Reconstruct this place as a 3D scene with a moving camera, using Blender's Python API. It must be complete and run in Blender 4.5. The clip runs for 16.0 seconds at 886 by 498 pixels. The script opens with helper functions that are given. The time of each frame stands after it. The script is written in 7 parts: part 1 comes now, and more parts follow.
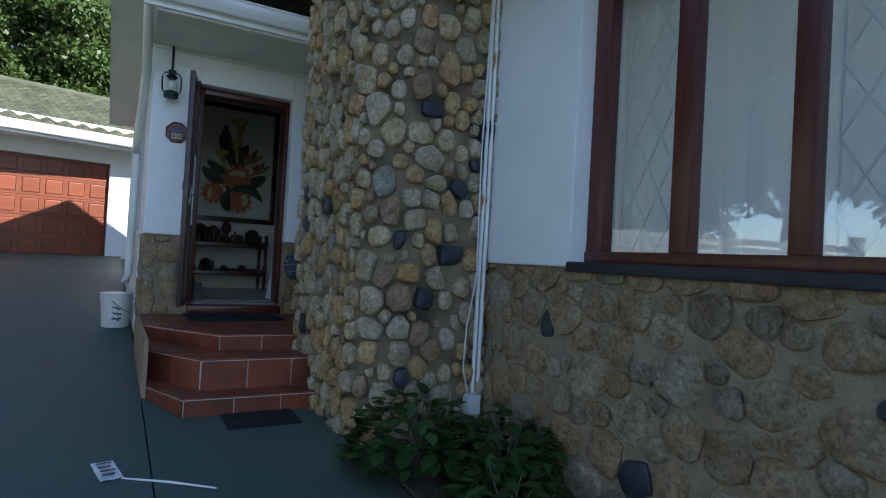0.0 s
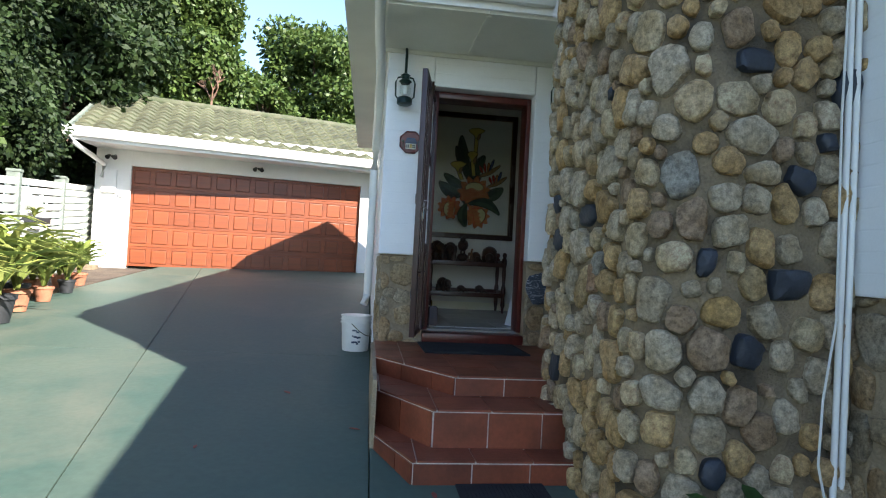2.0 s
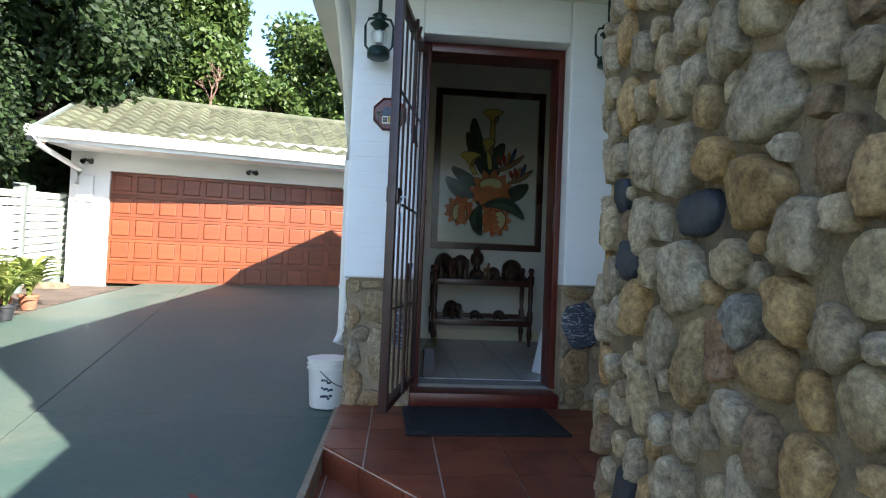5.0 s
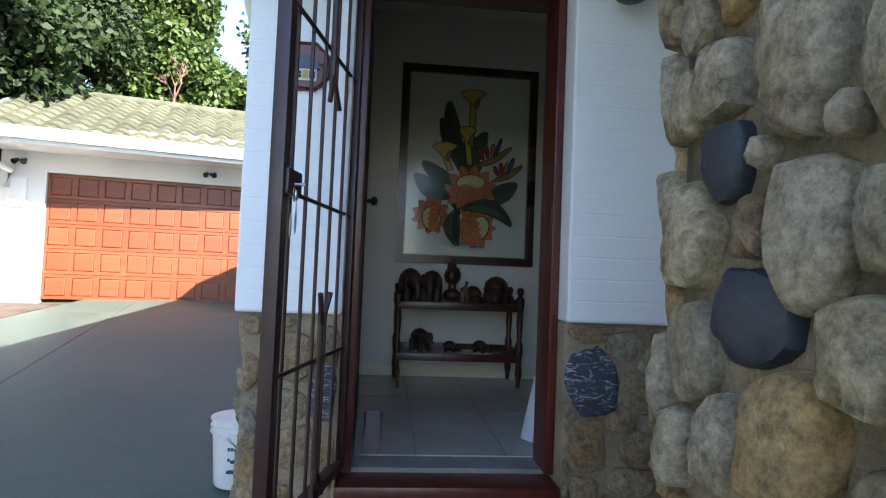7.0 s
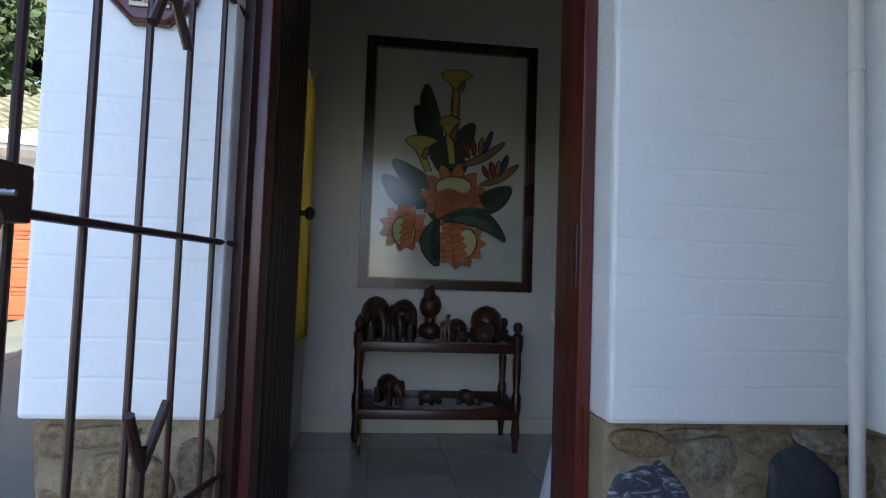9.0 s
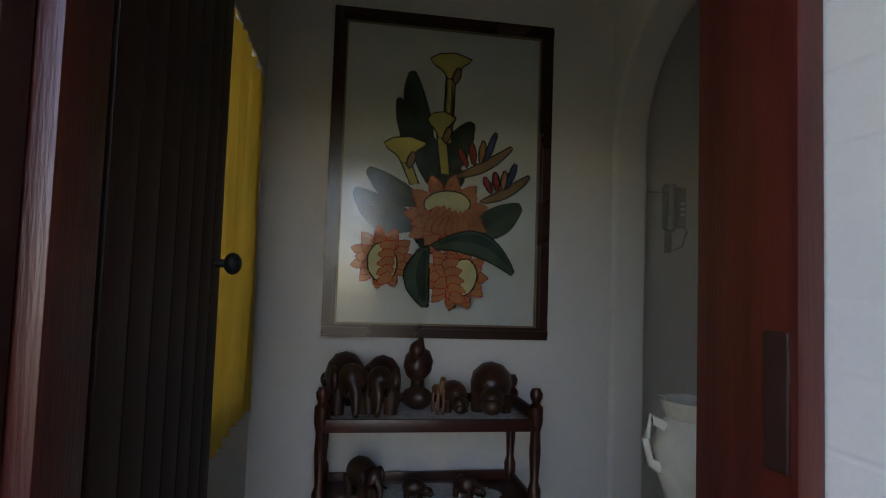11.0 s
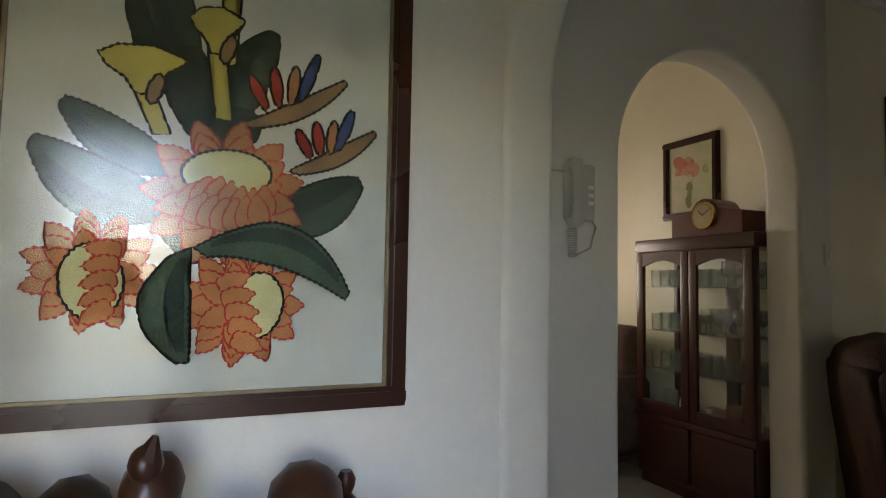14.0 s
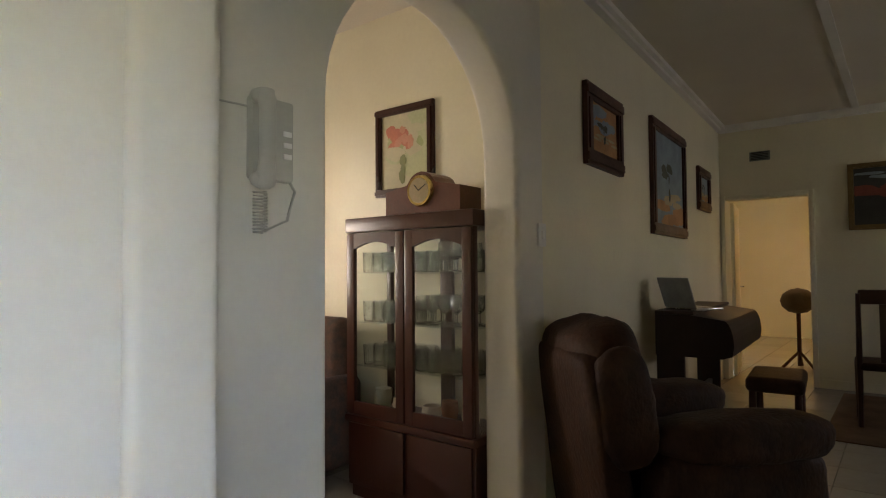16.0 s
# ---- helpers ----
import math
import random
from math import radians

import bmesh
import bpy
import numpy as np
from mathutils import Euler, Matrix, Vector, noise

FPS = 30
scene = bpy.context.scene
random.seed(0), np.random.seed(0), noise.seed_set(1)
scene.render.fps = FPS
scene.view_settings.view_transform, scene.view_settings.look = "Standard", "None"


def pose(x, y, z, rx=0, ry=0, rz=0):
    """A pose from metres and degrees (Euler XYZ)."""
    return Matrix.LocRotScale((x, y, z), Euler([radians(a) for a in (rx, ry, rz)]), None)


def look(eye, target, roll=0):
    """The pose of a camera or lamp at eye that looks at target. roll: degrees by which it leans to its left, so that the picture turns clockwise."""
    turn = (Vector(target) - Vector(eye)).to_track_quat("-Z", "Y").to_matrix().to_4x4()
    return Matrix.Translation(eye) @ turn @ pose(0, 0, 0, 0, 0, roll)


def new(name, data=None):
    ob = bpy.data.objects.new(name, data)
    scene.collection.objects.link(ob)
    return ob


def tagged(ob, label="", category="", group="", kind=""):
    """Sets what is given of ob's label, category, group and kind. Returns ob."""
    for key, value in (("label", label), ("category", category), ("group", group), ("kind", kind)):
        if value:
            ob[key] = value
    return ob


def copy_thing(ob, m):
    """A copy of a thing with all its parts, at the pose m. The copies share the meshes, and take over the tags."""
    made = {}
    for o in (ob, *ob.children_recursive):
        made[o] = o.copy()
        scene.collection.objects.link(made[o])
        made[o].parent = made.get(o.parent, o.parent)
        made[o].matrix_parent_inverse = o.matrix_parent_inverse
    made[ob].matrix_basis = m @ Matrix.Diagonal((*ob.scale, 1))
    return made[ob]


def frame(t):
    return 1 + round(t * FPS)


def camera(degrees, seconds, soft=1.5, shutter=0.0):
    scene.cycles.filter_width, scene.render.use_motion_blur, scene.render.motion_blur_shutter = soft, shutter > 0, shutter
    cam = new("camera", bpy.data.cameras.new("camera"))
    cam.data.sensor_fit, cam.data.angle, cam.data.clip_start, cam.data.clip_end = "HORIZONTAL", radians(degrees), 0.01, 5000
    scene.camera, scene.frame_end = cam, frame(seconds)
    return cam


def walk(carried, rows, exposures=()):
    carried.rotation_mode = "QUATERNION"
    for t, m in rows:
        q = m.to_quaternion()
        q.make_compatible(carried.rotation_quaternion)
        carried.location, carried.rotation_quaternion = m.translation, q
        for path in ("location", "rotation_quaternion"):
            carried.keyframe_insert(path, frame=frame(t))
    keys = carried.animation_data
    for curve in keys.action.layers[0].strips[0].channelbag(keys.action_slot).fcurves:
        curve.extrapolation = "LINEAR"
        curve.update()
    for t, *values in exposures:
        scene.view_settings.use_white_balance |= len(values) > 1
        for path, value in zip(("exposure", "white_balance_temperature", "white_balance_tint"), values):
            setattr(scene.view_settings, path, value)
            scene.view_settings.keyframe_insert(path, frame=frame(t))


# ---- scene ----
cam = camera(74.3, 16.0, soft=1.1)
PATH = [
    (0, (0.192, 0.261, 1.598), (1.186, 1.997, 1.637), 3.2),
    (0.5, (0.206, 0.551, 1.637), (0.953, 2.406, 1.679), 3.3),
    (1, (0.226, 0.764, 1.647), (0.804, 2.678, 1.692), 3.3),
    (1.5, (0.31, 1.02, 1.655), (0.713, 2.979, 1.698), 3.1),
    (2, (0.373, 1.258, 1.653), (0.627, 3.241, 1.695), 3.0),
    (2.5, (0.428, 1.517, 1.663), (0.614, 3.508, 1.704), 2.8),
    (3, (0.468, 1.736, 1.686), (0.63, 3.729, 1.729), 2.8),
    (5.5, (0.848, 3.064, 1.791), (1.006, 5.056, 1.86), 2.3),
    (6, (0.943, 3.351, 1.812), (1.103, 5.343, 1.891), 2.5),
    (6.5, (0.981, 3.567, 1.838), (1.153, 5.558, 1.918), 2.3),
    (7, (1.013, 3.856, 1.854), (1.199, 5.845, 1.944), 2.3),
    (7.5, (1.053, 4.096, 1.894), (1.255, 6.084, 1.983), 2.2),
    (8, (1.093, 4.381, 1.896), (1.313, 6.366, 1.994), 2.2),
    (8.5, (1.144, 4.628, 1.937), (1.366, 6.612, 2.051), 2.1),
    (9, (1.176, 4.781, 2.006), (1.399, 6.766, 2.111), 2.0),
    (11.5, (1.178, 5.838, 2.241), (1.526, 7.804, 2.36), 2.0),
    (12, (1.226, 6.049, 2.267), (1.613, 8.008, 2.383), 2.0),
    (12.5, (1.278, 6.214, 2.255), (1.737, 8.156, 2.383), 1.8),
    (13, (1.374, 6.428, 2.289), (1.917, 8.349, 2.413), 1.7),
    (13.5, (1.461, 6.557, 2.305), (2.113, 8.444, 2.428), 1.4),
    (14, (1.539, 6.703, 2.3), (2.339, 8.533, 2.418), 1.0),
    (14.5, (1.606, 6.86, 2.31), (2.626, 8.577, 2.423), 0.8),
    (15, (1.698, 6.978, 2.289), (2.931, 8.549, 2.394), 0.2),
    (15.5, (1.848, 7.121, 2.307), (3.257, 8.539, 2.392), 0.0),
    (16, (1.998, 7.242, 2.311), (3.565, 8.482, 2.383), -0.4),
]
EXPOSURES = [(0, 1.6, 5800, 12), (0.5, 1.85, 5900, 12), (1.5, 2.25, 6300, 11), (3, 2.4, 6550, 11), (5.5, 2.65, 6300, 14), (7.5, 2.9, 6300, 18), (9, 3.0, 6300, 22), (11.5, 3.5, 7300, 24), (12.5, 4.4, 7300, 23), (13.5, 4.85, 7250, 23), (14.5, 5.2, 7300, 23), (16, 5.75, 7250, 23)]
walk(cam, [(t, look(eye, target, roll)) for t, eye, target, roll in PATH], EXPOSURES)

# ---- light ----
SUN_DIR = Vector((1.03, -1.11, 1.0)).normalized()
world = bpy.data.worlds.new("sky")
scene.world = world
world.use_nodes = True
wn = world.node_tree
sky = wn.nodes.new("ShaderNodeTexSky")
sky.sky_type, sky.sun_disc = "NISHITA", False
sky.sun_elevation, sky.sun_rotation = math.asin(SUN_DIR.z), math.atan2(SUN_DIR.x, SUN_DIR.y)
sky.air_density, sky.dust_density, sky.ozone_density = 1.0, 0.3, 2.0
wn.links.new(sky.outputs[0], wn.nodes["Background"].inputs[0])
wn.nodes["Background"].inputs[1].default_value = 0.09
sun = new("sun", bpy.data.lights.new("sun", "SUN"))
sun.data.energy, sun.data.angle, sun.data.color = 4.3, radians(0.5), (1.0, 0.94, 0.85)
sun.matrix_world = look(SUN_DIR * 30, (0, 0, 0))


def area_lamp(name, place, towards, w, h, watts, colour=(0.9, 0.95, 1.0)):
    lamp = new(name, bpy.data.lights.new(name, "AREA"))
    lamp.data.shape, lamp.data.size, lamp.data.size_y = "RECTANGLE", w, h
    lamp.data.energy, lamp.data.color = watts, colour
    lamp.matrix_world = look(place, towards)
    return lamp


# added fill, tilted up to brighten the living room ceiling; no known window
area_lamp("living_fill_light", (7.9, 2.98, 2.75), (6.9, 5.0, 5.4), 0.35, 0.45, 0.36)
# added warm fill for the dining room, from an unseen source
area_lamp("dining_fill_light", (3.35, 11.37, 2.55), (3.4, 8.0, 2.2), 0.55, 0.55, 0.33, (1.0, 0.88, 0.72))
area_lamp("hall_window_light", (0.6, 7.58, 2.4), (3.0, 7.58, 2.2), 0.95, 1.2, 0.05)
area_lamp("passage_lamp", (11.5, 8.5, 3.85), (11.5, 8.5, 1.0), 0.5, 0.5, 0.3, (1.0, 0.6, 0.2))
# added bluish fill behind the lace curtains; the room beyond is unseen
area_lamp("curtain_fill_light", (5.56, 0.4, 2.5), (2.6, 0.9, 2.3), 3.6, 1.3, 5, (0.8, 0.9, 1.0))

# ---- materials ----
def mat(name, colour, rough=0.6, metal=0.0, noise_scale=6.0, vary=0.25, fine=60.0, bump=0.15, spec=0.5, second=None, per_object=0.0, coords="Object", stretch=(1, 1, 1)):
    """Colour broken by stains and grain, fine relief, and roughness that wavers."""
    m = bpy.data.materials.new(name)
    m.use_nodes = True
    nt = m.node_tree
    n, l = nt.nodes, nt.links
    b = n["Principled BSDF"]
    tc = n.new("ShaderNodeTexCoord")
    mp = n.new("ShaderNodeMapping")
    mp.inputs["Scale"].default_value = stretch
    l.new(tc.outputs[coords], mp.inputs[0])
    big = n.new("ShaderNodeTexNoise")
    big.inputs["Scale"].default_value, big.inputs["Detail"].default_value = noise_scale, 5
    l.new(mp.outputs[0], big.inputs[0])
    small = n.new("ShaderNodeTexNoise")
    small.inputs["Scale"].default_value, small.inputs["Detail"].default_value = fine, 3
    l.new(mp.outputs[0], small.inputs[0])
    mix = n.new("ShaderNodeMixRGB")
    other = second or tuple(c * (1 - vary) for c in colour)
    mix.inputs[1].default_value, mix.inputs[2].default_value = (*colour, 1), (*other, 1)
    ramp = n.new("ShaderNodeValToRGB")
    ramp.color_ramp.elements[0].position, ramp.color_ramp.elements[1].position = 0.38, 0.68
    l.new(big.outputs[0], ramp.inputs[0])
    l.new(ramp.outputs[0], mix.inputs[0])
    grain = n.new("ShaderNodeMixRGB")
    grain.blend_type = "MULTIPLY"
    grain.inputs[0].default_value = min(1.0, vary * 1.2)
    l.new(mix.outputs[0], grain.inputs[1])
    l.new(small.outputs[0], grain.inputs[2])
    gain = n.new("ShaderNodeMixRGB")
    gain.blend_type, gain.inputs[0].default_value = "MULTIPLY", 1.0
    k = 1 / (1 - 0.5 * min(1.0, vary * 1.2))
    gain.inputs[2].default_value = (k, k, k, 1)
    l.new(grain.outputs[0], gain.inputs[1])
    out = gain.outputs[0]
    if per_object:
        oi = n.new("ShaderNodeObjectInfo")
        hsv = n.new("ShaderNodeHueSaturation")
        mr = n.new("ShaderNodeMapRange")
        mr.inputs[3].default_value, mr.inputs[4].default_value = 1 - per_object, 1 + per_object
        l.new(oi.outputs["Random"], mr.inputs[0])
        l.new(mr.outputs[0], hsv.inputs["Value"])
        l.new(out, hsv.inputs["Color"])
        out = hsv.outputs[0]
    l.new(out, b.inputs["Base Color"])
    b.inputs["Metallic"].default_value = metal
    b.inputs["Specular IOR Level"].default_value = spec
    rr = n.new("ShaderNodeMapRange")
    rr.inputs[3].default_value, rr.inputs[4].default_value = max(0.02, rough - 0.08), min(1, rough + 0.12)
    l.new(big.outputs[0], rr.inputs[0])
    l.new(rr.outputs[0], b.inputs["Roughness"])
    if bump:
        bp = n.new("ShaderNodeBump")
        bp.inputs["Strength"].default_value, bp.inputs["Distance"].default_value = bump, 0.01
        l.new(small.outputs[0], bp.inputs["Height"])
        l.new(bp.outputs[0], b.inputs["Normal"])
    return m


def painted_brick(name, colour, course=0.085, length=30.0, strength=0.22):
    """White paint over brick: courses show as soft relief only."""
    m = mat(name, colour, 0.45, noise_scale=2.5, vary=0.06, fine=90, bump=0.08)
    n, l = m.node_tree.nodes, m.node_tree.links
    geo = n.new("ShaderNodeNewGeometry")
    sep, com, add = n.new("ShaderNodeSeparateXYZ"), n.new("ShaderNodeCombineXYZ"), n.new("ShaderNodeMath")
    l.new(geo.outputs["Position"], sep.inputs[0])
    l.new(sep.outputs[0], add.inputs[0])
    l.new(sep.outputs[1], add.inputs[1])
    l.new(add.outputs[0], com.inputs[0])
    l.new(sep.outputs[2], com.inputs[1])
    br = n.new("ShaderNodeTexBrick")
    br.inputs["Color1"].default_value = br.inputs["Color2"].default_value = (1, 1, 1, 1)
    br.inputs["Mortar"].default_value = (0, 0, 0, 1)
    br.inputs["Scale"].default_value, br.inputs["Mortar Size"].default_value = 1.0, 0.006
    br.inputs["Mortar Smooth"].default_value = 0.9
    br.inputs["Brick Width"].default_value, br.inputs["Row Height"].default_value = length, course
    wob = n.new("ShaderNodeTexNoise")
    wob.inputs["Scale"].default_value = 3.0
    l.new(com.outputs[0], wob.inputs[0])
    wm = n.new("ShaderNodeMixRGB")
    wm.blend_type, wm.inputs[0].default_value = "ADD", 0.02
    l.new(com.outputs[0], wm.inputs[1])
    l.new(wob.outputs[1], wm.inputs[2])
    l.new(wm.outputs[0], br.inputs[0])
    bp = n.new("ShaderNodeBump")
    bp.inputs["Strength"].default_value, bp.inputs["Distance"].default_value = strength, 0.008
    l.new(br.outputs[0], bp.inputs["Height"])
    old = n["Bump"]
    l.new(bp.outputs[0], old.inputs["Normal"])
    return m


def ramp_mat(name, stops, rough=0.75, bump=0.5, scale=14.0, by="Random"):
    """Pieces that differ from one another: the hue is drawn per object (or per loose piece), with mottling on each."""
    m = mat(name, (0.5, 0.5, 0.5), rough, noise_scale=scale, vary=0.35, fine=70, bump=bump, spec=0.3)
    n, l = m.node_tree.nodes, m.node_tree.links
    if by == "Random":
        src = n.new("ShaderNodeObjectInfo").outputs["Random"]
    else:
        src = n.new("ShaderNodeNewGeometry").outputs["Random Per Island"]
    r = n.new("ShaderNodeValToRGB")
    r.color_ramp.interpolation = "CONSTANT" if len(stops) > 4 else "LINEAR"
    while len(r.color_ramp.elements) < len(stops):
        r.color_ramp.elements.new(0.5)
    for e, (p, c) in zip(r.color_ramp.elements, stops):
        e.position, e.color = p, (*c, 1)
    l.new(src, r.inputs[0])
    mix = n["Mix"] if "Mix" in n else [x for x in n if x.bl_idname == "ShaderNodeMixRGB"][0]
    l.new(r.outputs[0], mix.inputs[1])
    dark = n.new("ShaderNodeMixRGB")
    dark.blend_type, dark.inputs[0].default_value = "MULTIPLY", 1.0
    dark.inputs[2].default_value = (0.74, 0.66, 0.54, 1)
    l.new(r.outputs[0], dark.inputs[1])
    l.new(dark.outputs[0], mix.inputs[2])
    if bump > 0.3:
        lumps = n.new("ShaderNodeTexNoise")
        lumps.inputs["Scale"].default_value, lumps.inputs["Detail"].default_value, lumps.inputs["Roughness"].default_value = 34, 10, 0.82
        l.new(n["Mapping"].outputs[0], lumps.inputs[0])
        b2 = n.new("ShaderNodeBump")
        b2.inputs["Strength"].default_value, b2.inputs["Distance"].default_value = 0.75, 0.03
        l.new(lumps.outputs[0], b2.inputs["Height"])
        l.new(b2.outputs[0], n["Bump"].inputs["Normal"])
        speck = n.new("ShaderNodeMixRGB")
        speck.blend_type, speck.inputs[0].default_value = "OVERLAY", 0.6
        base = n["Principled BSDF"].inputs["Base Color"]
        src2 = base.links[0].from_socket
        l.new(src2, speck.inputs[1])
        sharp = n.new("ShaderNodeMapRange")
        sharp.inputs[1].default_value, sharp.inputs[2].default_value, sharp.inputs[3].default_value, sharp.inputs[4].default_value = 0.38, 0.62, 0.08, 0.92
        l.new(lumps.outputs[0], sharp.inputs[0])
        l.new(sharp.outputs[0], speck.inputs[2])
        l.new(speck.outputs[0], base)
    return m


def glass_mat(name, tint=(0.95, 0.98, 0.97), rough=0.02, gloss=0.045):
    """Thin pane: clear, with gloss that grows at a slant."""
    m = bpy.data.materials.new(name)
    m.use_nodes = True
    n, l = m.node_tree.nodes, m.node_tree.links
    n.remove(n["Principled BSDF"])
    tr, gl, fr, mx = n.new("ShaderNodeBsdfTransparent"), n.new("ShaderNodeBsdfGlossy"), n.new("ShaderNodeLayerWeight"), n.new("ShaderNodeMixShader")
    power, gain = n.new("ShaderNodeMath"), n.new("ShaderNodeMath")
    power.operation, power.inputs[1].default_value = "POWER", 4.5
    gain.operation, gain.inputs[1].default_value, gain.inputs[2].default_value = "MULTIPLY_ADD", 0.98 - gloss, gloss
    tr.inputs[0].default_value = (*tint, 1)
    gl.inputs["Roughness"].default_value = rough
    fr.inputs[0].default_value = 0.5
    l.new(fr.outputs["Facing"], power.inputs[0])
    l.new(power.outputs[0], gain.inputs[0])
    l.new(gain.outputs[0], mx.inputs[0])
    l.new(tr.outputs[0], mx.inputs[1])
    l.new(gl.outputs[0], mx.inputs[2])
    l.new(mx.outputs[0], n["Material Output"].inputs[0])
    return m


def leaf_mat(name, a, b, rough=0.45):
    m = ramp_mat(name, [(0, a), (1, b)], rough, 0.0, 3.0, "Island")
    p = m.node_tree.nodes["Principled BSDF"]
    p.inputs["Subsurface Weight"].default_value = 0.0
    p.inputs["Transmission Weight"].default_value = 0.0
    n, l = m.node_tree.nodes, m.node_tree.links
    t, mx = n.new("ShaderNodeBsdfTranslucent"), n.new("ShaderNodeMixShader")
    r = [x for x in n if x.bl_idname == "ShaderNodeValToRGB"][-1]
    l.new(r.outputs[0], t.inputs[0])
    mx.inputs[0].default_value = 0.3
    l.new(p.outputs[0], mx.inputs[1])
    l.new(t.outputs[0], mx.inputs[2])
    l.new(mx.outputs[0], n["Material Output"].inputs[0])
    return m


M_WALL = painted_brick("white_painted_brick", (0.86, 0.87, 0.88))
M_PLASTER = mat("white_plaster", (0.8, 0.8, 0.78), 0.6, noise_scale=1.6, vary=0.08, fine=45, bump=0.12)
M_CREAM = mat("cream_plaster", (0.8, 0.76, 0.6), 0.55, noise_scale=1.4, vary=0.07, fine=40, bump=0.1)
M_HALL = mat("white_hall_plaster", (0.73, 0.71, 0.65), 0.55, noise_scale=1.4, vary=0.06, fine=40, bump=0.1)
M_CEIL = mat("ceiling_board", (0.74, 0.7, 0.62), 0.7, noise_scale=1.2, vary=0.08, bump=0.05)
M_SOFFIT = mat("soffit_board", (0.75, 0.75, 0.68), 0.6, noise_scale=2, vary=0.1, bump=0.05)
M_WHITE = mat("white_gloss_paint", (0.8, 0.8, 0.78), 0.3, noise_scale=4, vary=0.08, bump=0.03)
M_MORTAR = mat("mortar", (0.25, 0.19, 0.12), 0.9, noise_scale=4.5, vary=0.45, fine=90, bump=1.0, second=(0.07, 0.055, 0.038))
M_DADO = mat("dado_mortar", (0.33, 0.255, 0.17), 0.85, noise_scale=6, vary=0.35, fine=60, bump=0.9, second=(0.23, 0.175, 0.11))
TANS = [(0.0, (0.56, 0.455, 0.3)), (0.14, (0.54, 0.37, 0.19)), (0.28, (0.52, 0.435, 0.32)), (0.42, (0.62, 0.49, 0.32)), (0.55, (0.45, 0.375, 0.27)), (0.66, (0.56, 0.385, 0.19)), (0.78, (0.56, 0.47, 0.345)), (0.9, (0.38, 0.27, 0.18))]
M_STONE = ramp_mat("river_stone", TANS, 0.75, 0.6, 9)
M_STONE_REST = ramp_mat("river_stone_rest", TANS, 0.75, 0.6, 9, "Island")
M_STONE_GREY = ramp_mat("grey_river_stone", [(0, (0.48, 0.41, 0.305)), (0.5, (0.54, 0.46, 0.345)), (1, (0.53, 0.43, 0.29))], 0.75, 0.6, 8)
M_STONE_OCHRE = ramp_mat("ochre_river_stone", [(0, (0.5, 0.33, 0.13)), (0.5, (0.44, 0.3, 0.15)), (1, (0.48, 0.36, 0.2))], 0.75, 0.6, 8)
M_STONE_RUST = ramp_mat("rusty_river_stone", [(0, (0.42, 0.26, 0.18)), (1, (0.44, 0.3, 0.2))], 0.75, 0.6, 8)


def veined(name, colour, vein, amount=0.62, scale=9.0):
    """Blue-black stone crossed by thin pale veins and flecks."""
    m = mat(name, colour, 0.5, noise_scale=5, vary=0.35, fine=50, bump=0.35, spec=0.45)
    n, l = m.node_tree.nodes, m.node_tree.links
    streak = n.new("ShaderNodeTexNoise")
    streak.inputs["Scale"].default_value, streak.inputs["Detail"].default_value, streak.inputs["Roughness"].default_value, streak.inputs["Distortion"].default_value = scale, 6, 0.7, 1.6
    wide = n.new("ShaderNodeMapping")
    wide.inputs["Rotation"].default_value, wide.inputs["Scale"].default_value = (0.4, 0.7, 0.3), (1, 1, 3.5)
    l.new(n["Texture Coordinate"].outputs["Object"], wide.inputs[0])
    l.new(wide.outputs[0], streak.inputs[0])
    cut = n.new("ShaderNodeMapRange")
    cut.inputs[1].default_value, cut.inputs[2].default_value = amount, amount + 0.1
    l.new(streak.outputs[0], cut.inputs[0])
    pale = n.new("ShaderNodeMixRGB")
    base = n["Principled BSDF"].inputs["Base Color"]
    l.new(base.links[0].from_socket, pale.inputs[1])
    pale.inputs[2].default_value = (*vein, 1)
    l.new(cut.outputs[0], pale.inputs[0])
    l.new(pale.outputs[0], base)
    return m


M_STONE_SLATE = ramp_mat("slate_river_stone", [(0, (0.31, 0.295, 0.26)), (1, (0.35, 0.32, 0.27))], 0.7, 0.6, 8)
M_STONE_DARK = veined("blue_black_stone", (0.035, 0.042, 0.058), (0.2, 0.21, 0.22), 0.66)
M_STONE_VEIN = veined("white_veined_blue_stone", (0.05, 0.062, 0.09), (0.36, 0.37, 0.4), 0.53, 14.0)
FLAT = [(0.0, (0.4, 0.305, 0.19)), (0.2, (0.36, 0.28, 0.18)), (0.4, (0.44, 0.36, 0.25)), (0.55, (0.3, 0.25, 0.18)), (0.7, (0.41, 0.29, 0.17)), (0.88, (0.4, 0.34, 0.26))]
M_FLAT = ramp_mat("field_stone", FLAT, 0.65, 0.7, 7)
M_FLAT_REST = ramp_mat("field_stone_rest", FLAT, 0.65, 0.7, 7, "Island")
M_TILE = mat("quarry_tile", (0.2, 0.05, 0.024), 0.42, noise_scale=5, vary=0.35, fine=50, bump=0.1, per_object=0.2)
M_GROUT = mat("pale_grout", (0.6, 0.53, 0.47), 0.9, noise_scale=20, vary=0.3)
M_GREEN = mat("green_painted_concrete", (0.042, 0.077, 0.062), 0.6, noise_scale=0.9, vary=0.3, fine=25, bump=0.12, second=(0.075, 0.098, 0.075))
gn, gl_ = M_GREEN.node_tree.nodes, M_GREEN.node_tree.links
worn, streaks = gn.new("ShaderNodeTexNoise"), gn.new("ShaderNodeMapRange")
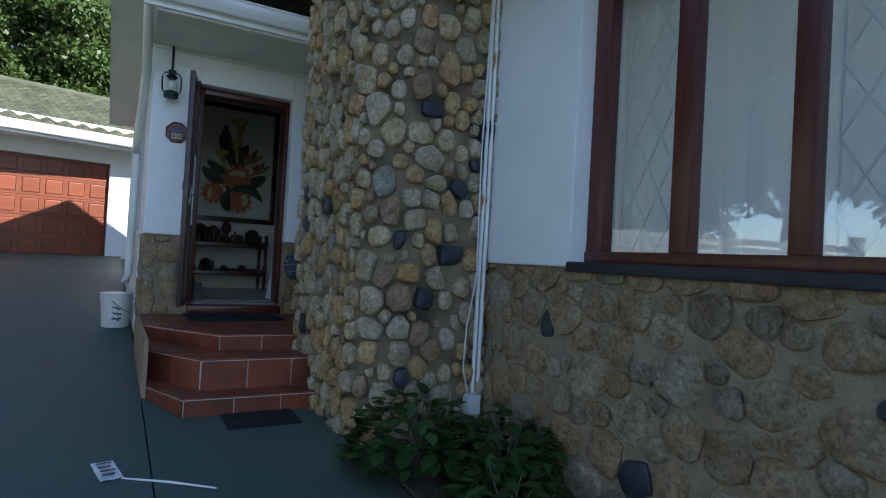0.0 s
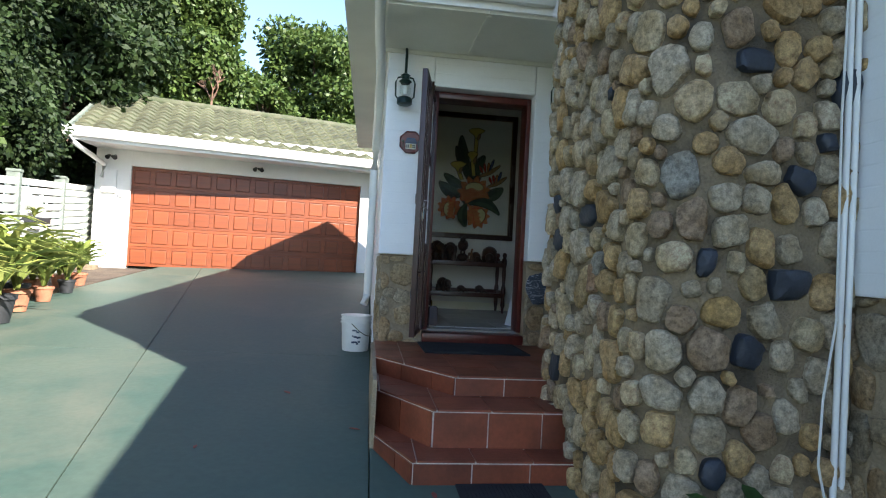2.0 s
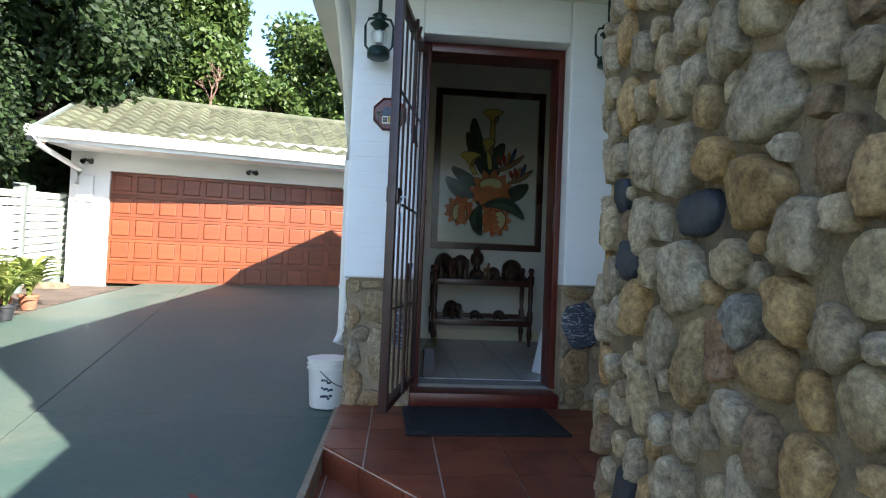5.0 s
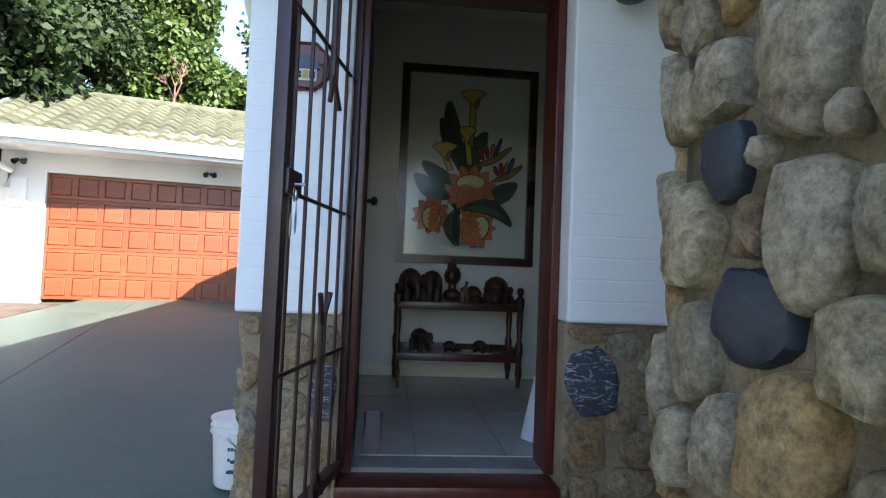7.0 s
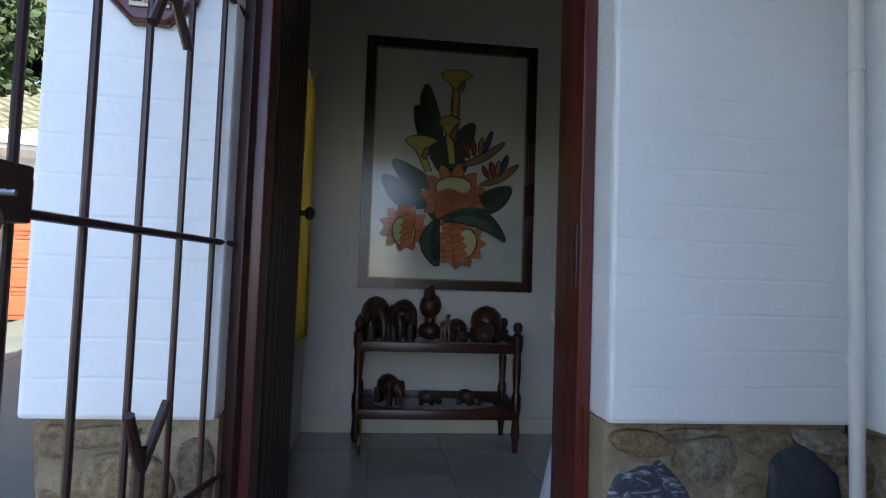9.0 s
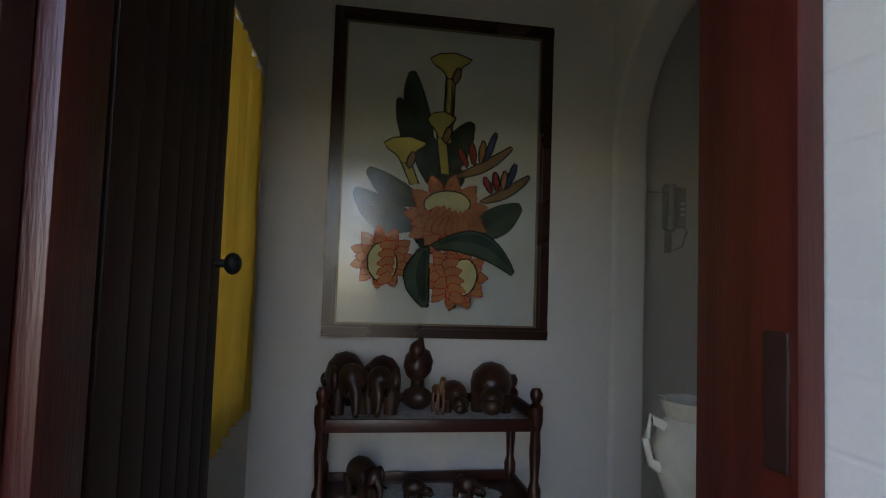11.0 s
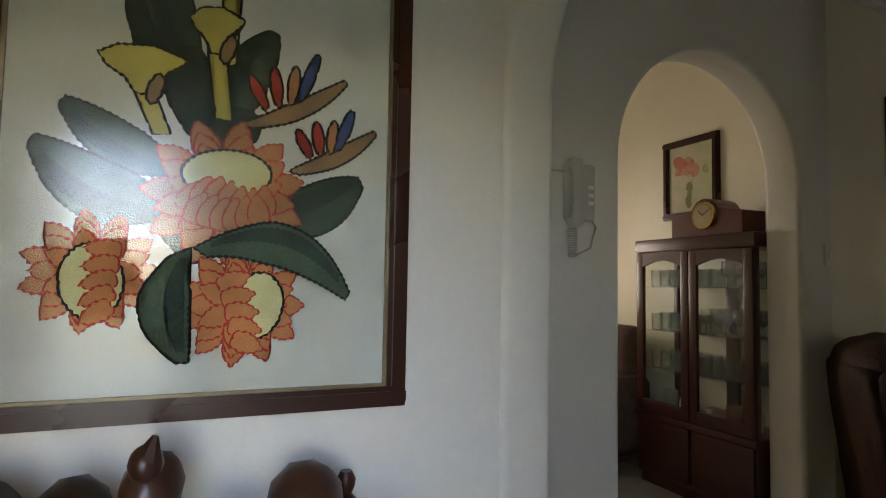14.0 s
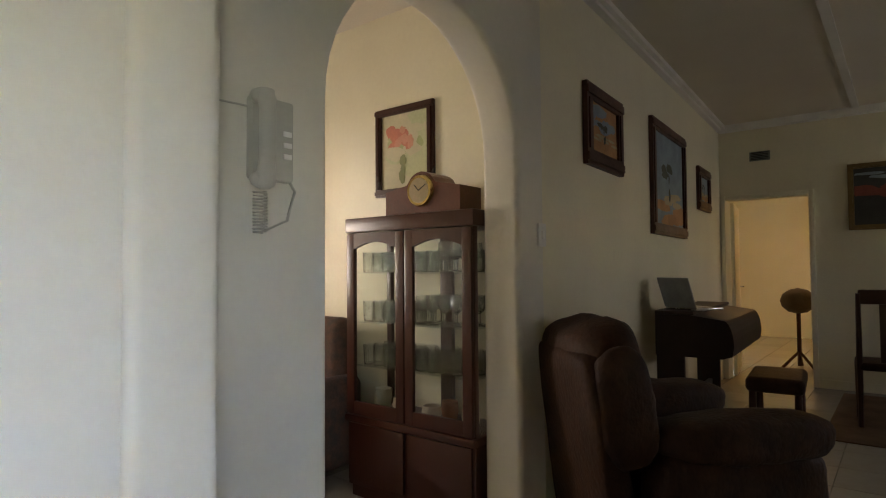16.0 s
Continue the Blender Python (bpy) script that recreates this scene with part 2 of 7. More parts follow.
worn.inputs["Scale"].default_value, worn.inputs["Detail"].default_value, worn.inputs["Roughness"].default_value, worn.inputs["Distortion"].default_value = 0.55, 9, 0.68, 0.6
streaks.inputs[1].default_value, streaks.inputs[2].default_value, streaks.inputs[4].default_value = 0.5, 0.76, 0.45
bare_patch = gn.new("ShaderNodeMixRGB")
bare_patch.inputs[2].default_value = (0.17, 0.155, 0.115, 1)
gl_.new(gn["Texture Coordinate"].outputs["Object"], worn.inputs[0])
gl_.new(worn.outputs[0], streaks.inputs[0])
gl_.new(streaks.outputs[0], bare_patch.inputs[0])
gl_.new(gn["Principled BSDF"].inputs["Base Color"].links[0].from_socket, bare_patch.inputs[1])
gl_.new(bare_patch.outputs[0], gn["Principled BSDF"].inputs["Base Color"])
M_EARTH = mat("earth", (0.09, 0.065, 0.045), 0.95, noise_scale=3, vary=0.5, fine=40, bump=0.8)
M_GRASS = mat("rough_ground", (0.08, 0.1, 0.045), 0.95, noise_scale=0.6, vary=0.5, fine=12, bump=0.8)
M_FRAME = mat("dark_red_varnish", (0.11, 0.02, 0.014), 0.3, noise_scale=3, vary=0.4, fine=30, bump=0.1, stretch=(8, 8, 0.6))
M_GATE = mat("brown_gate_paint", (0.05, 0.02, 0.017), 0.35, noise_scale=8, vary=0.3, bump=0.1)
M_GARAGE = mat("varnished_meranti", (0.21, 0.05, 0.015), 0.38, noise_scale=1.5, vary=0.35, fine=18, bump=0.12, per_object=0.12, stretch=(0.5, 3, 9))
M_ROOFTILE = mat("mossy_concrete_tile", (0.11, 0.11, 0.07), 0.85, noise_scale=3.5, vary=0.45, fine=40, bump=0.5, second=(0.058, 0.072, 0.035), per_object=0.3)
# near black: shade is put into this colour, for roof boarding and vent louvres
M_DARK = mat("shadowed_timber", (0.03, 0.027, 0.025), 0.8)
M_FENCE = mat("white_fence_paint", (0.74, 0.74, 0.7), 0.6, noise_scale=3, vary=0.15)
M_POST = mat("grey_green_post", (0.17, 0.205, 0.175), 0.7, noise_scale=5, vary=0.3)
M_FLOOR = mat("ceramic_floor_tile", (0.42, 0.4, 0.37), 0.2, noise_scale=4, vary=0.12, fine=20, bump=0.02, per_object=0.05)
M_FGROUT = mat("floor_grout", (0.25, 0.23, 0.21), 0.9)
M_BARK = mat("bark", (0.14, 0.1, 0.07), 0.95, noise_scale=5, vary=0.5, fine=25, bump=1.0, stretch=(3, 3, 0.6))
M_LEAF_DARK = leaf_mat("dark_leaf", (0.012, 0.027, 0.009), (0.036, 0.066, 0.018), 0.62)
M_LEAF = leaf_mat("mid_leaf", (0.038, 0.075, 0.02), (0.1, 0.155, 0.038))
M_LEAF_LIGHT = leaf_mat("pale_leaf", (0.13, 0.2, 0.04), (0.34, 0.37, 0.11))
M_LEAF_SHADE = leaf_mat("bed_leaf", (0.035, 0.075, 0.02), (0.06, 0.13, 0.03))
M_BLACK = mat("black_metal", (0.02, 0.025, 0.024), 0.4, metal=0.3, vary=0.3)
M_GREENMETAL = mat("dark_green_lantern_paint", (0.012, 0.035, 0.03), 0.35, metal=0.3, vary=0.3)
M_GLASS = glass_mat("clear_glass")
M_WINGLASS = glass_mat("window_glass", (0.92, 0.96, 0.98), 0.02, 0.1)
M_PICGLASS = glass_mat("picture_glass", (0.97, 0.98, 0.98), 0.17, 0.031)
M_BRASS = mat("brass", (0.55, 0.42, 0.18), 0.25, metal=1.0, vary=0.2)
M_CHROME = mat("steel", (0.6, 0.6, 0.6), 0.25, metal=1.0, vary=0.15)
M_PLASTIC = mat("white_plastic", (0.72, 0.72, 0.7), 0.35, noise_scale=6, vary=0.1, bump=0.02)
M_RUBBER = mat("black_rubber", (0.012, 0.013, 0.018), 0.85, noise_scale=10, vary=0.3, fine=250, bump=0.9)
M_WOOD = mat("dark_red_wood", (0.058, 0.014, 0.007), 0.3, noise_scale=1.2, vary=0.22, fine=22, bump=0.06, stretch=(3, 3, 0.5))
M_CARVED = mat("carved_dark_wood", (0.03, 0.013, 0.008), 0.42, noise_scale=7, vary=0.5, fine=30, bump=0.15, second=(0.06, 0.025, 0.012))
M_CARVED_B = mat("carved_reddish_wood", (0.055, 0.02, 0.011), 0.38, noise_scale=7, vary=0.5, fine=30, bump=0.1)
M_CARVED_C = mat("carved_pale_wood", (0.22, 0.1, 0.04), 0.4, noise_scale=9, vary=0.5, fine=30, bump=0.15, second=(0.07, 0.03, 0.015))
M_LACE = mat("white_lace", (0.65, 0.65, 0.63), 0.9, noise_scale=30, vary=0.3, fine=160, bump=0.8)
M_CURTAIN = mat("yellow_curtain_cloth", (0.62, 0.42, 0.06), 0.85, noise_scale=3, vary=0.25, fine=200, bump=0.3)
cn, cl = M_CURTAIN.node_tree.nodes, M_CURTAIN.node_tree.links
glow, blend = cn.new("ShaderNodeBsdfTranslucent"), cn.new("ShaderNodeMixShader")
glow.inputs[0].default_value, blend.inputs[0].default_value = (0.62, 0.42, 0.06, 1), 0.3
cl.new(cn["Principled BSDF"].outputs[0], blend.inputs[1])
cl.new(glow.outputs[0], blend.inputs[2])
cl.new(blend.outputs[0], cn["Material Output"].inputs[0])
M_SHEER = mat("white_lace_curtain", (0.72, 0.78, 0.82), 0.9, noise_scale=3, vary=0.15, fine=120, bump=0.3)
sn, sl = M_SHEER.node_tree.nodes, M_SHEER.node_tree.links
soft, both = sn.new("ShaderNodeBsdfTranslucent"), sn.new("ShaderNodeMixShader")
soft.inputs[0].default_value, both.inputs[0].default_value = (0.8, 0.83, 0.85, 1), 0.5
sl.new(sn["Principled BSDF"].outputs[0], both.inputs[1])
sl.new(soft.outputs[0], both.inputs[2])
sl.new(both.outputs[0], sn["Material Output"].inputs[0])
M_LEATHER = mat("brown_upholstery", (0.034, 0.014, 0.008), 0.6, noise_scale=7, vary=0.5, fine=45, bump=0.5, spec=0.25, second=(0.06, 0.026, 0.013))
M_PORCELAIN = mat("cream_porcelain", (0.62, 0.58, 0.48), 0.25, noise_scale=10, vary=0.12, fine=30, bump=0.03)

# ---- tools ----
def box(bm, x0, x1, y0, y1, z0, z1, bevel=0.0, m=None):
    got = bmesh.ops.create_cube(bm, size=1)
    vs = got["verts"]
    for v in vs:
        v.co = Vector((x0 + (v.co.x + 0.5) * (x1 - x0), y0 + (v.co.y + 0.5) * (y1 - y0), z0 + (v.co.z + 0.5) * (z1 - z0)))
    if bevel:
        es = list({e for v in vs for e in v.link_edges})
        r = bmesh.ops.bevel(bm, geom=es, offset=bevel, segments=2, affect="EDGES", profile=0.6)
        vs = list({v for f in r["faces"] for v in f.verts} | {v for v in vs if v.is_valid})
    if m:
        for v in vs:
            v.co = m @ v.co
    return vs


def tube(bm, points, radii, seg=10, cap=True):
    """A round bar along a line of points, its radius given at each."""
    if not hasattr(radii, "__len__"):
        radii = [radii] * len(points)
    points = [Vector(p) for p in points]
    rings = []
    for i, p in enumerate(points):
        d = (points[min(i + 1, len(points) - 1)] - points[max(i - 1, 0)]).normalized()
        a = d.orthogonal().normalized() if abs(d.z) > 0.95 else d.cross(Vector((0, 0, 1))).normalized()
        b = d.cross(a)
        rings.append([bm.verts.new(p + radii[i] * (math.cos(k * math.tau / seg) * a + math.sin(k * math.tau / seg) * b)) for k in range(seg)])
    for r, s in zip(rings, rings[1:]):
        for k in range(seg):
            bm.faces.new((r[k], r[(k + 1) % seg], s[(k + 1) % seg], s[k]))
    if cap:
        bm.faces.new(rings[0][::-1])
        bm.faces.new(rings[-1])
    return [v for r in rings for v in r]


def lathe(bm, profile, at=(0, 0, 0), seg=20, cap=True):
    """Turned shape: profile rows of (radius, height)."""
    rings = [[bm.verts.new((at[0] + r * math.cos(k * math.tau / seg), at[1] + r * math.sin(k * math.tau / seg), at[2] + z)) for k in range(seg)] for r, z in profile]
    for r, s in zip(rings, rings[1:]):
        for k in range(seg):
            bm.faces.new((r[k], r[(k + 1) % seg], s[(k + 1) % seg], s[k]))
    if cap:
        bm.faces.new(rings[0][::-1])
        bm.faces.new(rings[-1])
    return [v for r in rings for v in r]


def ball(bm, at, size, m=None, sub=2):
    got = bmesh.ops.create_icosphere(bm, subdivisions=sub, radius=1)
    for v in got["verts"]:
        v.co = Vector((v.co.x * size[0], v.co.y * size[1], v.co.z * size[2]))
        if m:
            v.co = m @ v.co
        v.co += Vector(at)
    return got["verts"]


def prism(bm, outline, place, depth):
    """A flat outline (u, v) with thickness. place(u, v, d) gives the point, d metres proud."""
    back = [bm.verts.new(place(u, v, 0)) for u, v in outline]
    front = [bm.verts.new(place(u, v, depth)) for u, v in outline]
    n = len(outline)
    for i in range(n):
        bm.faces.new((back[i], back[(i + 1) % n], front[(i + 1) % n], front[i]))
    bm.faces.new(front)
    bm.faces.new(back[::-1])


def finish(name, bm, material, smooth=False):
    bmesh.ops.recalc_face_normals(bm, faces=bm.faces)
    me = bpy.data.meshes.new(name)
    bm.to_mesh(me)
    bm.free()
    me.materials.append(material)
    if smooth:
        me.shade_smooth()
        me.set_sharp_from_angle(angle=radians(40))
    return me


def part(name, bm, material, parent=None, label="", smooth=True):
    ob = new(name, finish(name, bm, material, smooth))
    ob.parent = parent
    return tagged(ob, label) if label else ob


def thing(name, label, category, at=(0, 0, 0), group="", kind="", turn=0):
    ob = new(name)
    ob.matrix_world = pose(*at, 0, 0, turn)
    return tagged(ob, label, category, group, kind)


def setting(name, bm, material, smooth=False):
    return tagged(new(name, finish(name, bm, material, smooth)), kind="structure")


def clip(poly, p, n):
    """The part of a convex outline on the side of p that n points away from."""
    out = []
    for i, a in enumerate(poly):
        b = poly[(i + 1) % len(poly)]
        da, db = (a[0] - p[0]) * n[0] + (a[1] - p[1]) * n[1], (b[0] - p[0]) * n[0] + (b[1] - p[1]) * n[1]
        if da <= 0:
            out.append(a)
        if (da < 0 < db) or (db < 0 < da):
            k = da / (da - db)
            out.append((a[0] + (b[0] - a[0]) * k, a[1] + (b[1] - a[1]) * k))
    return out


def rounded(poly, gap, rng, rounds=2, rough=0.0):
    """The outline drawn in by gap on all sides, with worn corners."""
    cx, cy = sum(p[0] for p in poly) / len(poly), sum(p[1] for p in poly) / len(poly)
    inner = poly
    for i, a in enumerate(poly):
        b = poly[(i + 1) % len(poly)]
        ex, ey = b[0] - a[0], b[1] - a[1]
        L = math.hypot(ex, ey)
        if L < 1e-6:
            continue
        nx, ny = ey / L, -ex / L
        if nx * (a[0] - cx) + ny * (a[1] - cy) < 0:
            nx, ny = -nx, -ny
        inner = clip(inner, (a[0] - nx * gap, a[1] - ny * gap), (nx, ny))
        if len(inner) < 3:
            return []
    for _ in range(rounds):
        q = []
        for i, a in enumerate(inner):
            b = inner[(i + 1) % len(inner)]
            q += [(a[0] * 0.75 + b[0] * 0.25, a[1] * 0.75 + b[1] * 0.25), (a[0] * 0.25 + b[0] * 0.75, a[1] * 0.25 + b[1] * 0.75)]
        inner = q
    clean = []
    for p in inner:
        if not clean or math.hypot(p[0] - clean[-1][0], p[1] - clean[-1][1]) > 0.012:
            clean.append(p)
    return [(p[0] + rng.uniform(-rough, rough), p[1] + rng.uniform(-rough, rough)) for p in clean]


def stone(bm, outline, place, depth, rng, dome=0.5):
    """A worn stone set in mortar: a ring in the joint, a rounded shoulder, a domed uneven face."""
    n = len(outline)
    cx, cy = sum(p[0] for p in outline) / n, sum(p[1] for p in outline) / n
    tilt = (rng.uniform(-0.14, 0.14), rng.uniform(-0.14, 0.14))
    rows = []
    for k, d in ((1.0, -0.03), (1.0, depth * 0.36), (0.94, depth * (0.36 + 0.42 * dome)), (0.8, depth * (0.36 + 0.6 * dome)), (0.5, depth * 0.95)):
        row = []
        for u, v in outline:
            pu, pv = cx + (u - cx) * k, cy + (v - cy) * k
            lift = (pu - cx) * tilt[0] + (pv - cy) * tilt[1] + (rng.uniform(-0.13, 0.13) * depth if 0.7 < k < 1 else rng.uniform(-0.04, 0.04) * depth if k < 1 else 0)
            row.append(bm.verts.new(place(pu, pv, d + (lift if d > 0 else 0))))
        rows.append(row)
    for r, s in zip(rows, rows[1:]):
        for i in range(n):
            bm.faces.new((r[i], r[(i + 1) % n], s[(i + 1) % n], s[i]))
    top = bm.verts.new(place(cx, cy, depth * 1.02))
    for i in range(n):
        bm.faces.new((rows[-1][i], rows[-1][(i + 1) % n], top))


def bedded(rng, w, h, size, marked, tall=1.0):
    """Stones of mixed sizes: the marked ones (u, v, ru, rv, kind) first, then a fill that fits between them. Gives (outline, kind)."""
    seeds = [(u, v, ru, rv, kind) for u, v, ru, rv, kind in marked]
    for scale, tries in ((1.0, 1500), (0.74, 2200), (0.52, 2400)):
        for _ in range(int(tries * w * h / 8)):
            u, v = rng.uniform(-0.05, w + 0.05), rng.uniform(-0.05, h + 0.05)
            r = 0.5 * size * scale * rng.uniform(0.85, 1.3)
            if all(((u - a) / (ra + r * 0.9)) ** 2 + ((v - b) / (rb + r * 0.9 * tall)) ** 2 > 1 for a, b, ra, rb, _ in seeds if abs(a - u) < 0.5 and abs(b - v) < 0.5):
                seeds.append((u, v, r * rng.uniform(0.85, 1.1), r * tall * rng.uniform(0.9, 1.15), ""))
    out = []
    for a in seeds:
        ru, rv, turn = a[2] * 1.2, a[3] * 1.2, rng.uniform(-0.35, 0.35)
        q = rng.uniform(0.45, 0.72)
        ring = []
        for k in range(14):
            t = k * math.tau / 14
            c, e = math.copysign(abs(math.cos(t)) ** q, math.cos(t)), math.copysign(abs(math.sin(t)) ** q, math.sin(t))
            wob = 1 + rng.uniform(-0.13, 0.07)
            ring.append((a[0] + (ru * c * math.cos(turn) - rv * e * math.sin(turn)) * wob, a[1] + (ru * c * math.sin(turn) + rv * e * math.cos(turn)) * wob))
        for p, n in (((0, 0), (-1, 0)), ((w, 0), (1, 0)), ((0, 0), (0, -1)), ((0, h), (0, 1))):
            ring = clip(ring, p, n) if len(ring) > 2 else ring
        for b in seeds:
            if b is a or abs(a[0] - b[0]) > 0.5 or abs(a[1] - b[1]) > 0.5 or len(ring) < 3:
                continue
            dx, dy = b[0] - a[0], b[1] - a[1]
            L = math.hypot(dx, dy)
            ea = 1 / math.sqrt((dx / L / a[2]) ** 2 + (dy / L / a[3]) ** 2)
            eb = 1 / math.sqrt((dx / L / b[2]) ** 2 + (dy / L / b[3]) ** 2)
            k = ea / (ea + eb)
            ring = clip(ring, (a[0] + dx * k, a[1] + dy * k), (dx / a[2] ** 2, dy / a[3] ** 2))
        if len(ring) > 3:
            out.append((ring, a[4]))
    return out


def stone_bed(parent, rng, w, h, size, marked, place, depth, gap, kinds, rest_material, tall=1.0, near=None, dome=0.8, dark=0.07):
    """Stones over a sheet, each an object where near(u, v) holds; the rest joined. kinds: material by mark, "" for the fill."""
    rest = bmesh.new()
    for poly, kind in bedded(rng, w, h, size, marked, tall):
        o = rounded(poly, gap * rng.uniform(0.6, 1.3), rng, 1, 0.002)
        if len(o) < 5:
            continue
        u, v = sum(p[0] for p in o) / len(o), sum(p[1] for p in o) / len(o)
        if max(math.hypot(p[0] - u, p[1] - v) for p in o) < 0.022:
            continue
        d = depth * rng.uniform(0.7, 1.25)
        if near is None or near(u, v) or kind:
            bm = bmesh.new()
            stone(bm, o, place, d, rng, dome)
            part("stone", bm, kinds[kind or ("d" if rng.random() < dark else "")], parent)
        else:
            stone(rest, o, place, d, rng, dome)
    if len(rest.verts):
        part("stones", rest, rest_material, parent)["kind"] = "stuff"
    else:
        rest.free()


def grid_tiles(parent, poly, size, offset, place, thick, gap, material, name="tile"):
    """Square tiles cut to an outline (u, v), each a piece of its own."""
    us, vs = [p[0] for p in poly], [p[1] for p in poly]
    i0, i1 = math.floor((min(us) - offset[0]) / size[0]), math.ceil((max(us) - offset[0]) / size[0])
    j0, j1 = math.floor((min(vs) - offset[1]) / size[1]), math.ceil((max(vs) - offset[1]) / size[1])
    for i in range(i0, i1):
        for j in range(j0, j1):
            a, b = offset[0] + i * size[0] + gap / 2, offset[1] + j * size[1] + gap / 2
            q = poly
            for p, n in (((a, b), (-1, 0)), ((a, b), (0, -1)), ((a + size[0] - gap, b), (1, 0)), ((a, b + size[1] - gap), (0, 1))):
                q = clip(q, p, n)
                if len(q) < 3:
                    break
            if len(q) < 3:
                continue
            area = 0.5 * abs(sum(q[k][0] * q[(k + 1) % len(q)][1] - q[(k + 1) % len(q)][0] * q[k][1] for k in range(len(q))))
            if area < 0.0006:
                continue
            bm = bmesh.new()
            prism(bm, q, place, thick)
            part(name, bm, material, parent, smooth=False)

# ---- ground ----
def ground_z(y):
    return 0.54 + 0.0745 * (min(max(y, -8.0), 15.0) - 4.17)


FLOOR = 1.08
bm = bmesh.new()
xs = [-400, -60, -12, -6, 2.4, 12, 60, 400]
ys = [-400, -60, -8, 0, 4, 8, 12, 15, 60, 400]
grid = [[bm.verts.new((x, y, ground_z(y) - 0.06)) for x in xs] for y in ys]
for r, s in zip(grid, grid[1:]):
    for i in range(len(xs) - 1):
        bm.faces.new((r[i], r[i + 1], s[i + 1], s[i]))
setting("ground", bm, M_GRASS)

# the drive: slabs of concrete under one coat of green paint, with open joints between them
drive = thing("driveway", "green painted concrete driveway in large slabs", "driveway", kind="structure")


def drive_slab(outline):
    bm = bmesh.new()
    inner = rounded(outline, 0.004, random.Random(1), 0)
    prism(bm, inner, lambda u, v, d: Vector((u, v, ground_z(v) - 0.08 + d)), 0.08)
    part("slab", bm, M_GREEN, drive, smooth=False)


def joint_x(y):
    return -0.75 - 0.207 * (y - 3.0)


bands = [-8.0, -3.0, 1.2, 6.75, 12.4, 15.0]
for a, b in zip(bands, bands[1:]):
    drive_slab([(-3.75, a), (joint_x(a), a), (joint_x(b), b), (-3.75, b)])
    drive_slab([(joint_x(a), a), (2.3 if b < 2 else 0.44, a), (2.3 if b < 2 else 0.44, b), (joint_x(b), b)])
drive_slab([(0.44, 1.2), (1.55, 1.2), (1.55, 4.9), (0.44, 4.9)])
bm = bmesh.new()
prism(bm, [(-6.6, 2), (-3.76, 2), (-3.76, 13.0), (-6.6, 13.0)], lambda u, v, d: Vector((u, v, ground_z(v) - 0.06 + d)), 0.07)
setting("pavement", bm, M_EARTH)
bm = bmesh.new()
pts = [(1.56, 1.2), (2.36, 1.2), (2.36, 3.42), (1.56, 3.42)]
prism(bm, pts, lambda u, v, d: Vector((u, v, ground_z(v) - 0.06 + d)), 0.08)
setting("flower_bed_soil", bm, M_EARTH)

# ---- house shell ----
def shell(name, material, *boxes, bevel=0.0):
    bm = bmesh.new()
    for b in boxes:
        box(bm, *b, bevel)
    return setting(name, bm, material)


TOP = 3.95
# entrance wall, painted brick above the stone dado, with the doorway through it
shell("wall_entrance", M_WALL, (0.456, 0.85, 6.08, 6.33, 1.69, 3.39), (1.715, 2.34, 6.08, 6.33, 1.69, 3.39), (0.85, 1.715, 6.08, 6.33, 3.105, 3.39), (0.456, 2.34, 6.08, 6.33, 3.39, TOP), bevel=0.012)
shell("wall_entrance_base", M_DADO, (0.49, 0.85, 6.11, 6.33, 0.3, 1.69), (1.715, 2.33, 6.11, 6.33, 0.3, 1.69))
shell("wall_west", M_WALL, (0.456, 0.75, 6.33, 6.95, 1.69, 3.7), (0.456, 0.75, 8.0, 11.45, 0.4, 3.7), (0.456, 0.75, 6.95, 8.0, 3.1, 3.7), (0.456, 0.75, 6.95, 8.0, 0.4, 1.75))
shell("wall_west_base", M_DADO, (0.49, 0.75, 6.33, 6.95, 0.3, 1.69))
shell("wall_porch", M_WALL, (2.34, 2.47, 4.9, 6.33, 1.69, TOP))
shell("wall_porch_base", M_DADO, (2.36, 2.47, 4.9, 6.33, 0.4, 1.69))
shell("wall_window_wing", M_WALL, (2.3, 2.62, 2.6, 3.6, 1.6, 3.47), (2.3, 2.62, -6.0, 2.6, 3.12, 3.47), (2.3, 2.62, -6.0, -0.75, 1.6, 3.12), bevel=0.008)
shell("wall_window_wing_base", M_DADO, (2.33, 2.62, -6.0, 3.6, -0.3, 1.6))
# unseen room walls; the east opening is added for the curtain fill
shell("wall_wing_room", M_CREAM, (5.6, 5.8, -6.0, -1.5, 0.6, 3.6), (5.6, 5.8, 2.3, 3.6, 0.6, 3.6), (5.6, 5.8, -1.5, 2.3, 0.6, 1.8), (5.6, 5.8, -1.5, 2.3, 3.2, 3.6), (2.62, 5.8, -6.2, -6.0, 0.6, 3.6), (2.62, 5.6, 3.6, 3.7, 0.6, 3.6))
shell("floor_wing", M_WOOD, (2.62, 5.6, -6.0, 3.6, 0.85, 1.0))
shell("ceiling_wing", M_CEIL, (2.62, 5.8, -6.2, 3.7, 3.56, 3.62))

# hall and living room
shell("wall_hall_north", M_HALL, (0.75, 2.47, 8.36, 8.61, FLOOR, TOP))
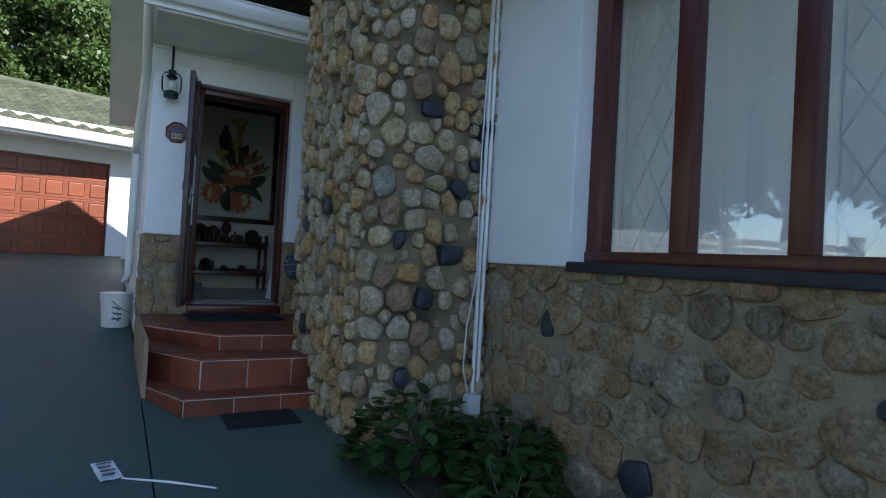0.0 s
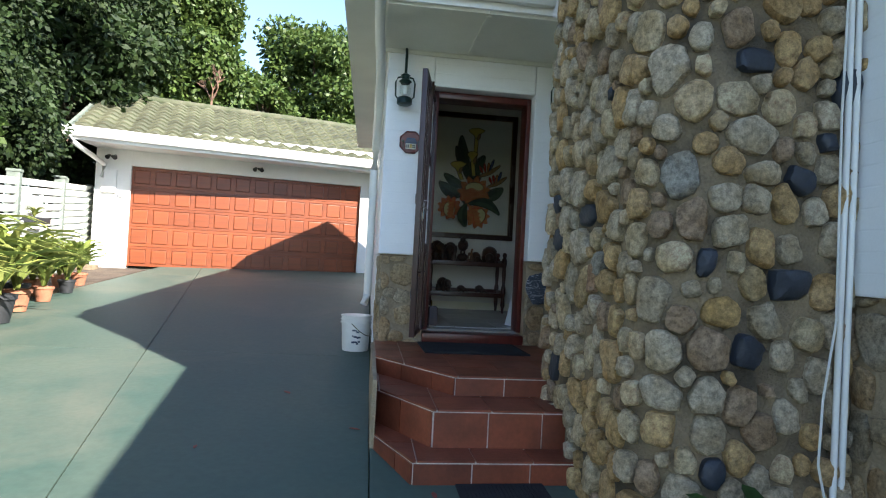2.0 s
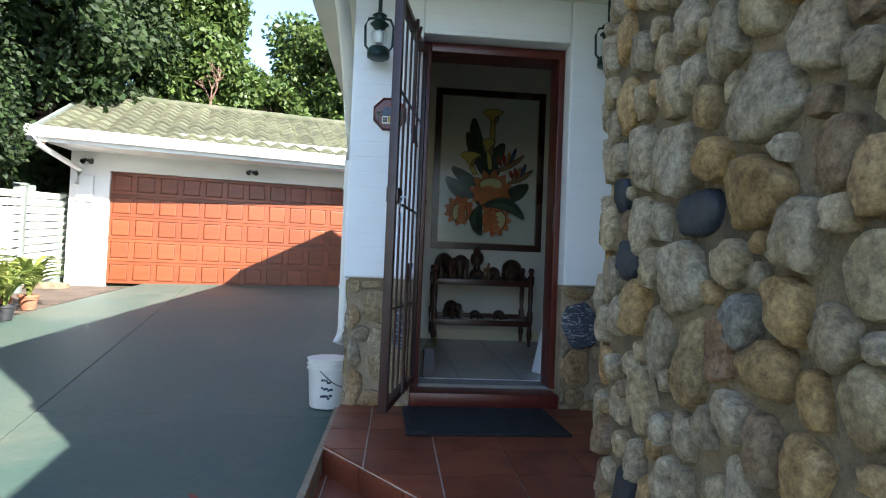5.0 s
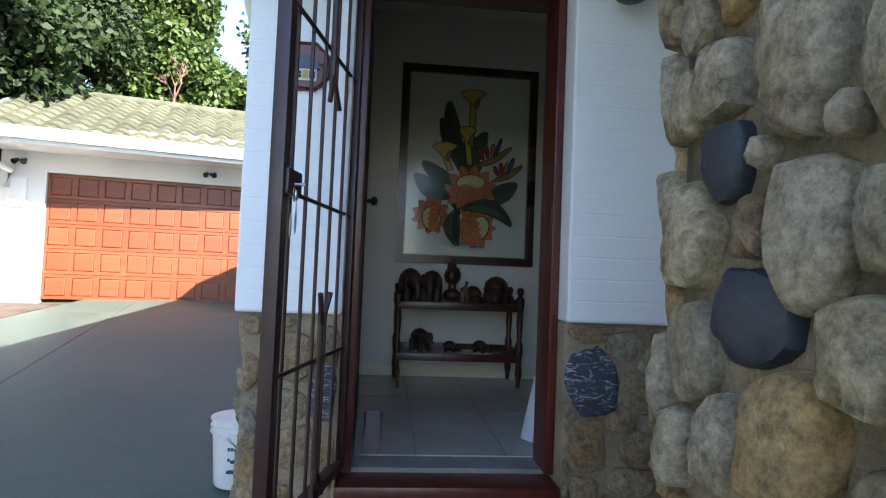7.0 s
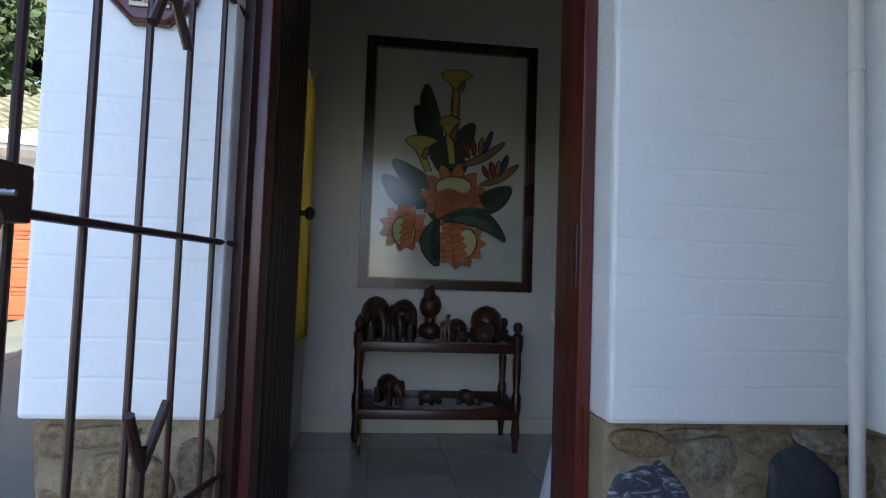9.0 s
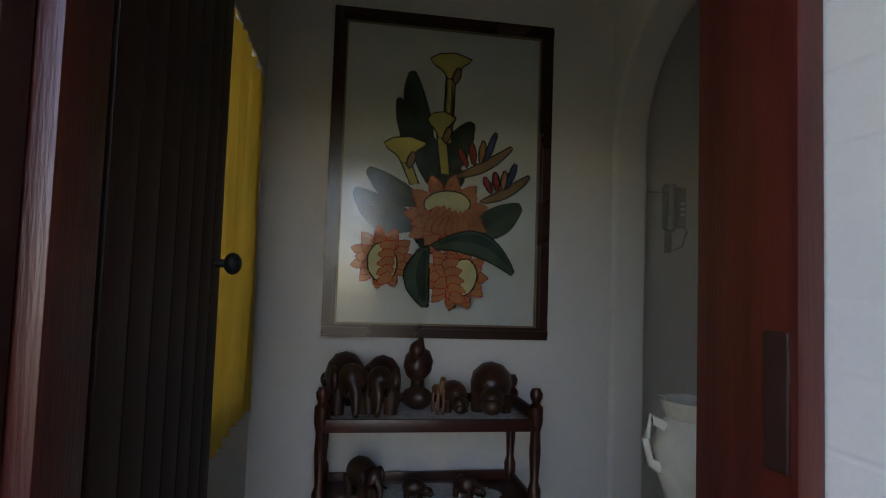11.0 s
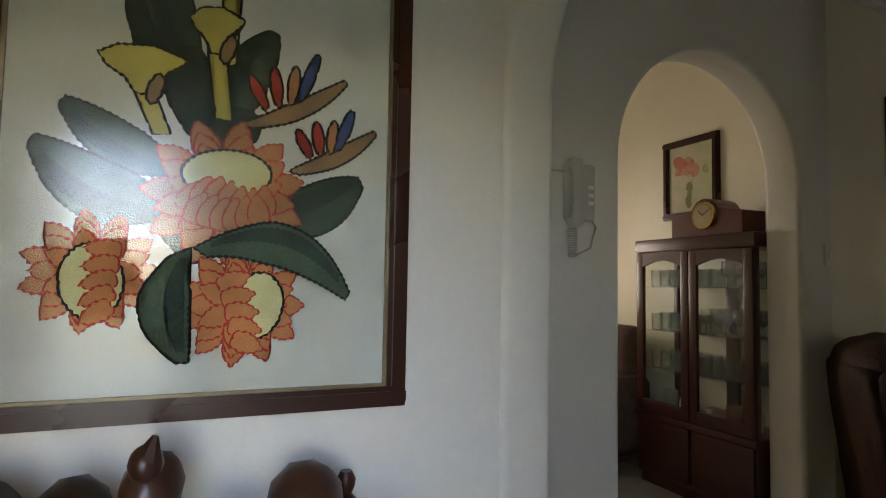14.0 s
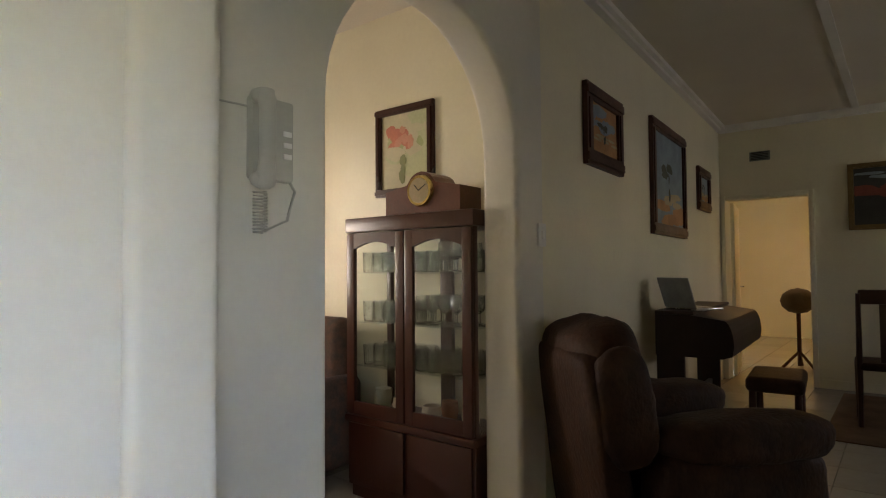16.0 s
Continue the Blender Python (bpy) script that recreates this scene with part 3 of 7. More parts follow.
shell("wall_hall_lining", M_HALL, (0.752, 0.85, 6.332, 6.345, FLOOR, TOP), (1.715, 2.47, 6.332, 6.345, FLOOR, TOP), (0.85, 1.715, 6.332, 6.345, 3.11, TOP),
      (0.752, 0.765, 6.345, 6.95, FLOOR, TOP), (0.752, 0.765, 8.0, 8.36, FLOOR, TOP), (0.752, 0.765, 6.95, 8.0, 3.1, TOP), (0.752, 0.765, 6.95, 8.0, FLOOR, 1.75))


def arch_wall(name, material, u0, u1, a0, a1, spring, place, depth, top=TOP, base=FLOOR, seg=24):
    """A wall from u0 to u1 with a round-headed opening a0 to a1; place(u, v, d)."""
    bm = bmesh.new()
    r, c = (a1 - a0) / 2, (a0 + a1) / 2
    curve = [(c - r * math.cos(k * math.pi / seg), spring + r * math.sin(k * math.pi / seg)) for k in range(seg + 1)]
    line = [(a0, base)] + curve + [(a1, base)]
    for d0 in (0, depth):
        quads = [((u0, base), (a0, base), (a0, spring), (u0, spring)), ((u0, spring), (a0, spring), (a0, top), (u0, top)),
                 ((a1, base), (u1, base), (u1, spring), (a1, spring)), ((a1, spring), (u1, spring), (u1, top), (a1, top))]
        quads += [(p, q, (q[0], top), (p[0], top)) for p, q in zip(curve, curve[1:])]
        for quad in quads:
            bm.faces.new([bm.verts.new(place(u, v, d0)) for u, v in quad])
    for p, q in zip(line, line[1:]):
        bm.faces.new([bm.verts.new(place(*w, d)) for w, d in ((p, 0), (q, 0), (q, depth), (p, depth))])
    for u in (u0, u1):
        bm.faces.new([bm.verts.new(place(u, v, d)) for v, d in ((base, 0), (top, 0), (top, depth), (base, depth))])
    bmesh.ops.remove_doubles(bm, verts=bm.verts, dist=0.001)
    bmesh.ops.recalc_face_normals(bm, faces=bm.faces)
    rim = [e for e in bm.edges if len(e.link_faces) == 2 and e.calc_face_angle(0) > 1.2 and all(min((v.co - place(*p, d)).length for p in line for d in (0, depth)) < 0.002 for v in e.verts)]
    bmesh.ops.bevel(bm, geom=rim, offset=0.028, segments=4, affect="EDGES", profile=0.5)
    return setting(name, bm, material, smooth=True)


arch_wall("wall_hall_arch", M_HALL, 6.345, 8.6, 7.17, 8.34, 2.92, lambda u, v, d: Vector((2.47 + d, u, v)), 0.19)
arch_wall("wall_living_arch", M_HALL, 2.66, 4.5, 3.17, 4.28, 2.835, lambda u, v, d: Vector((u, 8.61 + d, v)), 0.2)
LIVING = Matrix.Translation((4.5, 8.61, 0)) @ pose(0, 0, 0, 0, 0, 3.3)
bm = bmesh.new()
box(bm, 0, 4.75, 0, 0.2, FLOOR, TOP, m=LIVING)
setting("wall_living_north", bm, M_CREAM)
bm = bmesh.new()
for b in ((-0.0, 4.65, -0.05, 0.0, 3.84, 3.9), (0, 4.65, -0.085, 0.0, 3.865, 3.9)):
    box(bm, *b, m=LIVING)
box(bm, 9.02, 9.12, 3.0, 8.86, 3.83, 3.9)
setting("cornice", bm, M_WHITE)
shell("wall_living_east", M_CREAM, (9.12, 9.3, 3.0, 8.02, FLOOR, TOP), (9.12, 9.3, 8.02, 8.82, 3.07, TOP), (9.12, 9.3, 8.82, 9.2, FLOOR, TOP))
# the small opening is added for the living room fill lamp
shell("wall_living_south", M_CREAM, (2.47, 7.7, 2.9, 3.05, FLOOR, TOP), (7.7, 8.1, 2.9, 3.05, FLOOR, 2.5), (7.7, 8.1, 2.9, 3.05, 3.0, TOP), (8.1, 9.3, 2.9, 3.05, FLOOR, TOP))
shell("wall_living_west", M_CREAM, (2.475, 2.66, 3.05, 6.345, FLOOR, TOP))
shell("wall_dining_east", M_CREAM, (4.6, 4.8, 8.86, 11.3, FLOOR, TOP))
shell("wall_dining_west", M_CREAM, (2.0, 2.2, 8.62, 11.3, FLOOR, TOP))
# north opening is made up, to let fill into the dining room
shell("wall_dining_north", M_CREAM, (2.2, 3.05, 11.3, 11.45, FLOOR, TOP), (3.65, 4.8, 11.3, 11.45, FLOOR, TOP), (3.05, 3.65, 11.3, 11.45, 2.85, TOP), (3.05, 3.65, 11.3, 11.45, FLOOR, 2.25))
shell("wall_passage", M_CREAM, (9.3, 14.0, 7.2, 7.35, FLOOR, TOP), (9.3, 14.0, 9.75, 9.9, FLOOR, TOP), (13.9, 14.1, 7.35, 9.75, FLOOR, TOP))
shell("ceiling_living", M_CEIL, (2.66, 14.1, 2.9, 8.615, 3.9, 3.96), (4.81, 14.1, 8.615, 9.9, 3.9, 3.96))
shell("ceiling_strip", M_WHITE, (3.0, 9.12, 7.56, 7.62, 3.885, 3.899), (3.0, 9.12, 5.9, 5.96, 3.885, 3.899))
shell("ceiling_hall", M_CEIL, (0.75, 2.66, 6.33, 8.61, 3.9, 3.96))
shell("ceiling_dining", M_CEIL, (2.0, 4.8, 8.615, 11.45, 3.9, 3.96))
shell("baseboard", M_CREAM, (0.78, 2.46, 8.345, 8.359, FLOOR, 1.17), (9.105, 9.119, 3.05, 8.0, FLOOR, 1.17))

floor_under = shell("floor", M_FGROUT, (0.75, 14.1, 6.25, 9.9, 0.9, FLOOR - 0.006), (2.47, 9.3, 2.9, 6.25, 0.9, FLOOR - 0.006), (2.0, 4.8, 9.9, 11.45, 0.9, FLOOR - 0.006))

# ---- roofs of the house: out of view, shaped for their shadows ----
bm = bmesh.new()
prism(bm, [(0.1, 3.72), (2.0, 4.85), (3.9, 3.95), (3.9, 3.87), (2.0, 4.7), (0.1, 3.62)], lambda u, v, d: Vector((u, 5.25 + d, v)), 6.3)
setting("roof_main", bm, M_ROOFTILE)
bm = bmesh.new()
box(bm, 3.92, 14.5, 2.6, 11.5, 3.97, 4.1)
# added overhang that keeps the sun off the south opening
box(bm, 5.9, 9.6, 0.2, 2.6, 3.85, 3.95)
box(bm, 2.4, 3.92, 3.75, 5.2, 3.97, 4.05)
setting("roof_back", bm, M_ROOFTILE)
bm = bmesh.new()
prism(bm, [(2.28, 3.47), (4.2, 4.4), (6.4, 3.47)], lambda u, v, d: Vector((u, -6.4 + d, v)), 6.9)
# eave skewed to slant the shadow edge on the drive
prism(bm, [(2.28, 3.47), (4.2, 4.4), (6.4, 3.47)], lambda u, v, d: Vector((u - 0.17 * d if u < 3 else u, 0.5 + d, v)), 2.95)
setting("roof_wing", bm, M_ROOFTILE)
shell("porch_soffit", M_SOFFIT, (0.42, 1.12, 5.22, 6.08, 3.385, 3.41), (1.128, 2.34, 5.22, 6.08, 3.385, 3.41), (0.1, 0.45, 5.22, 11.5, 3.55, 3.57))
bm = bmesh.new()
for x0, x1 in ((0.42, 2.34),):
    box(bm, x0, x1, 6.055, 6.079, 3.35, 3.384, 0.006)
    box(bm, 1.105, 1.145, 5.24, 6.05, 3.375, 3.384, 0.003)
setting("trim", bm, M_SOFFIT)


def gutter(name, a, b, size, label):
    """Moulded gutter between two points, open above, with rolled lip and end caps."""
    a, b = Vector(a), Vector(b)
    d = (b - a).normalized()
    n = Vector((d.y, -d.x, 0)).normalized()
    profile = [(0, 0.5), (0, -0.4), (0.12, -0.5), (0.55, -0.5), (0.8, -0.15), (0.9, 0.1), (0.9, 0.45), (1.02, 0.47), (1.02, 0.55), (0.84, 0.55), (0.84, 0.12), (0.7, -0.2), (0.5, -0.42), (0.06, -0.42), (0.06, 0.5)]
    bm = bmesh.new()
    prism(bm, profile, lambda u, v, k: a + n * (u * size) + Vector((0, 0, v * size)) + d * k, (b - a).length)
    g = thing(name, label, "gutter")
    part("channel", bm, M_WHITE, g, smooth=False)
    for e in (a, b - d * 0.004):
        bm = bmesh.new()
        prism(bm, profile[:8], lambda u, v, k: e + n * (u * size) + Vector((0, 0, v * size)) + d * k, 0.004)
        part("end_cap", bm, M_WHITE, g, smooth=False)
    bm = bmesh.new()
    L = (b - a).length
    box(bm, 0, L, 0.0, 0.025, -size * 0.9, size * 0.75, m=Matrix.Translation(a) @ Matrix.Rotation(math.atan2(d.y, d.x), 4, "Z"))
    part("fascia_board", bm, M_WHITE, g, smooth=False)
    return g


gutter("gutter", (0.32, 5.18, 3.5), (1.56, 5.18, 3.5), 0.11, "white painted gutter along the porch eave")


def downpipe(points, r, label, clips=()):
    p = thing("downpipe", label, "downpipe")
    bm = bmesh.new()
    tube(bm, points, r, 14)
    part("pipe", bm, M_WHITE, p)
    for z, c in clips:
        bm = bmesh.new()
        tube(bm, [(c[0], c[1], z - 0.012), (c[0], c[1], z + 0.012)], r * 1.18, 14)
        part("clip", bm, M_WHITE, p)
    return p


downpipe([(0.36, 5.2, 3.5), (0.37, 5.5, 3.36), (0.4, 6.0, 3.14), (0.4, 6.4, 2.95), (0.395, 6.8, 2.68), (0.39, 6.95, 2.5), (0.39, 6.98, 1.3), (0.36, 6.95, 1.2)], 0.038, "white round downpipe at the corner of the house", [(2.3, (0.39, 6.96)), (1.6, (0.39, 6.98))])
downpipe([(2.3, 6.04, 1.0), (2.3, 6.04, 3.38)], 0.017, "thin white conduit in the porch corner", [(1.85, (2.3, 6.04)), (2.55, (2.3, 6.04)), (3.2, (2.3, 6.04))])

# ---- stone tower ----
TX0, TX1, TY0, TY1, TR, TTOP = 1.5, 2.6, 3.39, 4.98, 0.27, 5.0


def tower_at(u, v, d):
    """Round the tower from the back left, along the west face, round the corner and along the front."""
    quarter = TR * math.pi / 2
    west, front = (TY1 - TR) - (TY0 + TR), TX1 - TX0 - TR
    if u < quarter:
        a = u / TR
        return Vector((TX0 + TR - math.sin(a) * (TR + d), TY1 - TR + math.cos(a) * (TR + d), v))
    u -= quarter
    if u < west:
        return Vector((TX0 - d, TY1 - TR - u, v))
    u -= west
    if u < quarter:
        a = u / TR
        return Vector((TX0 + TR - math.cos(a) * (TR + d), TY0 + TR - math.sin(a) * (TR + d), v))
    u -= quarter
    return Vector((TX0 + TR + u, TY0 - d, v))


TW = TR * math.pi + (TY1 - TY0 - 2 * TR) + (2.31 - TX0 - TR)
tower = thing("stone_tower", "rounded tower of tan and grey river stones in mortar", "tower", kind="structure")
bm = bmesh.new()
n = 60
lo = [tower_at(i * TW / n, 0.2, 0) for i in range(n + 1)] + [Vector((2.6, TY0, 0.2)), Vector((2.6, TY1, 0.2))]
hi = [Vector((p.x, p.y, TTOP)) for p in lo]
a = [bm.verts.new(p) for p in lo]
b = [bm.verts.new(p) for p in hi]
for i in range(len(a)):
    j = (i + 1) % len(a)
    bm.faces.new((a[i], a[j], b[j], b[i]))
bm.faces.new(b)
part("mortar", bm, M_MORTAR, tower)
rng = random.Random(11)
# the large stones that mark the drive side, and those of the rounded corner and front: along, up, half width, half height, kind
SIDE_STONES = [(1.24, 2.14, 0.1, 0.085, "g"), (0.84, 2.09, 0.09, 0.1, "g"), (1.06, 2.05, 0.06, 0.055, "t"), (1.22, 1.95, 0.095, 0.075, "o"), (0.98, 1.93, 0.1, 0.06, "d"),
               (1.35, 1.86, 0.06, 0.075, "g"), (1.12, 1.8, 0.07, 0.054, "t"), (0.91, 1.77, 0.09, 0.09, "g"), (1.19, 1.68, 0.06, 0.06, "b"), (0.97, 1.56, 0.07, 0.105, "o"),
               (1.09, 1.61, 0.048, 0.078, "r"), (1.28, 1.6, 0.07, 0.058, "o"), (0.57, 1.82, 0.075, 0.066, "d"), (0.49, 2.03, 0.05, 0.06, "d"), (0.77, 1.59, 0.07, 0.1, "t"), (0.64, 1.68, 0.07, 0.085, "t"),
               (1.15, 1.47, 0.055, 0.054, "t"), (0.85, 2.26, 0.055, 0.072, "t"), (1.02, 2.19, 0.05, 0.054, "o"), (0.78, 1.92, 0.05, 0.052, "g")]
FRONT_STONES = [(1.98, 2.51, 0.08, 0.055, "d"), (2.16, 1.63, 0.09, 0.065, "d"), (1.99, 1.36, 0.065, 0.068, "d"), (1.71, 2.04, 0.066, 0.095, "b"), (1.7, 1.72, 0.07, 0.065, "t"),
                (1.68, 1.34, 0.065, 0.08, "g"), (1.62, 1.54, 0.06, 0.085, "t"), (2.19, 2.05, 0.06, 0.06, "d"), (1.9, 2.35, 0.085, 0.066, "t"), (1.97, 2.21, 0.095, 0.07, "g"),
                (2.03, 2.06, 0.068, 0.05, "g"), (1.9, 1.83, 0.07, 0.056, "g"), (1.67, 1.17, 0.08, 0.062, "g"), (1.87, 1.96, 0.055, 0.055, "g"), (1.81, 1.7, 0.035, 0.06, "d"),
                (1.84, 1.19, 0.065, 0.072, "g"), (1.88, 1.51, 0.072, 0.06, "o"), (2.0, 1.63, 0.05, 0.07, "o"), (1.65, 2.24, 0.06, 0.062, "t")]
TOWER_KINDS = {"": M_STONE, "t": M_STONE, "g": M_STONE_GREY, "o": M_STONE_OCHRE, "r": M_STONE_RUST, "d": M_STONE_DARK, "b": M_STONE_SLATE}
stone_bed(tower, rng, TW, 3.5, 0.112, [(u, v - 0.35, a, b, k) for u, v, a, b, k in SIDE_STONES + FRONT_STONES], lambda u, v, d: tower_at(u, v + 0.35, d), 0.046, 0.007, TOWER_KINDS, M_STONE_REST, 1.18, near=lambda u, v: 0.5 < v < 2.15, dark=0.045)

# ---- stone dado of the walls ----
DADO_KINDS = {"": M_FLAT, "d": M_STONE_DARK, "v": M_STONE_VEIN}


def dado(name, label, w, h, place, seed, size=0.17, near=None, marked=(), dark=0.035):
    t = thing(name, label, "stone wall", kind="structure")
    stone_bed(t, random.Random(seed), w, h, size, list(marked), place, 0.024, 0.005, DADO_KINDS, M_FLAT_REST, 0.85, near=near, dome=0.75, dark=dark)
    return t


WING_MARKS = ((1.28, 0.55, 0.085, 0.085, "d"), (0.62, 1.18, 0.05, 0.07, "d"), (2.3, 1.1, 0.07, 0.05, "d"))
dado("wall_stones_wing", "flat brown field stones in mortar below the window", 6.5, 1.5, lambda u, v, d: Vector((2.33 - d, 3.4 - u, 0.1 + v)), 3, 0.19, near=lambda u, v: u < 4, marked=WING_MARKS, dark=0)
dado("wall_stones_pier", "flat brown stones beside the door", 0.36, 1.15, lambda u, v, d: Vector((0.49 + u, 6.11 - d, 0.53 + v)), 5, 0.2, marked=((0.3, 0.87, 0.05, 0.11, "v"),), dark=0)
dado("wall_stones_pier_side", "flat brown stones at the house corner", 0.84, 1.15, lambda u, v, d: Vector((0.49 - d, 6.95 - u, 0.53 + v)), 6, 0.17, dark=0)
dado("wall_stones_door", "brown and blue-black stones beside the door", 0.62, 0.82, lambda u, v, d: Vector((1.715 + u, 6.11 - d, 0.86 + v)), 17, 0.15,
     marked=((0.115, 0.6, 0.105, 0.13, "v"), (0.49, 0.66, 0.085, 0.11, "d"), (0.25, 0.74, 0.075, 0.06, ""), (0.085, 0.785, 0.085, 0.035, ""), (0.4, 0.79, 0.07, 0.03, ""), (0.3, 0.56, 0.07, 0.08, ""), (0.09, 0.35, 0.08, 0.1, "")), dark=0)
dado("wall_stones_porch", "brown stones on the porch side wall", 1.15, 0.82, lambda u, v, d: Vector((2.36 - d, 6.1 - u, 0.86 + v)), 8, 0.17, dark=0.04)

# ---- garage ----
GA = 11.0
G = Matrix.Translation((-4.33, 13.45, 1.235)) @ pose(0, 0, 0, 0, 0, GA)
garage = thing("garage", "white plastered double garage with a tiled roof", "garage")
for b in ((-0.62, 0, 0, 0.25, -0.3, 2.75), (4.56, 5.3, 0, 0.25, -0.3, 2.75), (0, 4.56, 0, 0.25, 1.98, 2.75), (-0.62, -0.42, 0.25, 6.0, -0.3, 2.6), (5.1, 5.3, 0.25, 6.0, -0.3, 2.6), (-0.62, 5.3, 6.0, 6.2, -0.3, 2.6)):
    bm = bmesh.new()
    box(bm, *b, m=G)
    part("wall", bm, M_PLASTER, garage, smooth=False)
bm = bmesh.new()
box(bm, -0.42, 5.1, 0.25, 6.0, -0.3, -0.02, m=G)
part("garage_floor", bm, M_GREEN, garage, smooth=False)
door = new("garage_door")
door.parent = garage
tagged(door, "varnished red-brown panelled wooden door")
bm = bmesh.new()
box(bm, 0.0, 4.56, 0.1, 0.13, 0.0, 1.98, m=G)
part("door_backing", bm, M_GARAGE, door, smooth=False)
ROWS_, COLS_ = 5, 12
pw, ph = 4.56 / COLS_, 1.98 / ROWS_
for j in range(ROWS_):
    bm = bmesh.new()
    box(bm, 0.004, 4.556, 0.075, 0.1, j * ph + 0.003, j * ph + 0.055, 0.004, m=G)
    box(bm, 0.004, 4.556, 0.075, 0.1, (j + 1) * ph - 0.055, (j + 1) * ph - 0.003, 0.004, m=G)
    for i in range(COLS_ + 1):
        x = i * pw
        box(bm, max(0.004, x - 0.045), min(4.556, x + 0.045), 0.077, 0.1, j * ph + 0.055, (j + 1) * ph - 0.055, 0.0, m=G)
    part("rail", bm, M_GARAGE, door, smooth=False)
panel = bmesh.new()
box(panel, -pw / 2 + 0.05, pw / 2 - 0.05, -0.018, 0.01, -ph / 2 + 0.06, ph / 2 - 0.06, 0.016)
panel_mesh = finish("panel", panel, M_GARAGE)
for j in range(ROWS_):
    for i in range(COLS_):
        ob = new("panel", panel_mesh)
        ob.parent = door
        ob.matrix_world = G @ pose((i + 0.5) * pw, 0.098, (j + 0.5) * ph)

# its roof: courses of rolled tiles from the eave to the ridge
EAVE, ROOF_TURN, PITCH = Vector((-4.98, 12.25, 3.62)), 15.0, 22.5
R = Matrix.Translation(EAVE) @ pose(0, 0, 0, 0, 0, ROOF_TURN) @ pose(0, 0, 0, PITCH, 0, 0)
RW, RL = 8.2, 4.1
# boarding below the tiles, its colour darkened for the shade there
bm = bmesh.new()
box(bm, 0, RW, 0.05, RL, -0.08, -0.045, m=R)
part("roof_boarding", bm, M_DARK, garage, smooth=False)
bm = bmesh.new()
B2 = Matrix.Translation(R @ Vector((0, RL, 0))) @ pose(0, 0, 0, 0, 0, ROOF_TURN) @ pose(0, 0, 0, -PITCH, 0, 0)
box(bm, 0, RW, 0, RL, -0.08, -0.01, m=B2)
part("back_slope", bm, M_ROOFTILE, garage, smooth=False)
tw, tl = 0.3, 0.33
tile = bmesh.new()
prof = [(k / 8 * tw, 0.062 * (0.5 - 0.5 * math.cos(k / 8 * math.tau)) + 0.004) for k in range(9)]
front = [tile.verts.new((x, 0, z + 0.035)) for x, z in prof]
back = [tile.verts.new((x, tl + 0.05, z - 0.012)) for x, z in prof]
under = [tile.verts.new((x, 0, z - 0.004)) for x, z in prof]
for k in range(8):
    tile.faces.new((front[k], front[k + 1], back[k + 1], back[k]))
    tile.faces.new((under[k], under[k + 1], front[k + 1], front[k]))
tile_mesh = finish("roof_tile", tile, M_ROOFTILE, True)
rng = random.Random(4)
nc, nr = int(RW / tw), int(RL / tl)
for i in range(nc):
    for j in range(nr):
        ob = new("roof_tile", tile_mesh)
        ob.parent = garage
        ob.matrix_world = R @ pose(i * tw, j * tl, -0.04, rng.uniform(-0.8, 0.8), 0, rng.uniform(-0.5, 0.5))
bm = bmesh.new()
for i in range(int(RW / 0.36)):
    tube(bm, [R @ Vector((i * 0.36, RL + 0.02, -0.02)), R @ Vector((i * 0.36 + 0.38, RL + 0.02, -0.02))], [0.095, 0.105], 10)
part("ridge_tiles", bm, M_ROOFTILE, garage)
bm = bmesh.new()
box(bm, -0.06, -0.0, 0.0, RL, -0.14, 0.03, m=R)
part("verge_board", bm, M_POST, garage, "weathered green-white verge board")
bm = bmesh.new()
e1 = R @ Vector((RW, 0, 0))
for k in (0,):
    vs = [EAVE + Vector((0, 0.05, -0.1)), e1 + Vector((0, 0.05, -0.1)), G @ Vector((5.3, 0.02, 2.28)), G @ Vector((-0.62, 0.02, 2.28))]
    bm.faces.new([bm.verts.new(p) for p in vs])
    bm.faces.new([bm.verts.new(p + Vector((0, 0, 0.02))) for p in vs][::-1])
part("eave_soffit", bm, M_PLASTER, garage, smooth=False)
gutter("gutter", EAVE + Vector((-0.05, -0.02, -0.02)), e1 + Vector((0, -0.02, -0.02)), 0.15, "white painted gutter along the garage eave")
downpipe([EAVE + Vector((0.1, -0.08, -0.08)), EAVE + Vector((0.12, -0.06, -0.2)), G @ Vector((-0.45, -0.08, 1.95)), G @ Vector((-0.5, -0.06, 1.7))], 0.045, "white crooked downpipe under the garage gutter")


def flood_light(at):
    t = thing("flood_light", "small dark twin spotlight on the garage wall", "lamp")
    bm = bmesh.new()
    tube(bm, [Vector(at), Vector(at) + Vector((0, -0.06, 0))], 0.03, 10)
    part("bracket", bm, M_BLACK, t)
    for s in (-0.055, 0.055):
        bm = bmesh.new()
        tube(bm, [Vector(at) + Vector((s, -0.05, 0.02)), Vector(at) + Vector((s * 1.3, -0.13, -0.03))], [0.025, 0.045], 12)
        part("head", bm, M_BLACK, t)


flood_light(G @ Vector((-0.32, 0, 2.12)))
flood_light(G @ Vector((2.4, 0, 2.14)))
t = thing("meter_box", "white plastic meter box on the garage wall", "box")
bm = bmesh.new()
box(bm, -0.5, -0.24, -0.07, 0, 1.42, 1.86, 0.01, m=G)
part("case", bm, M_WHITE, t)
bm = bmesh.new()
box(bm, -0.2, -0.12, -0.05, 0, 1.35, 1.44, 0.01, m=G)
part("switch_box", bm, M_PLASTIC, t)

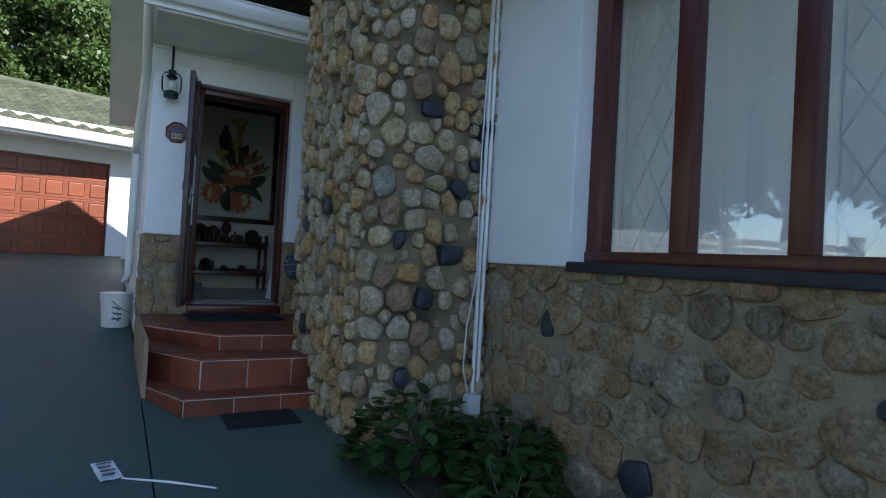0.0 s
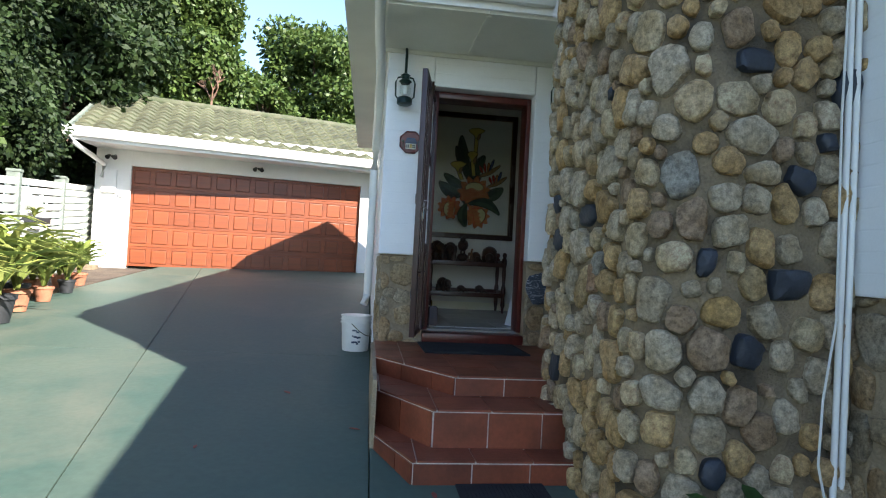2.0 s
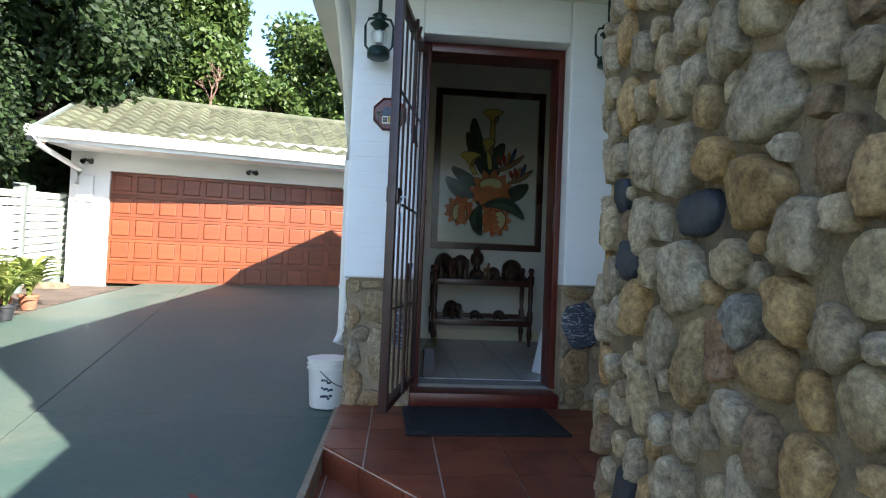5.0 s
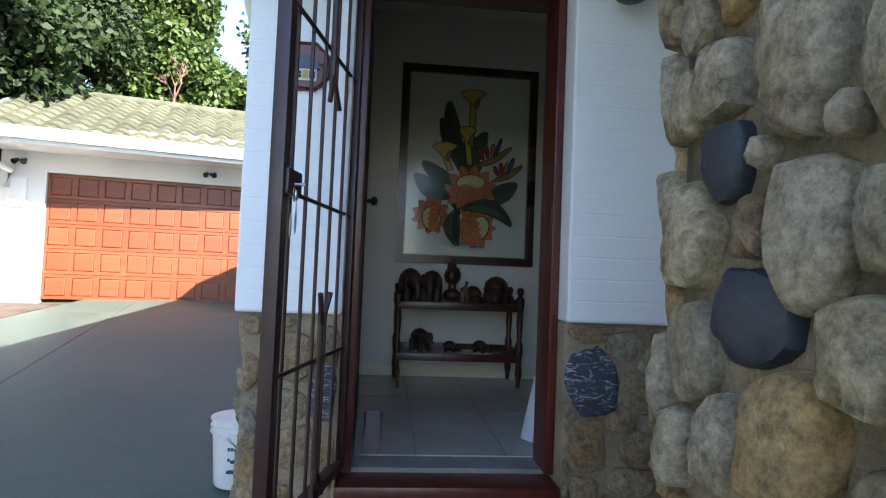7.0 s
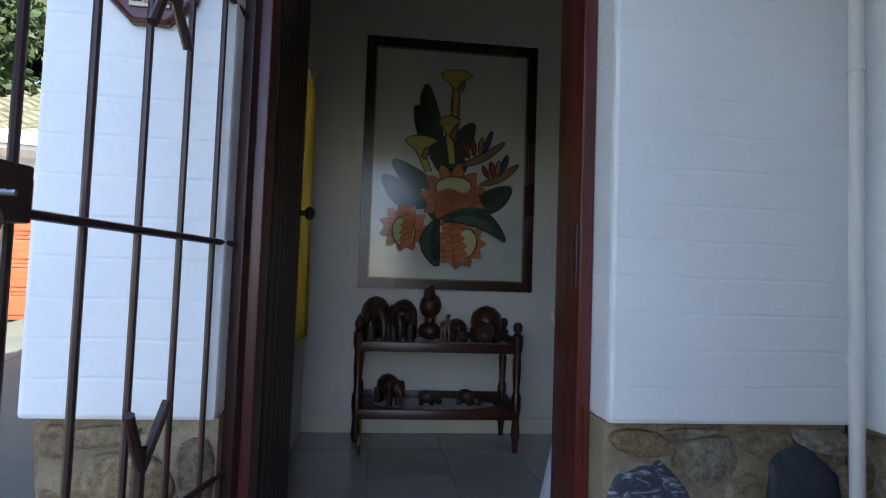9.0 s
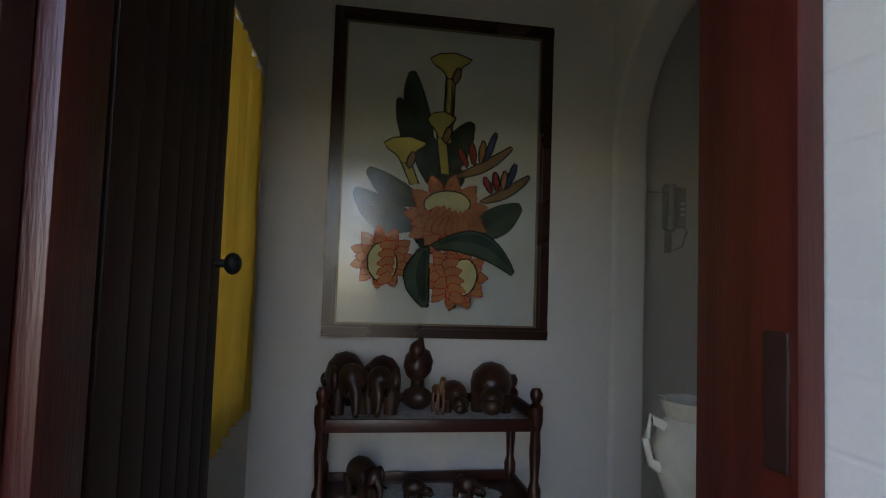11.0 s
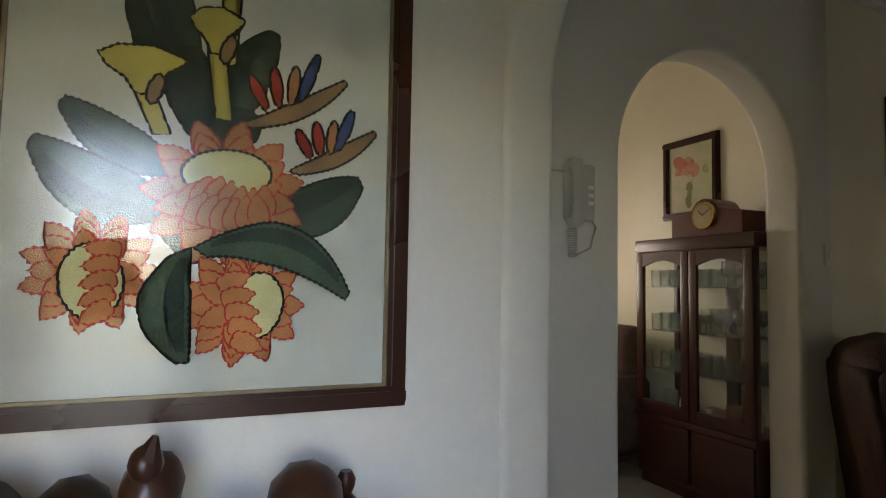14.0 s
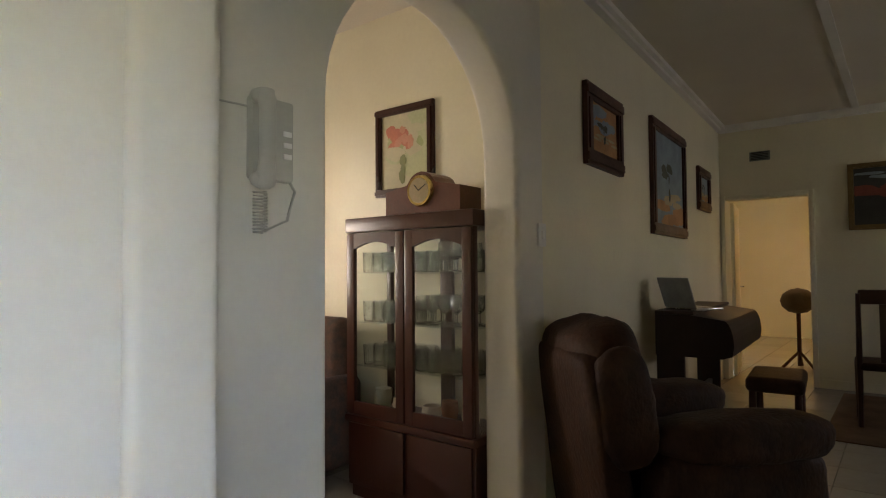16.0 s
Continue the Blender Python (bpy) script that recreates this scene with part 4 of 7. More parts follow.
# ---- steps ----
STEPS = [(0.657, [(0.466, 4.62), (0.65, 4.17), (1.75, 4.17)]), (0.859, [(0.462, 4.9), (0.768, 4.38), (1.75, 4.38)]), (0.975, [(0.466, 5.37), (0.93, 4.72), (1.75, 4.72)])]
steps = thing("entrance_steps", "three red quarry-tiled steps with pale grout and a cut corner", "steps", kind="structure")
below = 0.3
for k, (z, edge) in enumerate(STEPS):
    outline = edge + [(1.75, 6.1), (0.466, 6.1)]
    if k == 2:
        outline = edge + [(2.36, 4.72), (2.36, 6.2), (0.466, 6.2)]
    bm = bmesh.new()
    prism(bm, outline, lambda u, v, d: Vector((u, v, below + d)), z - 0.012 - below)
    part("core", bm, M_GROUT, steps, smooth=False)
    grid_tiles(steps, outline, (0.3, 0.3), (edge[1][0] + 0.02, edge[1][1] + 0.02 - 0.3 + 0.28), lambda u, v, d: Vector((u, v, z - 0.012 + d)), 0.011, 0.008, M_TILE)
    low = [0.45, 0.657, 0.859][k]
    for a, b in ((edge[0], edge[1]), (edge[1], edge[2])):
        A, Bv = Vector((*a, 0)), Vector((*b, 0))
        d = (Bv - A).normalized()
        nrm = Vector((d.y, -d.x, 0))
        L = (Bv - A).length
        grid_tiles(steps, [(0, low), (L, low), (L, z - 0.016), (0, z - 0.016)], (0.3, 0.6), (0.0, low - 0.02), lambda u, v, q: A + d * u + nrm * (q - 0.001) + Vector((0, 0, v)), 0.01, 0.008, M_TILE)
    below = 0.3
bm = bmesh.new()
prism(bm, [(0.44, 4.62), (0.466, 4.6), (0.466, 6.1), (0.44, 6.1)], lambda u, v, d: Vector((u, v, 0.3 + d)), 0.66)
part("side_plaster", bm, M_DADO, steps, smooth=False)

# ---- front door, frame and gate ----
frame_ = thing("door_frame", "dark red varnished timber door frame", "door frame", kind="structure")
for b in ((0.853, 0.905, 6.19, 6.3, 1.07, 3.1), (1.677, 1.713, 6.19, 6.385, 1.07, 3.1), (0.905, 1.677, 6.19, 6.385, 3.045, 3.1)):
    bm = bmesh.new()
    box(bm, *b, 0.006)
    part("jamb" if b[5] - b[4] > 1 else "head", bm, M_FRAME, frame_)
bm = bmesh.new()
box(bm, 0.852, 1.713, 6.085, 6.33, 0.976, 1.055, 0.012)
part("threshold", bm, M_FRAME, frame_, "worn red painted threshold")
bm = bmesh.new()
box(bm, 1.671, 1.678, 6.2, 6.24, 2.0, 2.16, 0.003)
part("strike_plate", bm, M_GATE, frame_)

M_DOOR = mat("dark_door_stain", (0.032, 0.012, 0.008), 0.45, noise_scale=1.5, vary=0.3, fine=24, bump=0.08, spec=0.3, stretch=(4, 4, 0.5))
door_1 = thing("front_door", "dark plank wooden door standing open into the hall", "door", (0.885, 6.31, 0), turn=1.5)
for i in range(7):
    bm = bmesh.new()
    box(bm, -0.02, 0.02, 0.004 + i * 0.1, 0.1 + i * 0.1, 1.09, 3.04, 0.005)
    part("plank", bm, M_DOOR, door_1)
for s in (1, -1):
    bm = bmesh.new()
    tube(bm, [(0, 0.63, 2.23), (0.045 * s, 0.63, 2.23)], 0.01, 10)
    ball(bm, (0.058 * s, 0.63, 2.23), (0.02, 0.025, 0.025))
    part("door_knob", bm, M_BLACK, door_1, "black round knob")
t = thing("doorstop", "dark wooden wedge holding the door open", "doorstop", (0.98, 6.5, FLOOR))
bm = bmesh.new()
prism(bm, [(-0.09, 0), (0.09, 0), (0.045, 0.16), (-0.03, 0.17)], lambda u, v, d: Vector((d - 0.04, u, v)), 0.08)
bmesh.ops.bevel(bm, geom=list(bm.edges), offset=0.01, segments=2, affect="EDGES")
part("block", bm, M_CARVED, t)

gate = thing("security_gate", "brown steel security gate with twig ornaments, swung open", "gate", (0.862, 6.19, 0), turn=-101)
GL, G0, G1 = 0.79, 1.1, 3.03
for b in ((0, 0.04, G0, G1), (GL - 0.045, GL, G0, G1), (0.04, GL - 0.045, G0, G0 + 0.035), (0.04, GL - 0.045, G1 - 0.035, G1)):
    bm = bmesh.new()
    box(bm, b[0], b[1], -0.02, 0.02, b[2], b[3], 0.004)
    part("stile" if b[3] - b[2] > 1 else "rail", bm, M_GATE, gate)
for z in (1.56, 2.07, 2.6):
    bm = bmesh.new()
    tube(bm, [(0.04, 0, z), (GL - 0.04, 0, z)], 0.007, 8)
    part("cross_bar", bm, M_GATE, gate)
for i in range(1, 6):
    x = i * GL / 6
    bm = bmesh.new()
    tube(bm, [(x, -0.008, G0 + 0.02), (x, -0.008, G1 - 0.02)], 0.0065, 8)
    part("bar", bm, M_GATE, gate)
for z0, z1 in ((1.18, 1.72), (2.46, 2.98)):
    bm = bmesh.new()
    x = GL * 0.5
    tube(bm, [(x, 0.018, z0), (x, 0.018, z1)], 0.011, 8)
    for z, s in ((z0 + 0.04, -1), (z1 - 0.04, 1)):
        for q in (-1, 1):
            tube(bm, [(x, 0.022, z), (x + q * 0.055, 0.03, z + s * 0.1)], 0.009, 8)
    part("twig_ornament", bm, M_GATE, gate)
bm = bmesh.new()
box(bm, GL - 0.125, GL - 0.02, -0.028, 0.028, 2.055, 2.125, 0.004)
part("lock_box", bm, M_GATE, gate)
t = thing("key_ring", "bunch of keys with an oval tag in the gate lock", "keys")
keyp = gate.matrix_world @ Vector((GL - 0.06, 0.03, 2.085))
bm = bmesh.new()
ring = [keyp + Vector((0.0, 0.016 * math.cos(k * math.tau / 16), -0.028 + 0.018 * math.sin(k * math.tau / 16))) for k in range(17)]
tube(bm, ring, 0.002, 6, False)
tube(bm, [keyp, keyp + Vector((0.028, 0.0, 0.0))], 0.004, 8)
part("ring", bm, M_CHROME, t)
bm = bmesh.new()
tube(bm, [keyp + Vector((0.004, 0, -0.03)), keyp + Vector((0.008, 0, -0.03))], 0.015, 18)
box(bm, keyp.x + 0.004, keyp.x + 0.007, keyp.y - 0.004, keyp.y + 0.006, keyp.z - 0.085, keyp.z - 0.04, 0.001)
part("key", bm, M_CHROME, t)
for dy, dz, c, nm in ((0.004, -0.1, (0.25, 0.45, 0.5), "blue_tag_plastic"), (-0.012, -0.115, (0.62, 0.57, 0.4), "cream_tag_plastic")):
    bm = bmesh.new()
    ball(bm, keyp + Vector((-0.004 if dy < 0 else 0.006, dy, dz)), (0.003, 0.014, 0.036))
    part("tag", bm, mat(nm, c, 0.4, noise_scale=30, vary=0.3), t)

# ---- lanterns, plaque ----
def lantern(at, turn=0):
    t = thing("hanging_lantern", "dark green hurricane lantern on a wall bracket", "lantern", at, "porch lanterns", turn=turn)
    bm = bmesh.new()
    lathe(bm, [(0.05, 0), (0.062, 0.008), (0.062, 0.045), (0.05, 0.06), (0.028, 0.068)], seg=20)
    part("fuel_tank", bm, M_GREENMETAL, t)
    bm = bmesh.new()
    lathe(bm, [(0.028, 0.07), (0.045, 0.1), (0.047, 0.13), (0.03, 0.17)], seg=20, cap=False)
    g = part("glass_chimney", bm, M_GLASS, t)
    g.visible_shadow = False
    bm = bmesh.new()
    lathe(bm, [(0.02, 0.085), (0.026, 0.11), (0.024, 0.145), (0.008, 0.16)], seg=14)
    part("lamp_bulb", bm, M_WHITE, t, "white glass bulb")
    bm = bmesh.new()
    lathe(bm, [(0.034, 0.17), (0.04, 0.18), (0.052, 0.19), (0.03, 0.21), (0.03, 0.235), (0.04, 0.24), (0.012, 0.26)], seg=20)
    part("cap", bm, M_GREENMETAL, t)
    for s in (-1, 1):
        bm = bmesh.new()
        tube(bm, [(0.05 * s, 0, 0.04), (0.074 * s, 0, 0.07), (0.078 * s, 0, 0.18), (0.06 * s, 0, 0.22), (0.03 * s, 0, 0.225)], 0.007, 8)
        part("side_tube", bm, M_GREENMETAL, t)
    bm = bmesh.new()
    tube(bm, [(0, 0, 0.25), (0, 0, 0.42), (0, 0.04, 0.47), (0, 0.1, 0.48)], 0.011, 8)
    part("bracket", bm, M_GREENMETAL, t)
    return t


first = lantern((0.6, 5.975, 2.9))
copy_thing(first, pose(1.9, 5.975, 2.94))

plaque = thing("wall_plaque", "octagonal red-brown ceramic plaque with a small house", "plaque", (0.675, 6.078, 2.62))
bm = bmesh.new()
prism(bm, [(0.1 * math.cos((k + 0.5) * math.tau / 8), 0.1 * math.sin((k + 0.5) * math.tau / 8)) for k in range(8)], lambda u, v, d: Vector((u, -d, v)), 0.015)
part("tablet", bm, mat("red_glaze", (0.16, 0.03, 0.02), 0.25, vary=0.3), plaque, smooth=False)
bm = bmesh.new()
oct_ = [(math.cos((k + 0.5) * math.tau / 8), math.sin((k + 0.5) * math.tau / 8)) for k in range(9)]
tube(bm, [(0.093 * c, -0.016, 0.093 * e) for c, e in oct_], 0.006, 8, False)
part("rim", bm, mat("dark_red_glaze", (0.1, 0.018, 0.014), 0.25), plaque)
bm = bmesh.new()
box(bm, -0.042, 0.042, -0.022, -0.014, -0.058, -0.012, 0.002)
part("house_front", bm, M_PORCELAIN, plaque)
bm = bmesh.new()
prism(bm, [(-0.052, -0.012), (0.052, -0.012), (0.034, 0.034), (-0.034, 0.034)], lambda u, v, d: Vector((u, -0.012 - d, v)), 0.014)
part("house_roof", bm, mat("blue_black_glaze", (0.02, 0.035, 0.075), 0.25), plaque, smooth=False)
bm = bmesh.new()
prism(bm, [(-0.01, -0.05), (0.01, -0.05), (0.01, -0.018), (-0.01, -0.018)], lambda u, v, d: Vector((u, -0.02 - d, v)), 0.004)
part("house_door", bm, mat("yellow_glaze", (0.5, 0.33, 0.06), 0.3), plaque, smooth=False)
for x in (-0.037, 0.014):
    for k in range(4):
        bm = bmesh.new()
        box(bm, x + 0.012 * (k % 2), x + 0.01 + 0.012 * (k % 2), -0.025, -0.0215, -0.048 + 0.014 * (k // 2), -0.037 + 0.014 * (k // 2))
        part("window_pane", bm, M_BLACK, plaque)
for x in (-0.062, 0.062):
    bm = bmesh.new()
    tube(bm, [(x, -0.016, -0.045), (x * 1.03, -0.018, 0.0)], [0.004, 0.003], 6)
    for k in range(5):
        a = 0.5 + k * 0.55
        tube(bm, [(x * 1.03, -0.018, 0.0), (x * 1.03 + 0.018 * math.cos(a), -0.018, 0.018 * math.sin(a))], [0.004, 0.001], 6)
    part("palm", bm, mat("green_glaze", (0.03, 0.06, 0.035), 0.3), plaque)

# ---- window of the wing ----
win = thing("window_1", "wide dark red timber window with leaded burglar bars behind glass", "window", kind="structure")
MULL = [(2.6, 2.49), (2.07, 1.97), (1.53, 1.44), (0.94, 0.85), (0.35, 0.27), (-0.25, -0.33), (-0.71, -0.75)]
for a, b in MULL:
    bm = bmesh.new()
    box(bm, 2.41, 2.49, b, a, 1.69, 3.06, 0.008)
    part("mullion", bm, M_FRAME, win)
for z0, z1, n in ((1.63, 1.69, "bottom_rail"), (3.06, 3.12, "head")):
    bm = bmesh.new()
    box(bm, 2.4, 2.5, -0.75, 2.6, z0, z1, 0.008)
    part(n, bm, M_FRAME, win)
bm = bmesh.new()
box(bm, 2.29, 2.42, -0.8, 2.62, 1.575, 1.63, 0.012)
part("sill", bm, mat("blue_black_sill_paint", (0.02, 0.022, 0.035), 0.45, vary=0.3), win)
for (a0, a1), (b0, b1) in zip(MULL, MULL[1:]):
    bm = bmesh.new()
    box(bm, 2.452, 2.456, b0, a1, 1.69, 3.06)
    p = part("pane", bm, M_WINGLASS, win)
    p.visible_shadow = False
for k in (0, 2, 4):
    y1, y0 = MULL[k][1] - 0.02, MULL[k + 1][0] + 0.02
    bars = bmesh.new()
    step, zz = (y1 - y0) / 2.5, 0.29
    for i in range(-8, 9):
        for s in (-1, 1):
            ya, za = y0 + i * step, 1.7
            pts = []
            for q in range(0, 97):
                y, z = ya + s * q * 0.05 * step, za + q * 0.05 * zz
                if y0 <= y <= y1 and z < 3.05:
                    pts.append((2.53, y, z))
            if len(pts) > 1:
                tube(bars, [pts[0], pts[-1]], 0.006, 6)
    for b in ((y0, y0 + 0.008), (y1 - 0.008, y1)):
        box(bars, 2.525, 2.535, b[0], b[1], 1.7, 3.05)
    part("burglar_bars", bars, M_WHITE, win, "white diamond lattice bars")


def drape(name, label, place, w, h, folds, depth, material, seed, gather=0.0):
    """Hanging cloth with folds; place(u, v, d)."""
    rng = random.Random(seed)
    bm = bmesh.new()
    nu, nv = int(folds * 10), 14
    ph = [rng.uniform(0, 6) for _ in range(4)]
    rows = []
    for j in range(nv + 1):
        v = j / nv
        row = []
        for i in range(nu + 1):
            u = i / nu
            d = depth * (math.sin(u * folds * math.tau + ph[0] + 0.5 * math.sin(v * 3 + ph[1])) + 0.4 * math.sin(u * folds * 2.3 * math.tau + ph[2] + v)) * (0.6 + 0.4 * v)
            row.append(bm.verts.new(place(u * w, -v * h + 0.01 * math.sin(u * folds * 5), d)))
        rows.append(row)
    for r, s in zip(rows, rows[1:]):
        for i in range(nu):
            bm.faces.new((r[i], r[i + 1], s[i + 1], s[i]))
    t = thing(name, label, "curtain")
    part("cloth", bm, material, t)
    bm = bmesh.new()
    tube(bm, [place(-0.03, 0.015, 0), place(w + 0.03, 0.015, 0)], 0.009, 8)
    part("rail", bm, M_WHITE, t)
    return t


drape("lace_curtain", "white lace curtain hanging in soft folds behind the window", lambda u, v, d: Vector((2.66 + d, 3.3 - u, 3.1 + v)), 2.2, 1.5, 9, 0.025, M_SHEER, 2)
drape("lace_curtain", "white lace curtain hanging in soft folds behind the window", lambda u, v, d: Vector((2.67 + d, 1.05 - u, 3.1 + v)), 1.8, 1.5, 8, 0.025, M_SHEER, 3)

# ---- conduits and cable where tower and wing meet ----
con = thing("conduit_pair", "two white electrical conduits with a junction box", "conduit")
for x in (2.235, 2.27):
    bm = bmesh.new()
    tube(bm, [(x, 3.355, 3.5), (x, 3.35, 2.2), (x - 0.01, 3.345, 0.62)], 0.013, 10)
    part("conduit", bm, M_WHITE, con)
bm = bmesh.new()
box(bm, 2.16, 2.25, 3.28, 3.35, 0.66, 0.78, 0.006)
part("junction_box", bm, M_PLASTIC, con)
bm = bmesh.new()
tube(bm, [(2.22, 3.34, 3.4), (2.19, 3.33, 2.3), (2.2, 3.33, 1.5), (2.13, 3.3, 1.2), (2.12, 3.3, 0.95), (2.17, 3.31, 0.78)], 0.005, 6)
part("cable", bm, M_PLASTIC, con)

# ---- loose things on the drive ----
b_at = (0.3, 7.0)
bucket = thing("bucket", "white plastic paint bucket with a printed label", "bucket", (*b_at, ground_z(b_at[1])), turn=20)
bm = bmesh.new()
lathe(bm, [(0.12, 0.0), (0.125, 0.01), (0.145, 0.34), (0.14, 0.34), (0.12, 0.02), (0.01, 0.02)], seg=28)
part("pail", bm, M_PLASTIC, bucket)
for z in (0.27, 0.3, 0.335):
    bm = bmesh.new()
    lathe(bm, [(0.141, z - 0.006), (0.152, z - 0.004), (0.152, z + 0.004), (0.141, z + 0.006)], seg=28)
    part("rim", bm, M_PLASTIC, bucket)
bm = bmesh.new()
tube(bm, [(0.15 * math.cos(a), 0.15 * math.sin(a) - 0.0, 0.27 - 0.12 * abs(math.sin((a + 2.2) / 2.6 * math.pi)) ) for a in [-2.2 + 0.2 * k for k in range(14)]], 0.004, 6)
part("handle", bm, M_CHROME, bucket)
M_PRINT = mat("dark_print", (0.03, 0.05, 0.09), 0.5)
rng = random.Random(5)
for i in range(14):
    a = -2.1 + 0.11 * (i % 5)
    z = 0.07 + 0.055 * (i // 5) + 0.02 * rng.random()
    bm = bmesh.new()
    r = 0.1265 + 0.02 * z / 0.34 + 0.002
    w = rng.uniform(0.01, 0.03)
    m = pose(r * math.cos(a), r * math.sin(a), z, 0, 0, math.degrees(a))
    box(bm, 0, 0.001, -w / 2, w / 2, 0, 0.016, m=m)
    part("print_bar", bm, M_PRINT, bucket, smooth=False)


def door_mat(name, label, x0, x1, y0, y1, z, slope=0.0):
    t = thing(name, label, "doormat", ((x0 + x1) / 2, (y0 + y1) / 2, z))
    t.rotation_euler = (math.atan(slope), 0, radians(1.5))
    bm = bmesh.new()
    w, l = (x1 - x0) / 2, (y1 - y0) / 2
    box(bm, -w, w, -l, l, 0.0, 0.012, 0.004)
    part("backing", bm, M_RUBBER, t)
    bm = bmesh.new()
    for i in range(int(2 * w / 0.02) - 2):
        box(bm, -w + 0.02 + i * 0.02, -w + 0.032 + i * 0.02, -l + 0.02, l - 0.02, 0.012, 0.016)
    part("ribs", bm, M_RUBBER, t, smooth=False)["kind"] = "stuff"


door_mat("doormat", "worn dark blue-black ribbed doormat on the tiled landing", 0.82, 1.62, 5.53, 6.05, 0.975)
door_mat("doormat", "small black mat on the drive below the steps", 0.87, 1.32, 3.9, 4.16, ground_z(4.03), 0.0745)

paper = thing("paper_sheet", "crumpled white printed paper lying on the drive", "paper", (0.25, 3.5, ground_z(3.5) + 0.002), turn=12)
bm = bmesh.new()
rows = [[bm.verts.new((-0.05 + 0.1 * i / 6, -0.11 + 0.22 * j / 8, 0.003 + 0.012 * abs(noise.noise((i * 0.7, j * 0.6, 3))) + 0.0745 * (-0.11 + 0.22 * j / 8))) for i in range(7)] for j in range(9)]
for r, s in zip(rows, rows[1:]):
    for i in range(6):
        bm.faces.new((r[i], r[i + 1], s[i + 1], s[i]))
part("sheet", bm, M_PLASTIC, paper, smooth=False)
for k in range(4):
    bm = bmesh.new()
    y = -0.08 + 0.045 * k
    box(bm, -0.035, 0.02 + 0.012 * (k % 2), y, y + 0.016, 0.0165 + 0.0745 * y, 0.0175 + 0.0745 * (y + 0.01))
    part("print_bar", bm, M_PRINT, paper, smooth=False)
for x, y, s in ((-0.15, 5.6, 0.05), (0.75, 4.05, 0.04), (0.35, 4.9, 0.04), (-0.5, 4.6, 0.03)):
    t = thing("fallen_leaf", "small dry red-brown leaf on the drive", "leaf", (x, y, ground_z(y) + 0.004), "fallen leaves", turn=random.uniform(0, 360))
    bm = bmesh.new()
    prism(bm, [(-s, 0), (-s * 0.3, -s * 0.3), (s * 0.5, -s * 0.25), (s, 0), (s * 0.5, s * 0.3), (-s * 0.3, s * 0.3)], lambda u, v, d: Vector((u, v, d + 0.15 * abs(v))), 0.002)
    part("blade", bm, mat("dry_leaf", (0.25, 0.06, 0.04), 0.8), t, smooth=False)

stick = thing("stick", "thin pale stick lying on the drive", "stick", (0.5, 3.28, ground_z(3.28) + 0.008), turn=-32)
bm = bmesh.new()
tube(bm, [(-0.22, 0, 0.006), (0, 0.01, 0), (0.24, -0.01, -0.004)], [0.004, 0.006, 0.004], 7)
part("rod", bm, M_WHITE, stick)

# ---- fence ----
fence = thing("fence", "white slatted garden fence with grey-green posts", "fence")
F0, F1 = Vector((-3.35, 4.0, 0)), Vector((-4.95, 12.3, 0))
fd = (F1 - F0).normalized()
fl = (F1 - F0).length
FT = math.degrees(math.atan2(fd.y, fd.x))
slat = bmesh.new()
box(slat, 0, 1.96, -0.011, 0.011, 0, 0.1, 0.004)
slat_mesh = finish("slat", slat, M_FENCE)
post = bmesh.new()
box(post, -0.05, 0.05, -0.11, 0.05, 0, 1.6, 0.008)
box(post, -0.06, 0.06, -0.12, 0.06, 1.6, 1.64, 0.008)
post_mesh = finish("post", post, M_POST)
nb = int(fl / 2)
for i in range(nb + 1):
    p = F0 + fd * (i * 2.0)
    g = ground_z(p.y)
    ob = new("post", post_mesh)
    ob.parent = fence
    ob.matrix_world = pose(p.x, p.y, g, 0, 0, FT)
    if i < nb + 1:
        q = F0 + fd * min(i * 2.0, fl - 1.5)
        for j in range(12):
            ob = new("slat", slat_mesh)
            ob.parent = fence
            ob.matrix_world = pose(p.x, p.y, g + 0.1 + j * 0.122, 24, 0, FT) @ pose(0.02, 0, 0, 0, math.degrees(-math.atan(0.0745)), 0)
# panels take the dark post colour to stand in for the trees' shade
back = thing("fence", "concrete panel fence beside the garage, coloured dark for shade", "fence")
for i in range(6):
    bm = bmesh.new()
    p = Vector((-5.15 - 0.05 * i, 12.6 + i * 1.05, ground_z(13) - 0.1))
    box(bm, p.x - 0.05, p.x + 0.05, p.y, p.y + 0.92, p.z, p.z + 1.6)
    part("panel", bm, M_POST, back)
    bm = bmesh.new()
    box(bm, p.x - 0.02, p.x + 0.1, p.y - 0.1, p.y + 0.0, p.z, p.z + 1.7, 0.01)
    part("post", bm, M_POST, back)
step = thing("kerb", "low concrete kerb beside the garage", "kerb", kind="structure")
bm = bmesh.new()
box(bm, -5.4, -4.5, 12.45, 12.7, 1.05, 1.26, 0.02)
part("block", bm, M_MORTAR, step)

